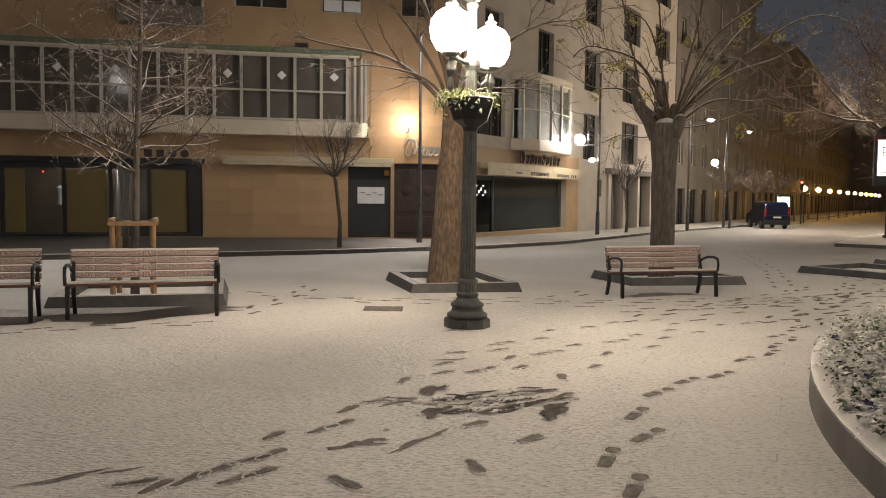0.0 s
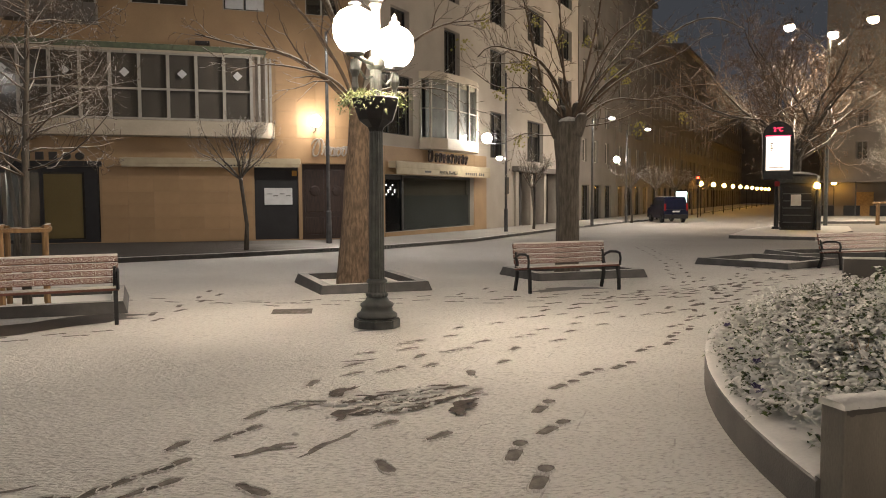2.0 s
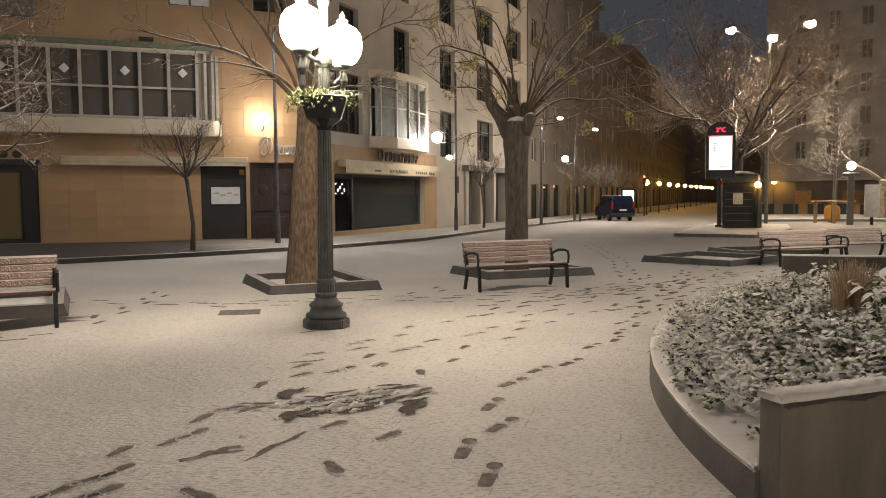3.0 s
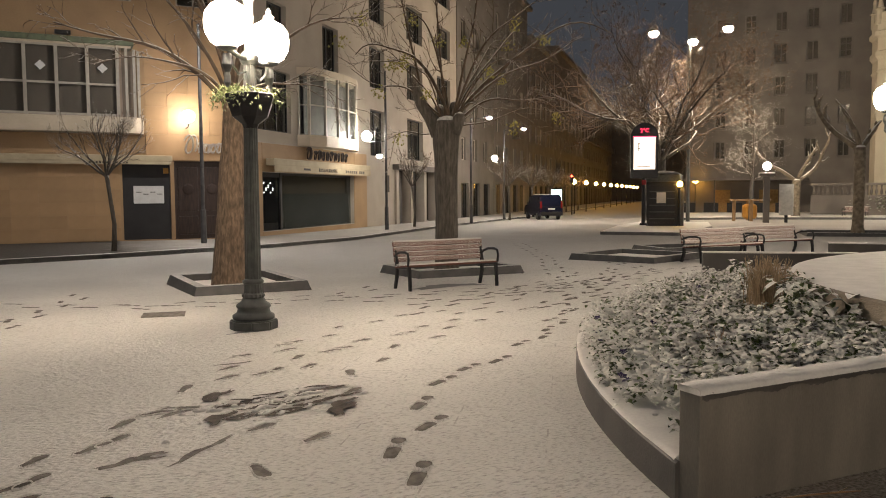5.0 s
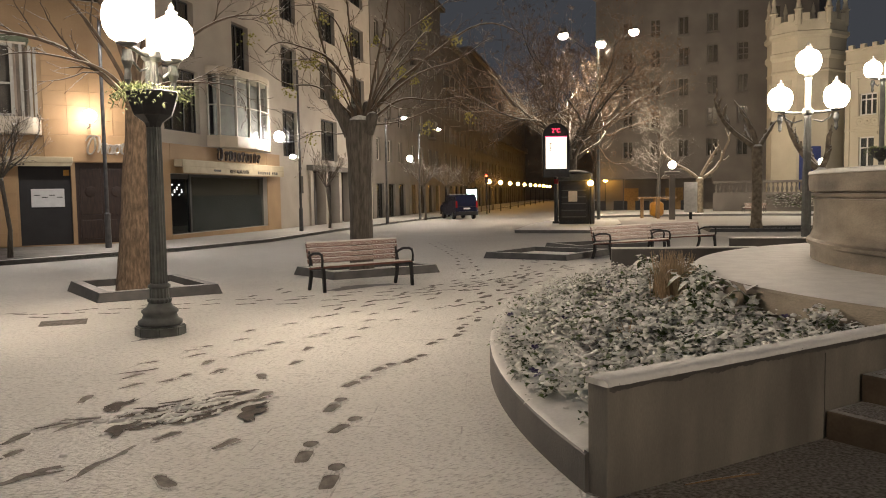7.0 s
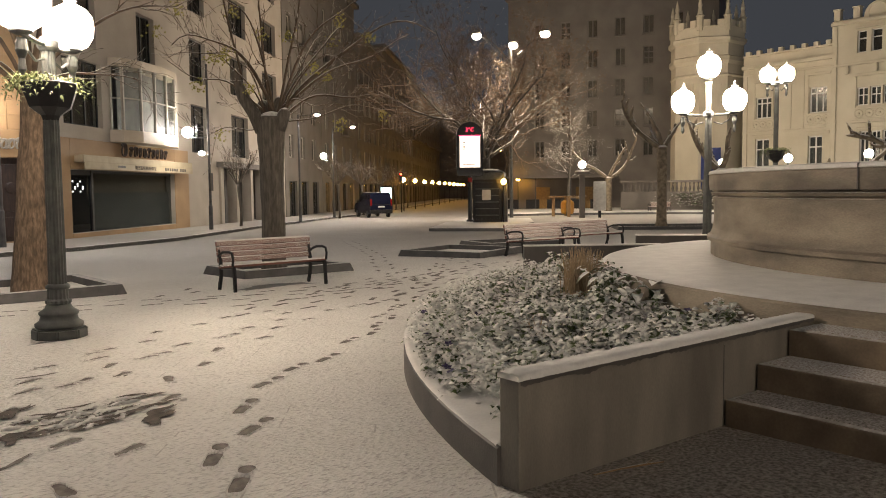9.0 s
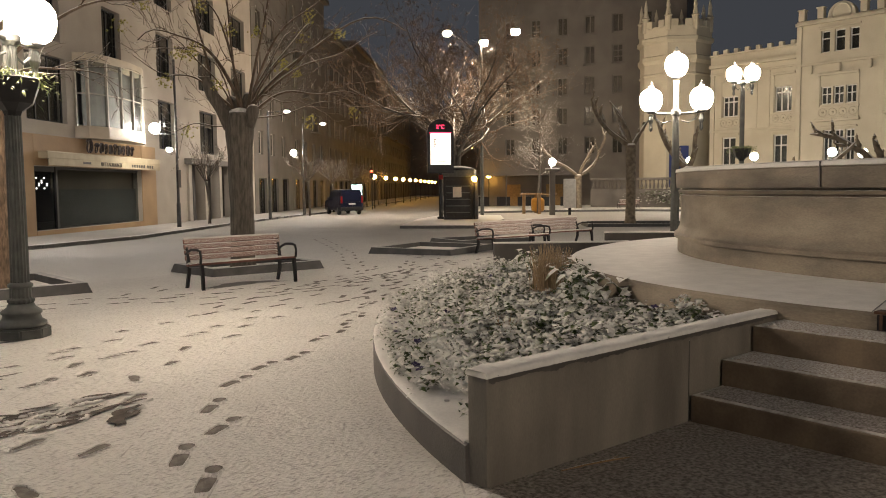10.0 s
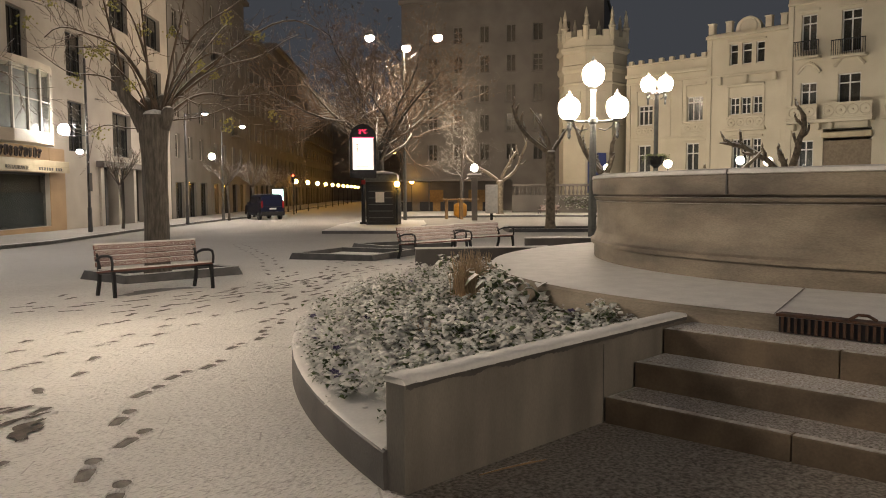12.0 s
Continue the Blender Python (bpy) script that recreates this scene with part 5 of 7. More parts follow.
bs = thing("fountain_basin", 11.1, 2.0, PZ, 0, "weathered round stone fountain basin with a moulded rim", "fountain")
BR = 4.20
prof = [(BR, -1.1), (BR, 0.18), (BR + 0.045, 0.19), (BR + 0.045, 0.23), (BR + 0.01, 0.255), (BR - 0.025, 0.33), (BR - 0.035, 0.47), (BR - 0.03, 0.62), (BR - 0.02, 0.70), (BR - 0.05, 0.705), (BR - 0.05, 0.722),
        (BR - 0.005, 0.727), (BR + 0.005, 0.755), (BR - 0.045, 0.762), (BR - 0.045, 0.78), (BR + 0.02, 0.785), (BR + 0.03, 0.85), (BR + 0.03, 0.96), (BR - 0.01, 0.995), (BR - 0.42, 0.995), (BR - 0.42, 0.5)]
part("basin_wall", ring_wall(0, 0, prof, 0, 360, 112), M_stone, bs)
part("rim_snow", ring_wall(0, 0, [(BR - 0.40, 0.997), (BR - 0.36, 1.02), (BR - 0.02, 1.022), (BR + 0.03, 1.008), (BR + 0.04, 0.975), (BR + 0.01, 0.965)], 0, 360, 112), M_snow, bs)
part("water", ring_wall(0, 0, [(0.0, 0.76), (BR - 0.41, 0.76)], 0, 360, 64), M_wet, bs)
for k in range(8):
    j = part("rim_joint", box(BR - 0.40, BR + 0.042, -0.006, 0.006, 0.79, 1.012), M_wet, bs)
    j.matrix_basis = pose(0, 0, 0, 0, 0, 45 * k - 12.7)

M_sugar = mat("grainy_thin_snow", (0.70, 0.68, 0.66), (0.30, 0.25, 0.19), 0.8, scale=70, fine=200, bump=0.6, stain=0.1)
M_sugar2 = mat("melting_grains", (0.50, 0.46, 0.42), (0.14, 0.115, 0.09), 0.6, scale=75, fine=200, bump=0.6, stain=0.1)
stp = thing("steps", 0, 0, 0, 0, "three worn sandstone steps with blown snow on the treads", "steps", kind="structure")
for k, (xf, zt) in enumerate(((4.32, 0.096), (4.67, 0.263), (5.05, 0.435))):
    y1 = 2.49
    ys = [-3.2, -1.6, -0.05, 1.35 - 0.4 * (k % 2), y1]
    for a, b in zip(ys, ys[1:]):
        part("step_stone", box(xf, xf + (0.42 if k < 2 else 0.6), a + 0.003, b - 0.003, zt - 0.2, zt, 0.012), M_step, stp)
    part("tread_snow", box(xf + 0.05, xf + (0.34 if k < 2 else 0.38), -3.1, y1 - 0.04, zt, zt + 0.006, 0.003), M_sugar2 if k == 0 else M_sugar, stp)
part("step_core", box(4.76, 5.6, -3.2, 2.49, -0.3, 0.22), M_step, stp)
# bare wet paving by the steps, in the lee of the wall
V, F = [], []
rnd = random.Random(8)
n = 40
for k in range(n):
    a = 2 * math.pi * k / n
    r = 1 + 0.06 * rnd.random()
    x, y = 3.55 + r * 1.25 * max(-0.75, min(0.75, math.cos(a) * 1.1)), 0.6 + r * 2.55 * max(-0.8, min(0.77, math.sin(a) * 1.1))
    V.append((x, y, g(x, y) + 0.004))
F.append(tuple(range(n)))
tagged(raw("bare_paving", V, F, mat("slushy_paving", (0.11, 0.088, 0.066), (0.46, 0.41, 0.35), 0.5, scale=48, fine=160, bump=0.9, stain=0.3)), "dark wet paving with flecks of slush below the steps", "paving", kind="structure")

CW, CH, CR = 11.56, -0.21, 9.4
a1, a2 = math.degrees(math.atan2(2.632 + 0.21, 2.6 - 11.56)), math.degrees(math.atan2(8.9 + 0.21, 8.8 - 11.56))
bed = thing("planted_bed", 0, 0, 0, 0, "curved planting bed edged in concrete beside the fountain", "planter", kind="structure")


def bed_edge():
    bm = bmesh.new()
    rows = []
    n = 60
    for k in range(n + 1):
        a = radians(a1 + (a2 - a1) * k / n)
        zt = 0.137 - 0.03 * k / n
        rr = []
        for r, z in ((9.4, -0.5), (9.4, zt - 0.015), (9.385, zt), (9.25, zt), (9.24, zt - 0.01), (9.24, -0.5)):
            rr.append(bm.verts.new((CW + r * math.cos(a), CH + r * math.sin(a), z if z > -0.4 else -0.5)))
        rows.append(rr)
    for a, b in zip(rows, rows[1:]):
        for i in range(5):
            bm.faces.new((a[i], a[i + 1], b[i + 1], b[i]))
    bm.faces.new(rows[0])
    bm.faces.new(rows[-1][::-1])
    bmesh.ops.recalc_face_normals(bm, faces=bm.faces)
    return bm


part("curved_edge", bed_edge(), M_edge, bed)


def bed_height(x, y):
    """Mounded soil, highest towards the platform."""
    d = CR - math.hypot(x - CW, y - CH)
    return 0.134 + 0.055 * min(d, 2.2) - 0.012 * (y - 3) + 0.03 * noise.noise((x * 2, y * 2, 0))


def in_bed(x, y):
    d = CR - math.hypot(x - CW, y - CH)
    if d < (0.07 if y > 3.6 else 0.10) or math.hypot(x - PCX, y - PCY) < PR - 0.02 or y < 2.70:
        return False
    # behind the far end wall
    return (x - 8.85) * 0.616 + (y - 8.9) * 0.788 < -0.1


V, F = [], []
NA, NR = 50, 14
for k in range(NA + 1):
    a = radians(a1 + (a2 - a1) * k / NA)
    for i in range(NR + 1):
        r = 9.26 - 4.4 * i / NR
        x, y = CW + r * math.cos(a), CH + r * math.sin(a)
        y = max(y, 2.645)
        V.append((x, y, bed_height(x, y)))
for k in range(NA):
    for i in range(NR):
        b = k * (NR + 1) + i
        F.append((b, b + 1, b + NR + 2, b + NR + 1))
raw("soil", V, F, M_soil, bed, smooth=True)

V, F = [], []
for k in range(161):
    a = radians(a1 + (a2 - a1) * k / 160)
    zt = 0.137 - 0.03 * k / 160
    for r, h in ((9.396, -0.002), (9.39, 0.008), (9.36, 0.014), (9.26, 0.022), (9.14, 0.030), (9.02, 0.01)):
        n3 = noise.noise((r * 9, a * 70, 2.0))
        rr = r + (0.004 if r > 9.3 else 0.03) * n3
        V.append((CW + rr * math.cos(a), max(CH + rr * math.sin(a), 2.646), zt + h + 0.006 * n3 * (r < 9.39)))
    if k:
        b = len(V) - 12
        F += [(b + i, b + i + 1, b + i + 7, b + i + 6) for i in range(5)]
raw("edge_snow", V, F, M_snow, bed, smooth=True)

ew = thing("end_wall", 0, 0, 0, 0, "cast concrete end wall capped with snow and stained by drips", "wall", "bed walls", kind="structure")
bm = box(2.62, 5.50, 2.50, 2.635, -0.5, 0.482, 0.012)
part("wall_body", bm, M_concrete, ew)
V, F = [], []
for k in range(241):
    x = 2.612 + k * 0.01205
    z = 0.508 - 0.004 * (x - 2.6) + 0.006 * noise.noise((x * 9, 0, 0)) + 0.005 * noise.noise((x * 60, 4, 0))
    o = 0.006 * noise.noise((x * 14, 3, 0))
    o += 0.004 * noise.noise((x * 70, 8, 0))
    V += [(x, 2.493 + o, 0.474), (x, 2.494 + o, z - 0.010), (x, 2.508, z), (x, 2.625, z + 0.003 * noise.noise((x * 50, 6, 0))), (x, 2.640, z - 0.010), (x, 2.642, 0.474)]
    if k:
        b = len(V) - 12
        F += [(b + i, b + i + 1, b + i + 7, b + i + 6) for i in range(5)]
F.append((0, 1, 2, 3, 4, 5))
raw("snow_cap", V, F, M_snow, ew, smooth=True)
V, F = [], []
for k in range(286):
    x = 2.63 + k * 0.01
    d = 0.030 + 0.018 * noise.noise((x * 6, 1, 0)) + 0.016 * abs(noise.noise((x * 22, 5, 0))) + 0.05 * max(0, noise.noise((x * 11, 9, 0)) - 0.45)
    V += [(x, 2.4975, 0.482), (x, 2.4975, 0.482 - d)]
    if k:
        b = len(V) - 4
        F.append((b, b + 1, b + 3, b + 2))
raw("drip_stain", V, F, mat("damp_concrete", (0.10, 0.09, 0.08), (0.07, 0.065, 0.058), 0.45, bump=0.1), ew)
for x in (4.32,):
    part("joint", box(x - 0.002, x + 0.002, 2.4965, 2.5, -0.1, 0.43), M_edge, ew)


def end_wall(x, y, ang, ln):
    w = thing("end_wall", x, y, 0, ang, "low concrete wall end capped with snow", "wall", "bed walls", kind="structure")
    part("wall_body", box(0, ln, 0, 0.15, -0.7, 0.47, 0.012), M_edge, w)
    part("snow_cap", box(-0.005, ln, -0.005, 0.155, 0.47, 0.488, 0.006), M_snow, w)
    return w


end_wall(8.86, 8.9, -38, 2.2)
end_wall(12.3, 9.4, -48, 3.0)


# plants of the bed
def leaf(V, F, c, d, ln, w, droop):
    """One bent leaf of four triangles from c along d."""
    side = d.cross(Vector((0, 0, 1)))
    if side.length < 1e-4:
        side = Vector((1, 0, 0))
    side = side.normalized() * w
    m = c + d * ln * 0.55
    t = c + d * ln + Vector((0, 0, -droop * ln))
    b = len(V)
    V += [tuple(c), tuple(m + side), tuple(m - side), tuple(t), tuple(m + Vector((0, 0, 0.12 * w)))]
    F += [(b, b + 1, b + 4), (b, b + 4, b + 2), (b + 1, b + 3, b + 4), (b + 4, b + 3, b + 2)]


def low_plants():
    rnd = random.Random(12)
    V, F = [], []
    done = 0
    while done < 2300:
        x, y = 2.6 + 7.0 * rnd.random(), 2.7 + 6.4 * rnd.random()
        if not in_bed(x, y):
            continue
        edge = CR - math.hypot(x - CW, y - CH) < 0.55
        clump = noise.noise((x * 3.1, y * 3.1, 1))
        if clump < -0.06 or (edge and rnd.random() < 0.35):
            continue
        done += 1
        z = bed_height(x, y)
        h = 0.03 + 0.09 * rnd.random() + 0.22 * max(0.0, clump)
        size = 0.85 if edge else 1.2
        for _ in range(8):
            a = rnd.random() * 6.283
            e = rnd.random() * 0.75
            d = Vector((math.cos(a) * math.cos(e), math.sin(a) * math.cos(e), math.sin(e)))
            c = Vector((x + rnd.gauss(0, 0.03), y + rnd.gauss(0, 0.03), z + h * (0.35 + 0.65 * rnd.random())))
            leaf(V, F, c, d, size * (0.05 + 0.05 * rnd.random()), size * (0.016 + 0.014 * rnd.random()), 0.4)
    ob = raw("ground_plants", V, F, M_leaf)
    return tagged(ob, "low leafy bedding plants half buried in snow", "plants", kind="stuff")


low_plants()


def snow_lumps():
    rnd = random.Random(14)
    V, F = [], []
    done = 0
    while done < 5600:
        x, y = 2.6 + 7.0 * rnd.random(), 2.7 + 6.4 * rnd.random()
        if not in_bed(x, y):
            continue
        clump = noise.noise((x * 3.1, y * 3.1, 1))
        if clump < -0.06 and rnd.random() < 0.5:
            continue
        done += 1
        s = 0.007 + 0.020 * rnd.random() ** 1.9
        c = Vector((x, y, bed_height(x, y) + 0.05 + (0.08 + 0.24 * max(0.0, clump)) * rnd.random() ** 0.7))
        b = len(V)
        n = 6
        tilt, turn = rnd.gauss(0, 0.35), rnd.random() * 6.283
        long_ = rnd.uniform(1.0, 1.7)
        for w, z in ((0.75, -0.28), (1.0, 0.0), (0.72, 0.42)):
            for k in range(n):
                a = k * 6.283 / n
                r = s * w * (0.85 + 0.3 * rnd.random())
                u, v = r * math.cos(a) * long_, r * math.sin(a)
                V.append((c.x + u * math.cos(turn) - v * math.sin(turn), c.y + u * math.sin(turn) + v * math.cos(turn), c.z + s * z + u * tilt))
        V.append((c.x, c.y, c.z + s * 0.6))
        for i in range(2):
            for k in range(n):
                F.append((b + i * n + k, b + i * n + (k + 1) % n, b + (i + 1) * n + (k + 1) % n, b + (i + 1) * n + k))
        for k in range(n):
            F.append((b + 2 * n + k, b + 2 * n + (k + 1) % n, b + 3 * n))
    return tagged(raw("snow_lumps", V, F, M_snow, smooth=True), "small caps of snow lying on the bedding plants", "snow", kind="stuff")


snow_lumps()


def tuft(name, x, y, n, h, w, lean, material, label, seed, stiff=0.4):
    rnd = random.Random(seed)
    V, F = [], []
    for _ in range(n):
        a = rnd.random() * 6.283
        l = lean * rnd.random()
        p = Vector((rnd.gauss(0, w), rnd.gauss(0, w), 0))
        hh = h * (0.5 + 0.5 * rnd.random())
        q = p + Vector((math.cos(a) * l * 0.4, math.sin(a) * l * 0.4, hh * 0.65))
        r = p + Vector((math.cos(a) * l, math.sin(a) * l, hh))
        tube_into(V, F, [p, q, r], [0.0035, 0.003, 0.0015], 3)
    ob = raw(name, V, F, material)
    ob.matrix_basis = pose(x, y, bed_height(x, y) - 0.01)
    return tagged(ob, label, "plant")


tuft("dry_grass", 6.12, 5.28, 260, 0.60, 0.07, 0.16, M_straw, "tuft of dry straw-coloured stems", 1)
tuft("dry_grass", 6.5, 5.5, 150, 0.56, 0.07, 0.18, M_straw, "tuft of dry straw-coloured stems", 2)
tuft("green_grass", 6.45, 6.88, 60, 0.33, 0.05, 0.25, M_leafbig, "spiky green grass tuft", 3)
tuft("green_grass", 4.44, 4.24, 30, 0.22, 0.03, 0.08, M_straw, "pale upright dry stems", 4)
tuft("green_grass", 4.7, 3.99, 50, 0.20, 0.05, 0.18, M_leafbig, "spiky green grass tuft", 5)


def oval_leaf(V, F, c, d, ln, w, droop):
    """A folded oval leaf that arches over."""
    side = d.cross(Vector((0, 0, 1))).normalized()
    b = len(V)
    for t, ww in ((0, 0.08), (0.2, 0.7), (0.45, 1.0), (0.75, 0.72), (1.0, 0.05)):
        p = c + d * ln * t + Vector((0, 0, -droop * ln * t * t))
        V += [tuple(p + side * w * ww + Vector((0, 0, 0.25 * w * ww))), tuple(p), tuple(p - side * w * ww + Vector((0, 0, 0.25 * w * ww)))]
    for k in range(4):
        i = b + 3 * k
        F += [(i, i + 1, i + 4, i + 3), (i + 1, i + 2, i + 5, i + 4)]


def broad_plant(x, y, n, size, seed, label, h=0.3):
    rnd = random.Random(seed)
    pl = thing("broad_leaf_plant", x, y, bed_height(x, y), 0, label, "plant", "broad-leaved plants")
    for k in range(n):
        a = rnd.random() * 6.283
        e = 0.2 + rnd.random() * 0.9
        d = Vector((math.cos(a) * math.cos(e), math.sin(a) * math.cos(e), math.sin(e)))
        c = Vector((rnd.gauss(0, 0.07), rnd.gauss(0, 0.07), h * rnd.random()))
        V, F = [], []
        oval_leaf(V, F, c, d, size * (0.6 + 0.6 * rnd.random()), size * 0.17, 0.75)
        raw("leaf", V, F, M_leafbig, pl)
    return pl


for k, (x, y, n, size, hh) in enumerate(((5.9, 4.78, 70, 0.20, 0.40), (5.58, 4.40, 100, 0.20, 0.40), (5.38, 4.25, 50, 0.17, 0.26), (7.2, 6.55, 70, 0.18, 0.40), (6.25, 5.0, 60, 0.17, 0.40), (5.72, 4.15, 22, 0.34, 0.30))):
    broad_plant(x, y, n, size, k + 1, "drooping broad leaves under snow" if k == 5 else "broad-leaved green plant weighed down by snow", hh)
rnd = random.Random(40)
for k in range(26):
    while True:
        x, y = 2.9 + 4 * rnd.random(), 2.9 + 4.2 * rnd.random()
        if in_bed(x, y):
            break
    V, F = [], []
    for j in range(5):
        a = j * 1.257
        leaf(V, F, Vector((0, 0, 0)), Vector((math.cos(a), math.sin(a), 0.35)).normalized(), 0.04, 0.014, 0.1)
    f = raw("pansy", V, F, M_violet)
    f.matrix_basis = pose(x, y, bed_height(x, y) + 0.13, 25, 0, 60 * k)
    tagged(f, "small dark violet pansy poking from the snow", "flower", "pansies")


# ---- borders round the trees ----
def tree_border(x, y, sx, sy, rz, label="low grey stone border round a tree pit, rimmed with snow"):
    tb = thing("tree_border", x, y, g(x, y), rz, label, "border", "tree borders")
    hx, hy, w, h, sl = sx / 2, sy / 2, 0.16, 0.17, 0.10
    for k, (ax, ay) in enumerate(((1, 0), (0, 1), (-1, 0), (0, -1))):
        ln, off = (hy, hx) if ax else (hx, hy)
        bm = bmesh.new()
        pr_ = [(off, -0.12), (off - sl, h), (off - sl - w, h), (off - sl - w, -0.12)]
        q = []
        for s in (-1, 1):
            row = []
            for r, z in pr_:
                l2 = s * (ln - (off - r))
                row.append(bm.verts.new((r * ax - l2 * ay, r * ay + l2 * ax, z)))
            q.append(row)
        for i in range(4):
            bm.faces.new((q[0][i], q[0][(i + 1) % 4], q[1][(i + 1) % 4], q[1][i]))
        bm.faces.new(q[0][::-1])
        bm.faces.new(q[1])
        bmesh.ops.recalc_face_normals(bm, faces=bm.faces)
        part("border_stone", bm, M_box, tb)
    part("pit_soil", box(-hx + 0.2, hx - 0.2, -hy + 0.2, hy - 0.2, 0.02, 0.05), M_soil, tb)
    return tb


tree_border(2.86, 14.05, 2.05, 2.5, 3)
tree_border(7.55, 14.85, 2.6, 1.9, 3)
tree_border(-2.15, 12.35, 2.45, 2.4, 4)
tree_border(13.75, 16.35, 2.6, 2.6, 20)
tree_border(17.6, 18.6, 2.8, 2.0, -10)
tree_border(32.4, 23.2, 5.2, 3.2, -45)


# ---- benches ----
def bench():
    b = thing("park_bench", 0, 0, 0, 0, "snow-dusted park bench with red-brown slats and dark iron sides", "bench", "park benches")
    hl = 0.90
    for k in range(5):
        y = -0.20 + k * 0.098
        part("seat_slat", box(-hl, hl, y, y + 0.085, 0.415 - 0.012 * k, 0.448 - 0.012 * k, 0.006), M_slat, b)
    part("seat_snow", prism([(-hl + 0.01, -0.205), (hl - 0.01, -0.205), (hl - 0.01, 0.27), (-hl + 0.01, 0.27)], 0.0, 0.018, 0.006), M_snow, b).matrix_basis = pose(0, 0, 0.434, -5.5, 0, 0)
    for k in range(4):
        z = 0.462 + k * 0.089
        s = part("back_slat", box(-hl, hl, -0.015, 0.018, 0, 0.079, 0.006), M_slat, b)
        s.matrix_basis = pose(0, 0.285 + 0.20 * (z - 0.45), z, -11, 0, 0)
    part("back_snow", box(-hl, hl, -0.02, 0.045, 0, 0.02, 0.008), M_snow, b).matrix_basis = pose(0, 0.352, 0.808, 0, 0, 0)
    for sx in (-0.86, 0.86):
        f = part("front_leg", tube([(sx, -0.23, 0), (sx, -0.215, 0.25), (sx, -0.19, 0.41)], [0.032, 0.034, 0.038], 4), M_black, b)
        part("back_leg", tube([(sx, 0.34, 0), (sx, 0.27, 0.22), (sx, 0.26, 0.42), (sx, 0.30, 0.55), (sx, 0.372, 0.81)], [0.032, 0.034, 0.036, 0.03, 0.024], 4), M_black, b)
        part("seat_bearer", tube([(sx, -0.20, 0.40), (sx, 0.26, 0.37)], 0.026, 6), M_black, b)
        part("armrest", tube([(sx * 1.03, -0.21, 0.43), (sx * 1.03, -0.23, 0.55), (sx * 1.03, -0.20, 0.635), (sx * 1.03, -0.1, 0.655), (sx * 1.03, 0.1, 0.645), (sx * 1.03, 0.24, 0.60), (sx * 1.03, 0.30, 0.56)], [0.022, 0.02, 0.022, 0.024, 0.024, 0.022, 0.02], 8), M_black, b)
    return b


bn = bench()
bn.matrix_basis = pose(6.12, 12.12, g(6.12, 12.12), 0, 0, 3.3)
for x, y, a in ((-1.81, 10.28, 5.7), (-3.86, 9.84, 7), (56.0, 41.2, -75)):
    copy_thing(bn, pose(x, y, g(x, y) + (0.1 if x > 50 else 0), 0, 0, a))

# the two longer benches across the square
for x, y, a in ((15.03, 14.49, 0), (18.13, 15.55, -1.4)):
    copy_thing(bn, pose(x, y, g(x, y), 0, 0, a) @ Matrix.Diagonal((1.2, 1.2, 1, 1)))

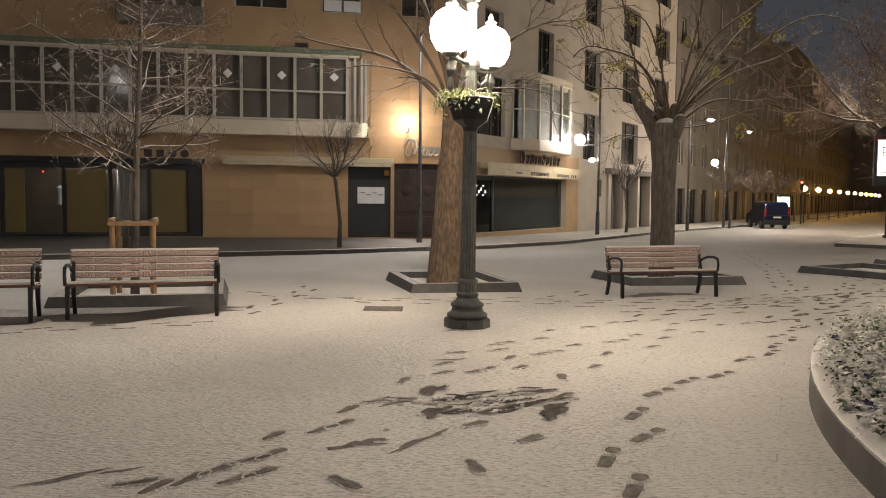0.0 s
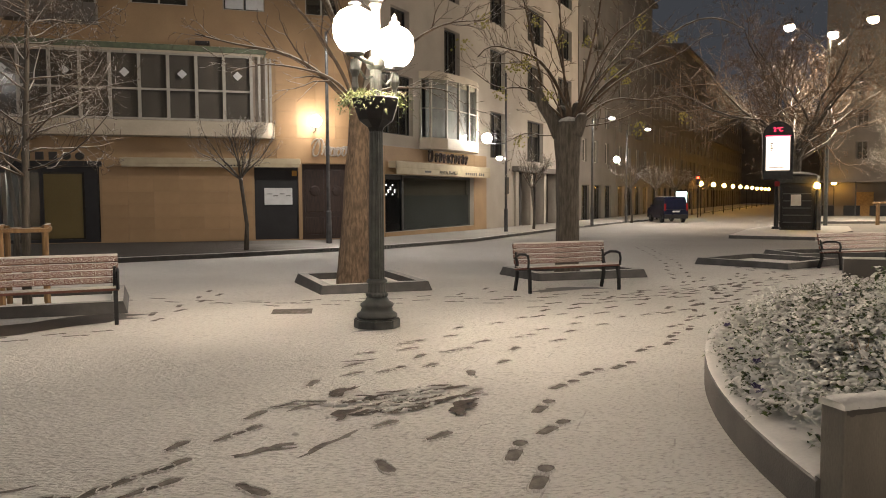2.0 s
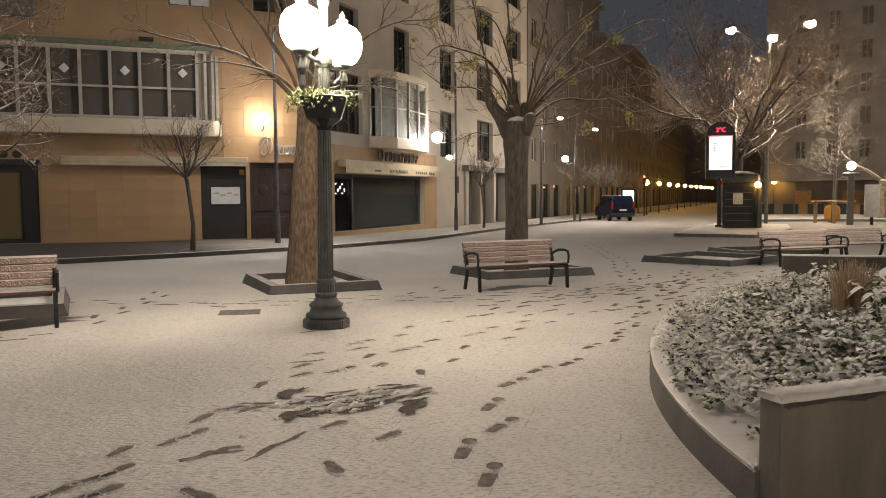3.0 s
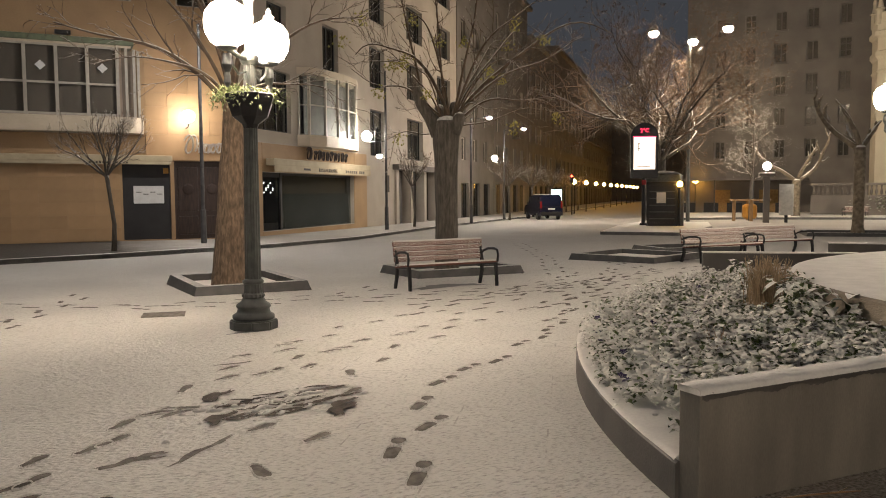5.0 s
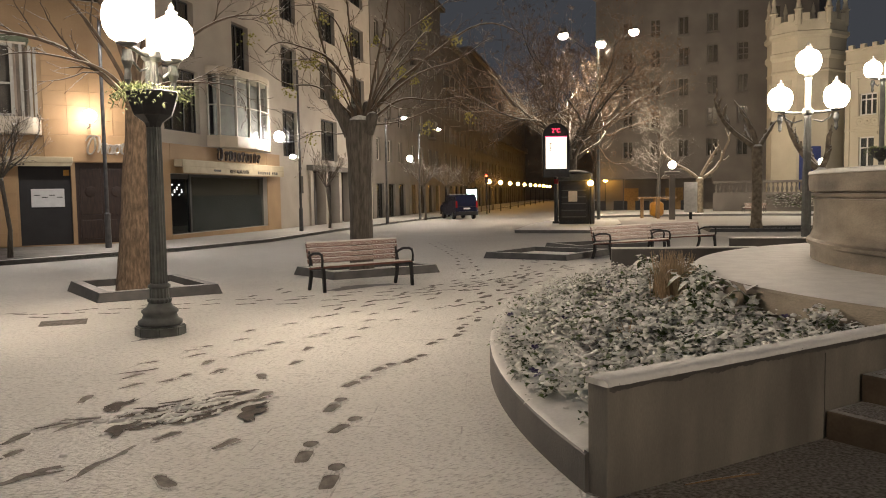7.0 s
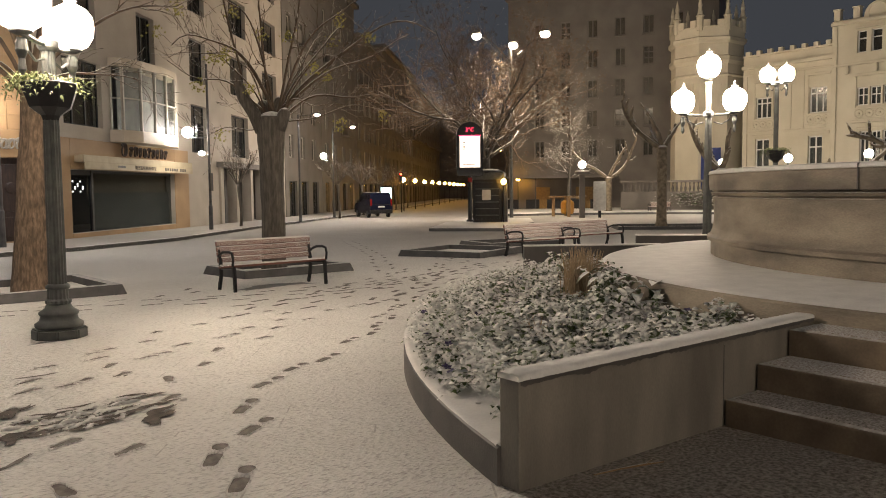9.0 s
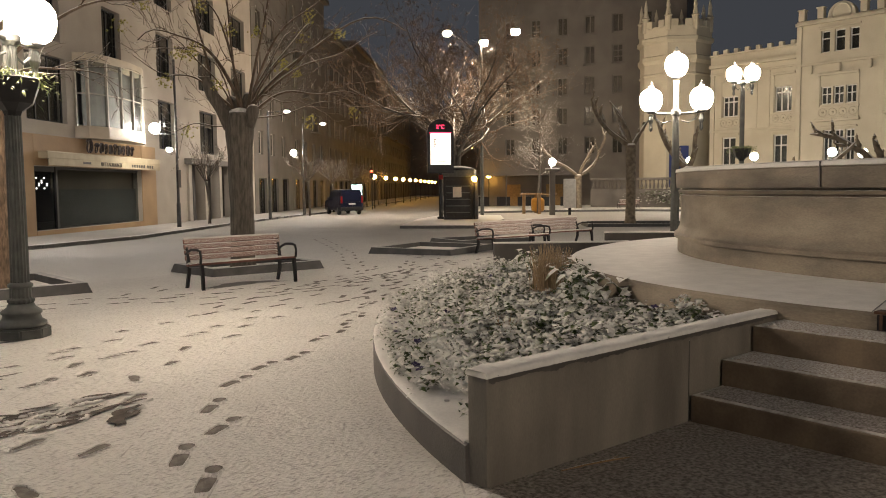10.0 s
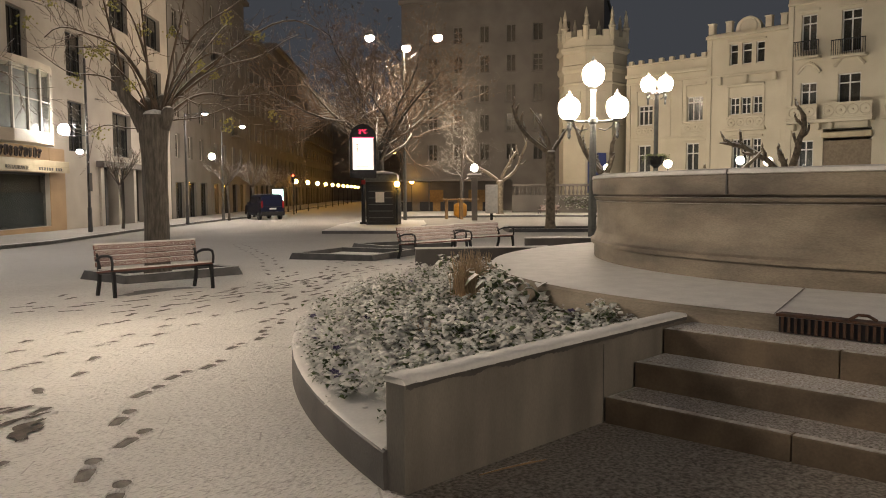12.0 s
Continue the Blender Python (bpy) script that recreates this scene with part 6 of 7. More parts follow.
# ---- lamps ----
def globe_lamp(kind=3, lift=0.19, half=0.52, bowl=True):
    lm = thing("street_lantern", 0, 0, 0, 0, "fluted iron lamp post with lit white globes and flower bowl" if bowl else "fluted iron lamp post with lit white globes", "street lamp", "globe lanterns")
    part("plinth", prism([(0.28 * math.cos(radians(22.5 + 45 * k)), 0.28 * math.sin(radians(22.5 + 45 * k))) for k in range(8)], -0.05, 0.11, 0.015), M_iron, lm)
    part("base", lathe([(0.225, 0.11), (0.24, 0.13), (0.24, 0.16), (0.195, 0.19), (0.18, 0.235), (0.198, 0.255), (0.198, 0.28), (0.14, 0.32), (0.122, 0.36)], 28), M_iron, lm, smooth=True)
    part("vase", lathe([(0.115, 0.36), (0.132, 0.375), (0.132, 0.40), (0.108, 0.42), (0.104, 0.51), (0.104, 0.52)], 32, flute=0.06), M_iron, lm)
    part("neck_ring", lathe([(0.105, 0.52), (0.122, 0.535), (0.122, 0.56), (0.096, 0.58)], 28), M_iron, lm, smooth=True)
    part("shaft", lathe([(0.092, 0.57), (0.088, 1.3), (0.082, 2.0), (0.076, 2.5), (0.065, 2.9 + lift)], 32, flute=0.10), M_iron, lm)
    low = lift if kind == 3 else 0.4
    if bowl:
        bw = part("flower_bowl", lathe([(0.08, 2.12), (0.10, 2.17), (0.21, 2.25), (0.27, 2.42), (0.29, 2.50), (0.27, 2.51), (0.24, 2.47)], 8, at=(0, 0, low)), M_black, lm, "dark eight-sided flower bowl")
        part("bowl_soil", lathe([(0.27, 2.46), (0.26, 2.5)], 8, at=(0, 0, low)), M_snow, bw)
        V, F = [], []
        rnd = random.Random(77)
        for k in range(800):
            a = rnd.random() * 6.283
            if 3.6 < a < 5.2 and rnd.random() < 0.6:
                a -= 2.0
            r = 0.10 + 0.34 * rnd.random() ** 0.8
            c = Vector((r * math.cos(a), r * math.sin(a), low + 2.50 + 0.08 * rnd.random() - max(0, r - 0.27) * 1.5 * rnd.random()))
            d = Vector((math.cos(a + rnd.gauss(0, 0.7)), math.sin(a + rnd.gauss(0, 0.7)), rnd.gauss(0.25, 0.5))).normalized()
            leaf(V, F, c, d, 0.05 + 0.05 * rnd.random(), 0.010, 0.4)
        tagged(raw("trailing_plant", V, F, M_fern, bw), kind="stuff")
    if kind == 3:
        part("upper_shaft", lathe([(0.05, 2.9), (0.05, 3.55), (0.07, 3.57), (0.07, 3.6)], 16, at=(0, 0, lift)), M_white, lm, smooth=True)
    part("arm_boss", lathe([(0.08, 2.84), (0.11, 2.88), (0.11, 2.94), (0.07, 2.99)], 20, at=(0, 0, lift)), M_iron, lm)
    part("arm", tube([(-half, 0, lift + 2.93), (-half / 2, 0, lift + 2.90), (half / 2, 0, lift + 2.90), (half, 0, lift + 2.93)], 0.028, 8), M_iron, lm)
    for s in (-1, 1):
        part("scroll", tube([(s * 0.1, 0, lift + 2.75), (s * half * 0.5, 0, lift + 2.70), (s * half * 0.78, 0, lift + 2.78), (s * half * 0.86, 0, lift + 2.88)], 0.015, 6), M_iron, lm)
        part("drop_finial", lathe([(0.01, 2.52), (0.04, 2.57), (0.03, 2.68), (0.06, 2.76), (0.045, 2.88)], 12, at=(s * half, 0, lift)), M_iron, lm)
    spots = [(-half, 0, 3.21 + lift), (half, 0, 3.21 + lift), (0, 0, 3.93 + lift)] if kind == 3 else [(-half, 0, 3.21 + lift), (half, 0, 3.21 + lift)]
    for x, y, z in spots:
        gl = part("globe", lathe([(0.10, z - 0.25), (0.17, z - 0.21), (0.225, z - 0.11), (0.24, z), (0.225, z + 0.10), (0.17, z + 0.18), (0.09, z + 0.225)], 24, at=(x, y, 0)), M_globe, lm, "lit opal globe", smooth=True)
        part("collar", lathe([(0.05, z - 0.30), (0.11, z - 0.27), (0.11, z - 0.25)], 16, at=(x, y, 0)), M_iron, gl)
        part("cap", lathe([(0.085, z + 0.226), (0.06, z + 0.26), (0.07, z + 0.28), (0.03, z + 0.31), (0.035, z + 0.34), (0.005, z + 0.39)], 12, at=(x, y, 0)), M_white, gl)
    return lm


lamp = globe_lamp()
lamp.matrix_basis = pose(2.05, 9.02, g(2.05, 9.02), 0.2, 0.35, 51)
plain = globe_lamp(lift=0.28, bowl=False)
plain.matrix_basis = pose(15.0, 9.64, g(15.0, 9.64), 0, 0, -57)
# unseen copy behind the camera, added to light the bed wall and steps
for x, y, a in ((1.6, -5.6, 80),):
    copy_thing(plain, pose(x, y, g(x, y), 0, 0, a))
two = globe_lamp(2, 2.05, 0.27)
two.matrix_basis = pose(23.7, 12.95, g(23.7, 12.95), 0, 0, -62)


def ball_lamp(x, y, h, r=0.2, material=None, label="small globe lamp lit on a thin dark post"):
    b = thing("post_lamp", x, y, g(x, y), 0, label, "street lamp", "post lamps")
    part("post", lathe([(0.07, 0), (0.05, 0.5), (0.04, h - r - g(x, y))], 10), M_black, b)
    part("globe", ball(r, (0, 0, h - g(x, y)), 16), material or M_globe2, b, smooth=True)
    return b


for x, y, h in ((43.0, 38.2, 3.1), (48, 19.0, 3.1), (50, 21.6, 3.3), (49.5, 26.4, 3.2), (50.5, 27.9, 3.5), (52, 11.5, 3.3), (53, 33.4, 3.2)):
    ball_lamp(x, y, h, 0.26, M_globe3 if x > 44 else None)


pl = thing("lamp_pillar", 43.0, 38.2, g(43.0, 38.2), -44, "square pillar with a snow-capped ledge carrying a globe lamp", "pillar")
part("shaft", box(-0.2, 0.2, -0.2, 0.2, 0, 3.15, 0.03), M_dim, pl)
part("ledge", box(-0.5, 0.5, -0.5, 0.5, 3.15, 3.3, 0.04), M_dim, pl)
part("ledge_snow", box(-0.48, 0.48, -0.48, 0.48, 3.3, 3.38, 0.03), M_snow, pl)


def arm_lamp(x, y, h, ang, reach, globe_h=None, lens=None, label="tall grey street light with a long arm"):
    p = thing("street_light", x, y, g(x, y) + 0.13, ang, label, "street light", "street lights")
    part("mast", lathe([(0.11, 0), (0.10, 1.2), (0.07, 1.25), (0.055, h)], 12), M_pole, p)
    part("arm", tube([(0, 0, h - 0.1), (reach, 0, h)], 0.025, 6), M_pole, p)
    hd = part("head", box(reach - 0.1, reach + 0.55, -0.14, 0.14, h - 0.02, h + 0.08, 0.03), M_pole, p)
    part("lens", ball(0.17, (reach + 0.25, 0, h - 0.03), 14, 0.55), lens or M_cold, hd, smooth=True)
    if globe_h:
        part("side_arm", tube([(0, 0, globe_h - 0.35), (-0.7, 0, globe_h - 0.35)], 0.022, 6), M_pole, p)
        part("globe", ball(0.24, (-0.75, 0, globe_h), 16), M_globe2, p, smooth=True)
    return p


ang = A_ANG - 90
near = thing("street_light", 15.9, 39.2, g(15.9, 39.2) + 0.13, A_ANG - 90, "tall grey pole carrying a lit globe on a short arm", "street light", "street lights")
part("mast", lathe([(0.11, 0), (0.10, 1.2), (0.07, 1.25), (0.055, 8.4)], 12), M_pole, near)
part("side_arm", tube([(0, 0, 4.70), (-1.1, 0, 4.70)], 0.025, 6), M_pole, near)
part("globe", ball(0.27, (-1.1, 0, 5.0), 16), M_globe3, near, "lit white globe", smooth=True)
part("low_arm", tube([(0, 0, 4.0), (-0.35, 0, 4.0)], 0.022, 6), M_pole, near)
part("low_lamp", ball(0.16, (-0.38, 0, 3.92), 14, 0.7), M_globe2, near, smooth=True)
part("sign_plate", box(0.06, 0.10, -0.2, 0.2, 2.0, 2.9, 0.01), M_black, near)
arm_lamp(4.85, 29.7, 7.9, -90, 2.0, lens=M_cold2)
# unseen light left of the view, added to brighten the shop facade
arm_lamp(-9.5, 19.4, 7.9, -90, 2.0, lens=M_cold2)
arm_lamp(*along(31, 4.4), 6.9, ang, 1.3, 4.7)
arm_lamp(*along(21.5, 4.4), 6.9, ang, 1.0)
# amber lamps in two rows down the avenue
for k in range(11):
    for off in (6.5, 18.5):
        x, y = along(54 + 9.5 * k + (3 if off > 10 else 0), off)
        ball_lamp(x, y, 2.9 + g(x, y) + 0.4, 0.24, M_amber, "amber globe lamp along the avenue")
# mast with three heads
ms = thing("lighting_mast", 40.5, 42.9, g(40.5, 42.9), -44, "tall grey mast with three lit floodlight heads", "street light")
part("mast", lathe([(0.14, 0), (0.12, 2), (0.07, 12.6)], 14), M_iron, ms)
for sx, sz in ((-2.5, 13.5), (2.5, 13.5), (0.2, 12.75)):
    part("arm", tube([(0, 0, 11.5), (sx * 0.5, 0, 12.6 if abs(sx) > 1 else 12.2), (sx, 0, sz + 0.1)], 0.035, 6), M_black, ms)
    part("head", lathe([(0.34, sz), (0.30, sz + 0.16), (0.1, sz + 0.24)], 16, at=(sx, 0, 0)), M_black, ms)
    part("lens", ball(0.33, (sx, 0, sz - 0.12), 14, 0.75), M_mast, ms, smooth=True)
# traffic signal glow and yellow lamp far down the avenue
ts = thing("traffic_light", *along(47.5, 7.2), -0.7, A_ANG - 90, "traffic light showing red by the avenue", "traffic light")
part("post", lathe([(0.06, 0), (0.05, 3.0)], 10), M_black, ts)
part("signal_box", box(-0.15, 0.15, -0.12, 0.12, 3.0, 3.9, 0.03), M_black, ts)
part("red_lens", ball(0.11, (0, -0.13, 3.7), 12), M_tail, ts)
arm_lamp(*along(80, 17), 7.4, ang + 180, 0.6, lens=M_amber)

# ---- kiosk island with the clock panel ----
pts = [(23.3, 30.4), (25.4, 27.4), (32.6, 32.6), (38, 38.4), (35.6, 42.0), (29.6, 37.0)]
bm = bmesh.new()
lo = [bm.verts.new((x, y, g(x, y) - 0.1)) for x, y in pts]
hi = [bm.verts.new((x, y, g(x, y) + 0.15)) for x, y in pts]
bm.faces.new(hi)
for k in range(len(pts)):
    bm.faces.new((lo[k], lo[(k + 1) % len(pts)], hi[(k + 1) % len(pts)], hi[k]))
bmesh.ops.recalc_face_normals(bm, faces=bm.faces)
tagged(part("traffic_island", bm, M_kerb), "raised kerbed island round the kiosk, lightly snowed", "island", kind="structure")

ck = thing("clock_panel", 28.74, 33.74, g(28.74, 33.74) + 0.26, -36, "black street clock with a lit advertising panel", "sign")
part("post", lathe([(0.13, 0), (0.12, 0.1), (0.10, 2.7)], 14), M_black, ck)
part("foot", lathe([(0.22, 0), (0.2, 0.12)], 14), M_black, ck)
bm = prism([(-0.72, 2.55), (0.72, 2.55), (0.74, 4.75)] + [(0.74 * math.cos(a), 4.75 + 0.78 * math.sin(a)) for a in [math.pi * k / 14 for k in range(1, 14)]] + [(-0.74, 4.75)], -0.14, 0.14)
bmesh.ops.rotate(bm, verts=bm.verts, matrix=Matrix.Rotation(radians(90), 3, "X"))
cs = part("case", bm, M_black, ck)
part("lit_panel", box(-0.57, 0.57, -0.165, -0.145, 3.02, 4.75, 0.01), M_ad, cs, "glowing white advert")
part("red_trim", box(-0.60, 0.60, -0.155, -0.143, 4.75, 4.80), M_led, cs)
for k in range(4):
    part("advert_bar", box(-0.36, -0.30 + 0.05 * (k % 2), -0.168, -0.166, 4.0 + 0.12 * k, 4.07 + 0.12 * k), M_letter, cs)
part("advert_bar", box(-0.4, 0.3, -0.168, -0.166, 3.16, 3.19), M_letter, cs)
text_mesh("clock_display", "2°C", 0.30, M_led, cs, pose(0, -0.15, 5.1, 90, 0, 0))
part("red_plate", box(-0.12, 0.12, -0.11, -0.09, 2.2, 2.45), mat("red_plate", (0.4, 0.02, 0.02), bump=0.0), ck)

kk = thing("kiosk", 31.1, 34.9, g(31.1, 34.9) + 0.1, -44, "dark newspaper kiosk with a rounded pale canopy", "kiosk")
part("body", box(-0.85, 0.85, -0.8, 0.9, 0, 2.55, 0.04), M_dark, kk)
part("canopy", prism([(-0.95, -1.0), (0.95, -1.0), (1.05, 0), (0.95, 1.05), (-0.95, 1.05), (-1.05, 0)], 2.55, 2.95, 0.04), M_iron, kk)
part("canopy_dome", ball(1.0, (0, 0, 2.9), 20, 0.28), M_dark, kk, smooth=True)
part("shutter", box(-0.7, 0.7, -0.86, -0.81, 0.25, 2.35, 0.01), M_black, kk)
for k in range(5):
    part("shutter_rib", box(-0.68, 0.68, -0.875, -0.86, 0.45 + k * 0.38, 0.5 + k * 0.38), M_iron, kk)
part("poster", box(-0.3, 0.2, -0.885, -0.876, 1.35, 1.95), M_paper, kk)
part("side_panel", box(0.87, 1.15, -0.6, 0.6, 0, 2.3, 0.02), M_pole, kk)
part("lamp_post", lathe([(0.05, 0), (0.035, 2.3)], 10, at=(0.95, -1.0, 0)), M_black, kk)
part("amber_lamp", ball(0.16, (0.95, -1.0, 2.4), 14), M_amber, kk, smooth=True)

# info column, yellow bin and far raised walk
ic = thing("info_panel", 44.2, 37.6, g(44.2, 37.6), -44, "pale information panel on a dark stand", "sign")
part("board", box(-0.45, 0.45, -0.06, 0.06, 0.5, 2.6, 0.02), M_white, ic)
part("stand", box(-0.1, 0.1, -0.05, 0.05, 0, 0.5), M_black, ic)
yb = thing("yellow_bin", 45.9, 42.3, g(45.9, 42.3), -44, "squat yellow bin beside the young tree", "bin")
part("bin_body", lathe([(0.42, 0.15), (0.52, 0.3), (0.52, 1.0), (0.46, 1.1)], 12), M_yellow, yb)
part("lid", lathe([(0.5, 1.1), (0.3, 1.22)], 12), M_yellow, yb)
fw = [(40, 47), (47, 44.5), (53.6, 38.6), (58, 24), (60, 4), (75, 4), (75, 48), (52, 60)]
bm = bmesh.new()
lo = [bm.verts.new((x, y, g(x, y) - 0.1)) for x, y in fw]
hi = [bm.verts.new((x, y, g(x, y) + 0.17)) for x, y in fw]
bm.faces.new(hi)
for k in range(len(fw)):
    bm.faces.new((lo[k], lo[(k + 1) % len(fw)], hi[(k + 1) % len(fw)], hi[k]))
bmesh.ops.recalc_face_normals(bm, faces=bm.faces)
tagged(part("far_pavement", bm, M_kerb), "raised snowy pavement before the palace", "pavement", kind="structure")
hd = random.Random(6)
V, F = [], []
for k in range(2600):
    t = hd.random()
    c = Vector((58.6 + 1.2 * hd.random(), 46 - 30 * t, -0.3 + 1.2 * hd.random() ** 0.7))
    a = hd.random() * 6.283
    leaf(V, F, c, Vector((math.cos(a), math.sin(a), hd.random())).normalized(), 0.3, 0.09, 0.2)
tagged(raw("hedge", V, F, M_leaf), "dark clipped hedge before the palace, dusted with snow", "hedge", kind="stuff")

# advert case beside the van
ac = thing("advert_case", *along(48, 5.6), -0.65, A_ANG - 90, "cyan lit advertising case on the pavement", "sign")
part("case", box(-0.65, 0.65, -0.1, 0.1, 0, 2.5, 0.03), M_black, ac)
part("lit_face", box(-0.55, 0.55, -0.12, -0.102, 0.6, 2.35), M_adblue, ac)


# ---- parked van ----
def van():
    v = thing("parked_van", 0, 0, 0, 0, "dark blue small van parked by the kerb, seen from behind", "car")
    side = [(-2.1, 0.30), (-2.15, 0.65), (-2.12, 1.0), (-1.98, 1.70), (-1.75, 1.82), (0.3, 1.82), (0.75, 1.68), (1.35, 1.12), (2.0, 0.98), (2.15, 0.75), (2.15, 0.32)]
    bm = bmesh.new()
    rows = []
    for y in (-0.88, -0.80, 0.80, 0.88):
        ins = 0.04 if abs(y) > 0.85 else 0.0
        rows.append([bm.verts.new((x * (1 - ins * 0.3), y * (0.90 if z > 1.1 else 1.0), z - (0.05 if ins and z > 1.5 else 0))) for x, z in side])
    n = len(side)
    for a, b in zip(rows, rows[1:]):
        for i in range(n):
            bm.faces.new((a[i], a[(i + 1) % n], b[(i + 1) % n], b[i]))
    bm.faces.new(rows[0][::-1])
    bm.faces.new(rows[-1])
    bmesh.ops.recalc_face_normals(bm, faces=bm.faces)
    part("body", bm, M_car, v)
    part("rear_window", box(-0.012, 0.012, -0.62, 0.62, 0, 0.52, 0.01), M_carglass, v).matrix_basis = pose(-2.07, 0, 1.12, 0, 11.5, 0)
    part("tailgate_line", box(-2.16, -2.14, -0.7, 0.7, 0.92, 0.95), M_black, v)
    part("bumper", box(-2.24, -2.05, -0.86, 0.86, 0.32, 0.58, 0.04), M_black, v)
    part("plate_bar", box(-2.17, -2.15, -0.26, 0.26, 0.74, 0.85), M_paper, v)
    for s in (-1, 1):
        part("tail_lamp", box(-2.15, -1.98, s * 0.80 - 0.07, s * 0.80 + 0.07, 0.85, 1.35, 0.02), mat("red_lens", (0.25, 0.01, 0.01), rough=0.2, bump=0.0), v)
        part("side_window", box(-1.6, 0.9, s * 0.815 - 0.01, s * 0.815 + 0.01, 1.18, 1.62), M_carglass, v)
        part("mirror", box(0.95, 1.1, s * 0.92 - 0.08, s * 0.92 + 0.08, 1.1, 1.25, 0.03), M_black, v)
        for x in (-1.35, 1.35):
            w = part("wheel", lathe([(0.30, -0.1), (0.32, -0.07), (0.32, 0.07), (0.30, 0.1)], 20), M_rubber, v)
            w.matrix_basis = pose(x, s * 0.78, 0.32, 90, 0, 0)
            part("rim", lathe([(0.2, -0.112), (0.2, 0.112)], 14), M_pole, w)
    part("roof_snow", box(-1.7, 0.3, -0.7, 0.7, 1.82, 1.835, 0.006), M_snow, v)
    return v


vn = van()
vx, vy = 35.9, 54.6
vn.matrix_basis = pose(vx, vy, g(vx, vy), 0, 0, 74)
vn.scale = (1.06, 1.06, 1.1)

# ---- small things on the square ----
mh = thing("manhole_cover", 1.25, 10.75, g(1.25, 10.75) + 0.002, -10, "square manhole cover showing through the snow", "cover")
part("plate", box(-0.27, 0.27, -0.22, 0.22, 0, 0.006), M_print, mh)
tw_ = thing("fallen_twig", 3.27, 2.39, g(3.27, 2.39) + 0.010, -28, "thin fallen twig on the wet paving", "twig")
part("stem", tube([(-0.2, -0.07, 0), (-0.05, -0.03, 0.004), (0.1, 0.005, 0.004), (0.22, 0.03, 0.002)], [0.004, 0.005, 0.006, 0.004], 5), M_wood, tw_)
part("side_shoot", tube([(0.1, 0.005, 0.004), (0.17, 0.06, 0.006)], [0.004, 0.002], 5), M_wood, tw_)


# ---- footprints in the snow ----
def print_into(V, F, x, y, ang, ln, rnd, split=True):
    """A sole and heel pressed down to the wet slabs."""
    c, s = math.cos(ang), math.sin(ang)

    def patch(u0, a, b, n=11):
        k0 = len(V)
        for k in range(n):
            t = 2 * math.pi * k / n
            r = 1 + rnd.uniform(-0.07, 0.07)
            cc, ss = math.cos(t), math.sin(t)
            u, w = u0 + a * r * math.copysign(abs(cc) ** 0.6, cc), b * r * math.copysign(abs(ss) ** 0.6, ss)
            px, py = x + u * c - w * s, y + u * s + w * c
            V.append((px, py, g(px, py) + 0.004))
        F.append(tuple(range(k0, k0 + n)))

    patch(ln * 0.36, ln * 0.17, ln * 0.145, 14)
    patch(-ln * 0.17, ln * 0.33, ln * 0.125, 14)


def smear_into(V, F, x, y, ang, ln, w, rnd, lift=0.004):
    n = 26
    k0 = len(V)
    c, s = math.cos(ang), math.sin(ang)
    for k in range(n):
        t = 2 * math.pi * k / n
        r = 1 + rnd.uniform(-0.3, 0.25)
        u, v = ln * 0.5 * r * math.cos(t), w * (r * math.sin(t) + 0.7 * math.sin(2.6 * math.cos(t) + ln * 40))
        px, py = x + u * c - v * s, y + u * s + v * c
        V.append((px, py, g(px, py) + lift))
    F.append(tuple(range(k0, k0 + n)))


def trail(V, F, pts, stride, side, rnd, ln=0.35, toe=0.12):
    k = 0
    carry = 0.0
    for (x0, y0), (x1, y1) in zip(pts, pts[1:]):
        d = math.hypot(x1 - x0, y1 - y0)
        a = math.atan2(y1 - y0, x1 - x0)
        t = carry
        while t < d:
            s = side if k % 2 else -side
            x, y = x0 + (x1 - x0) * t / d - math.sin(a) * s, y0 + (y1 - y0) * t / d + math.cos(a) * s
            print_into(V, F, x + rnd.gauss(0, 0.03), y + rnd.gauss(0, 0.03), a + (toe if s > 0 else -toe) + rnd.gauss(0, 0.1), ln * rnd.uniform(0.9, 1.1), rnd)
            t += stride * rnd.uniform(0.85, 1.15)
            k += 1
        carry = t - d


def pressed(rings, seed):
    """Wet bottoms of the given outlines, and the rims of pressed snow round them."""
    rnd = random.Random(seed)
    V, F, W, G = [], [], [], []
    for ring in rings:
        n, b, c = len(ring), len(V), len(W)
        mx, my = sum(x for x, y in ring) / n, sum(y for x, y in ring) / n
        V += [(x, y, 0.0) for x, y in ring]
        F.append(tuple(range(b, b + n)))
        for x, y in ring:
            dx, dy = x - mx, y - my
            d = math.hypot(dx, dy)
            o = 0.010 + 0.010 * rnd.random()
            W += [(x, y, -0.001), (x + dx * 0.25 * o / d, y + dy * 0.25 * o / d, 0.006 + 0.004 * rnd.random()), (x + dx * o / d, y + dy * o / d, -0.003)]
        for k in range(n):
            p, q = c + 3 * k, c + 3 * ((k + 1) % n)
            G += [(p, p + 1, q + 1, q), (p + 1, p + 2, q + 2, q + 1)]
    bottom = bpy.data.meshes.new("footprint")
    bottom.from_pydata(V, [], F)
    bottom.materials.append(M_print)
    rim = bpy.data.meshes.new("pressed_rim")
    rim.from_pydata(W, [], G)
    rim.materials.append(M_ground)
    for f in rim.polygons:
        f.use_smooth = True
    return bottom, rim


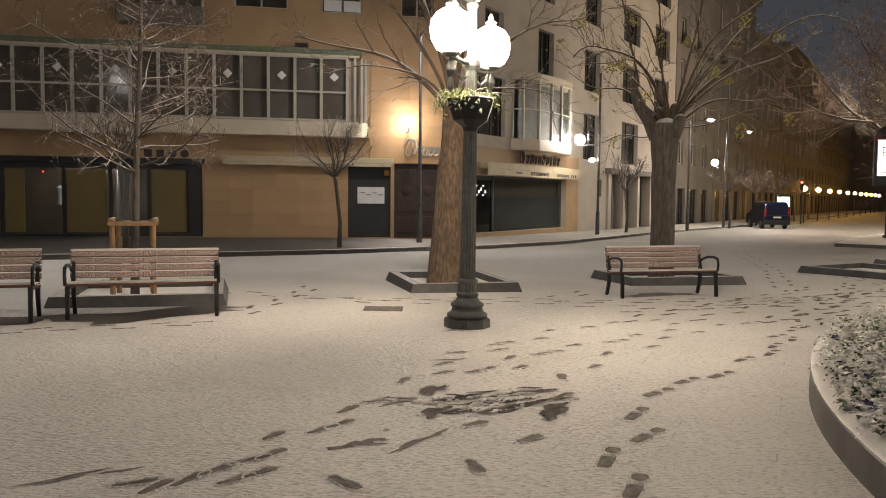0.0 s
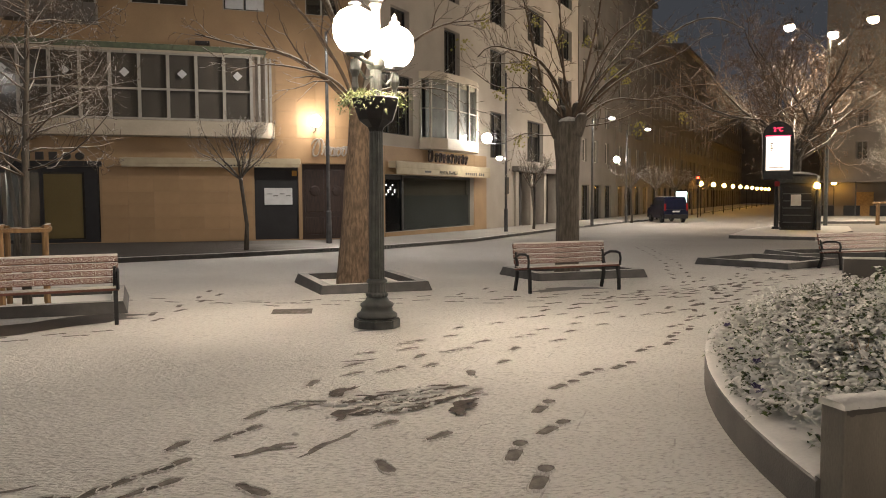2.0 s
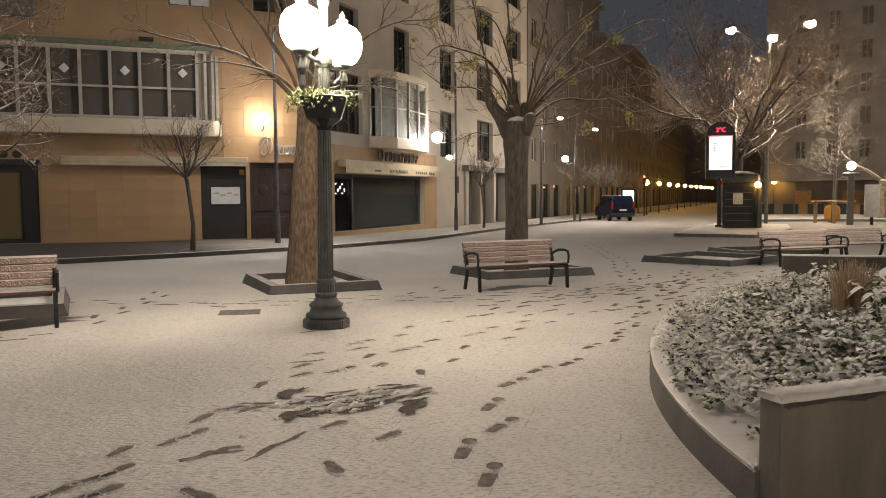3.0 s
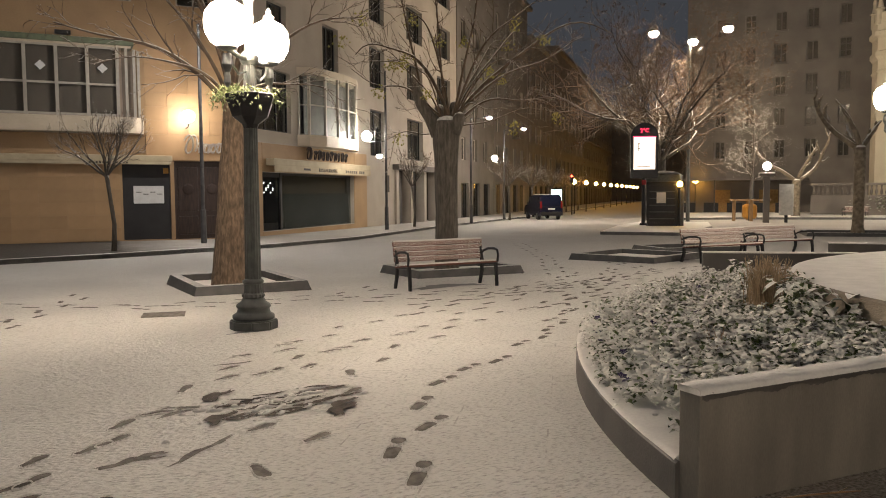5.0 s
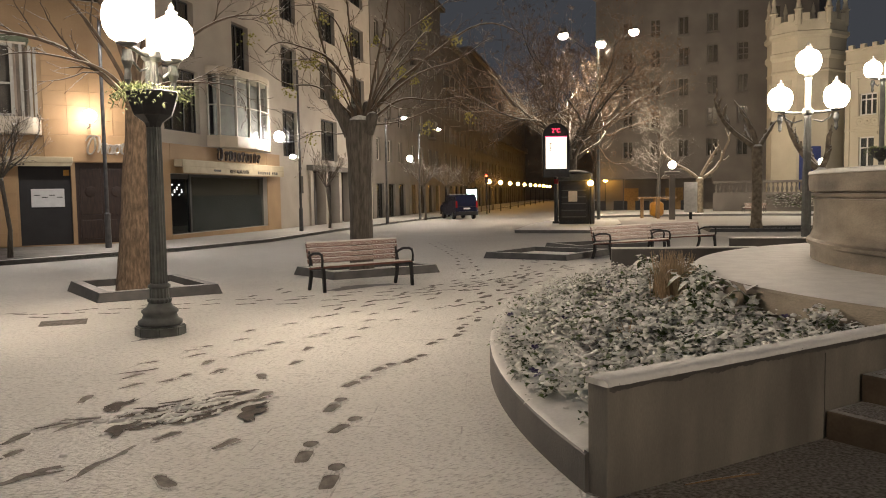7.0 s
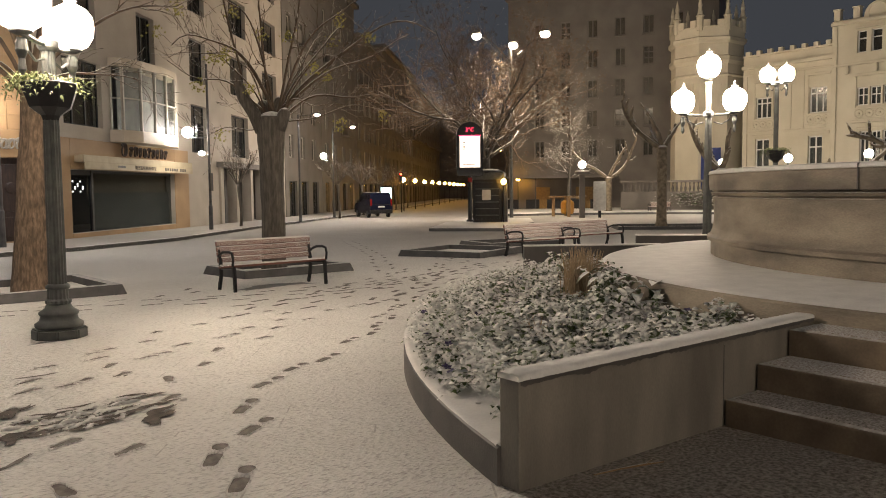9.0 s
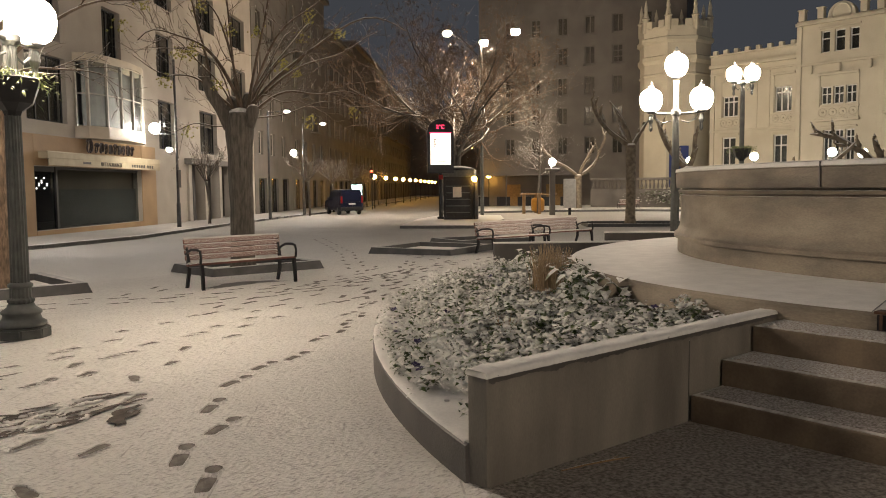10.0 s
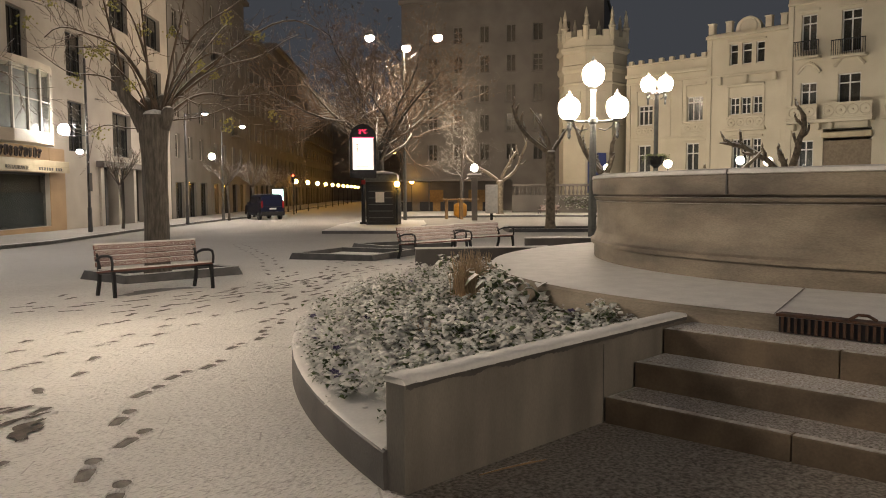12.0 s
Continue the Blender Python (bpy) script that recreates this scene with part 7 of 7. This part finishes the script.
def oval(u0, a, b, n, rnd, worn, square=0.7, waist=0.0):
    """An outline round u0 on the x axis, a long and b wide either way."""
    ring = []
    for k in range(n):
        t = 2 * math.pi * k / n
        u, c = math.cos(t), math.sin(t)
        w = b * (1 + 0.14 * u - waist * math.exp(-((u + 0.2) / 0.28) ** 2)) * math.copysign(abs(c) ** square, c)
        j = 1 + rnd.uniform(-worn, worn)
        ring.append((u0 + a * math.copysign(abs(u) ** square, u) * j, w * j))
    return ring


def sole(seed, worn):
    rnd = random.Random(seed)
    return pressed([oval(0, 0.145, 0.046, 26, rnd, worn, 0.75, 0.28)], seed)


def boot(seed):
    """Heel block and rounded sole with a ridge of snow left between."""
    rnd = random.Random(seed)
    return pressed([oval(-0.065, 0.078, 0.05, 18, rnd, 0.04, 0.45), oval(0.093, 0.048, 0.054, 18, rnd, 0.03, 0.9)], seed)


SOLES = [sole(300 + k, 0.03 + 0.02 * k) for k in range(5)]
BOOTS = [boot(330 + k) for k in range(3)]


def footprints(steps, label, seed, length=0.26, boots=False):
    """A line of single prints, each (x, y, heading) and lying on the fall of the square."""
    rnd = random.Random(seed)
    tr = tagged(new("footprint_trail"), label, "footprints", "footprint trails", "structure")
    n = Vector((0.01746 * FX, 0.01746 * FY, 1)).normalized()
    tilt = Vector((0, 0, 1)).rotation_difference(n).to_matrix().to_4x4()
    for x, y, a in steps:
        bottom, rim = BOOTS[rnd.randrange(3)] if boots else SOLES[rnd.randrange(5)]
        s = length / 0.29 * rnd.uniform(0.88, 1.08)
        f = new("footprint", bottom)
        f.parent = tr
        f.matrix_basis = Matrix.Translation((x, y, g(x, y) + 0.0035)) @ tilt @ Matrix.Rotation(radians(a), 4, "Z") @ Matrix.Diagonal((s, (0.82 if boots else 0.92) * rnd.choice((1, -1)), 1, 1))
        r = new("pressed_rim", rim)
        r.parent = f
    return tr


footprints(((1.69, 3.54, 56), (1.74, 4.00, 58), (2.16, 4.38, 40), (2.32, 4.89, 50), (2.77, 5.47, 36), (3.20, 5.84, 35), (3.62, 6.02, 36), (4.24, 6.67, 36), (4.72, 6.95, 43), (5.02, 7.35, 44), (5.50, 7.73, 50), (5.45, 7.95, 30), (5.95, 8.35, 30), (6.15, 8.60, 35)),
           "boot prints with heel and sole apart, in a line past the planting bed", 61, 0.46, True)
footprints(((-0.79, 3.95, 16), (-0.68, 3.88, 60), (-0.40, 4.10, 48), (-0.53, 3.97, 55), (-0.30, 3.93, 38), (-0.18, 4.02, 42), (-0.24, 4.24, 30), (-0.13, 4.33, 52), (-0.13, 4.69, 57), (0.17, 4.79, 44), (0.29, 4.90, 46), (0.36, 5.26, 54),
            (0.24, 3.80, -60), (0.95, 3.95, -86), (1.40, 4.41, 34), (1.15, 4.78, 32), (0.60, 5.47, 14), (0.76, 5.52, -20), (0.87, 6.13, 66), (1.02, 5.80, 60), (2.00, 5.47, 42), (2.21, 6.11, 75)),
           "dark shoe prints crossing by the scraped patch", 62)
footprints(((1.25, 6.40, 32), (1.33, 6.78, 38), (1.56, 7.32, 14), (1.55, 6.42, 20), (1.68, 6.52, 45), (2.08, 7.74, 28), (2.20, 7.84, 24), (2.01, 7.42, 26), (2.01, 7.00, 55), (1.98, 6.55, 42), (2.38, 7.17, 20), (2.56, 7.28, 12), (2.65, 8.05, 27), (2.93, 8.59, 46)),
           "faint shoe prints leading round the lamp post", 63)
footprints(((2.66, 6.50, 43), (3.02, 7.10, 50), (2.86, 7.60, 28), (3.36, 7.77, 14), (3.50, 7.86, 20), (3.82, 8.18, 26), (3.51, 8.83, 23), (3.98, 9.17, 28), (3.66, 7.43, 25), (4.06, 7.95, 33), (4.38, 8.48, 25), (4.62, 9.32, 28), (4.71, 8.99, 33),
            (4.67, 8.32, 20), (5.25, 8.84, 32), (5.68, 8.95, 20), (5.90, 9.05, 24)),
           "shoe prints heading across the square to the bench", 64)
# dragged and slipped steps
rnd = random.Random(21)
V, F = [], []
for x, y, a, ln, w in ((-1.15, 4.09, 24, 0.46, 0.028), (-0.90, 4.16, 24, 0.25, 0.018), (0.34, 4.43, 8, 0.34, 0.045), (0.47, 4.50, 28, 0.2, 0.035), (0.70, 4.43, 44, 0.5, 0.024), (0.86, 4.60, 40, 0.3, 0.02), (1.42, 6.98, 10, 0.42, 0.025), (2.02, 6.56, 60, 0.2, 0.03), (0.72, 5.40, 24, 0.34, 0.03)):
    smear_into(V, F, x, y, radians(a), ln, w, rnd)
tagged(raw("slip_marks", V, F, M_print), "dragged steps scraped through the thin snow", "slip marks", kind="stuff")
# trodden lines further off
V, F = [], []
trail(V, F, [(6.2, 8.7), (8.5, 11.0), (11.5, 14.4)], 0.46, 0.10, rnd, 0.3)
trail(V, F, [(4.2, 9.4), (6.0, 10.6), (10, 13.5)], 0.52, 0.11, rnd, 0.3)
trail(V, F, [(5.2, 9.4), (6.5, 10.3), (9.5, 12.4)], 0.62, 0.10, rnd, 0.3)
trail(V, F, [(6.0, 9.1), (7.6, 10.2), (11, 11.6)], 0.5, 0.12, rnd, 0.3)
trail(V, F, [(4.6, 10.3), (8, 10.9), (11.6, 13.0), (13, 17)], 0.45, 0.14, rnd, 0.3)
trail(V, F, [(-1.6, 13.6), (1.2, 11.6), (3.6, 11.3), (8.4, 11.6), (12.5, 13.6)], 0.42, 0.14, rnd, 0.3)
trail(V, F, [(4.2, 11.0), (7.5, 11.1), (10.5, 12.2)], 0.36, 0.2, rnd, 0.3)
trail(V, F, [(-0.6, 10.5), (-0.1, 12.0), (0.4, 14.0)], 0.5, 0.12, rnd, 0.3)
trail(V, F, [(0.4, 12.2), (1.2, 11.9), (4.2, 11.9), (5.0, 12.8)], 0.45, 0.12, rnd, 0.3)
trail(V, F, [(9.0, 13.0), (12.0, 18), (16, 26)], 0.55, 0.16, rnd, 0.3)
trail(V, F, [(6.4, 9.3), (8, 9.9), (10.5, 11.2), (13.5, 14)], 0.6, 0.12, rnd, 0.3)
trail(V, F, [(-3.6, 8.9), (-2.4, 9.3), (-0.9, 9.55)], 0.3, 0.12, rnd, 0.26)
tagged(raw("footprints", V, F, M_print), "lines of footprints trodden through the thin snow to wet slabs", "footprints", kind="stuff")
# scraped patch where someone gathered snow
V, F = [], []
for k in range(22):
    u, w = rnd.gauss(0, 0.25), (k % 7 - 3) * 0.082 + rnd.gauss(0, 0.02)
    smear_into(V, F, 1.42 + u * 0.92 - w * 0.39, 5.38 + u * 0.39 + w * 0.92, radians(rnd.gauss(14, 8)), rnd.uniform(0.18, 0.5), rnd.uniform(0.014, 0.036), rnd, 0.003 + 0.0004 * k)
for k, (x, y) in enumerate(((1.05, 5.75), (0.95, 5.1), (1.75, 4.95), (1.82, 5.12))):
    smear_into(V, F, x, y, radians(58), 0.36, 0.06, rnd, 0.012 + 0.0004 * k)
M_scrape = mat("scraped_wet_slab", (0.055, 0.044, 0.035), (0.13, 0.105, 0.085), 0.85, scale=12, fine=70, bump=0.6, spec=0.2)
tagged(raw("scraped_patch", V, F, M_scrape), "scraped patch of wet slabs and slush in the snow", "slush", kind="stuff")
V, F = [], []
for k in range(130):
    u, w = rnd.gauss(0, 0.36), (rnd.randrange(6) - 2.5) * 0.10 + rnd.gauss(0, 0.012)
    x, y = 1.42 + u * 0.92 - w * 0.39, 5.36 + u * 0.39 + w * 0.92
    s, tw0 = 0.006 + 0.016 * rnd.random() ** 2, rnd.random() * 3
    b = len(V)
    for rr, zz in ((1.0, 0.0), (0.95, 0.35), (0.55, 0.75)):
        for i in range(6):
            a = tw0 + i * 1.047
            V.append((x + s * rr * 1.3 * math.cos(a) * rnd.uniform(0.85, 1.15), y + s * rr * math.sin(a) * rnd.uniform(0.85, 1.15), g(x, y) + s * zz + 0.002))
    V.append((x, y, g(x, y) + s * 0.85 + 0.002))
    for q in (0, 6):
        F += [(b + q + i, b + q + (i + 1) % 6, b + q + 6 + (i + 1) % 6, b + q + 6 + i) for i in range(6)]
    F += [(b + 12 + i, b + 12 + (i + 1) % 6, b + 18) for i in range(6)]
for k in range(16):
    u, w = rnd.gauss(0, 0.3), (k % 6 - 2.5) * 0.095 + rnd.gauss(0, 0.015)
    x, y = 1.42 + u * 0.92 - w * 0.39, 5.36 + u * 0.39 + w * 0.92
    a, ln = radians(rnd.gauss(16, 9)), rnd.uniform(0.10, 0.26)
    pts = [(x + math.cos(a) * ln * t - math.sin(a) * 0.02 * math.sin(7 * t + k), y + math.sin(a) * ln * t + math.cos(a) * 0.02 * math.sin(7 * t + k), g(x, y) + 0.002) for t in [i / 8 - 0.5 for i in range(9)]]
    tube_into(V, F, pts, [0.004 + 0.020 * math.sin(math.pi * (i + 0.4) / 8.8) * rnd.uniform(0.6, 1.1) for i in range(9)], 7)
tagged(raw("snow_crumbs", V, F, M_snow, smooth=True), "crumbs of loose snow round the scraped patch", "snow", kind="stuff")
# bare damp ground under the benches; last patch paints the lamp foot's shade
V, F = [], []
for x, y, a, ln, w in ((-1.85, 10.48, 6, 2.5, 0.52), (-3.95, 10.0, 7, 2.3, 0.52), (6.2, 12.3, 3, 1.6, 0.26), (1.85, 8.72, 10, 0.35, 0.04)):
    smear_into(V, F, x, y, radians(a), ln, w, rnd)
tagged(raw("damp_and_shade", V, F, M_wet), "bare damp slabs sheltered under the benches, and shade painted at a lamp foot", "paving", kind="stuff")

# ---- stone facing of the shop wall ----
me = None
for r in range(6):
    z = -0.36 + r * 0.5
    for c in range(6):
        x = X0 - 3.42 + c * 0.955
        if me is None:
            pc = part("panel", box(-0.472, 0.472, -0.03, 0.0, 0.003, 0.497, 0.004), M_ochre, shop)
            me = pc.data
        else:
            pc = new("panel", me)
            pc.parent = shop
        pc.matrix_basis = pose(x + 0.4775, 0, z)
for r in range(6):
    for c in range(4):
        pc = new("panel", me)
        pc.parent = shop
        pc.matrix_basis = pose(X0 + 3.32 + c * 0.82 + 0.41, 0, 3.84 + r * 0.55) @ Matrix.Diagonal((0.858, 1, 1.09, 1))
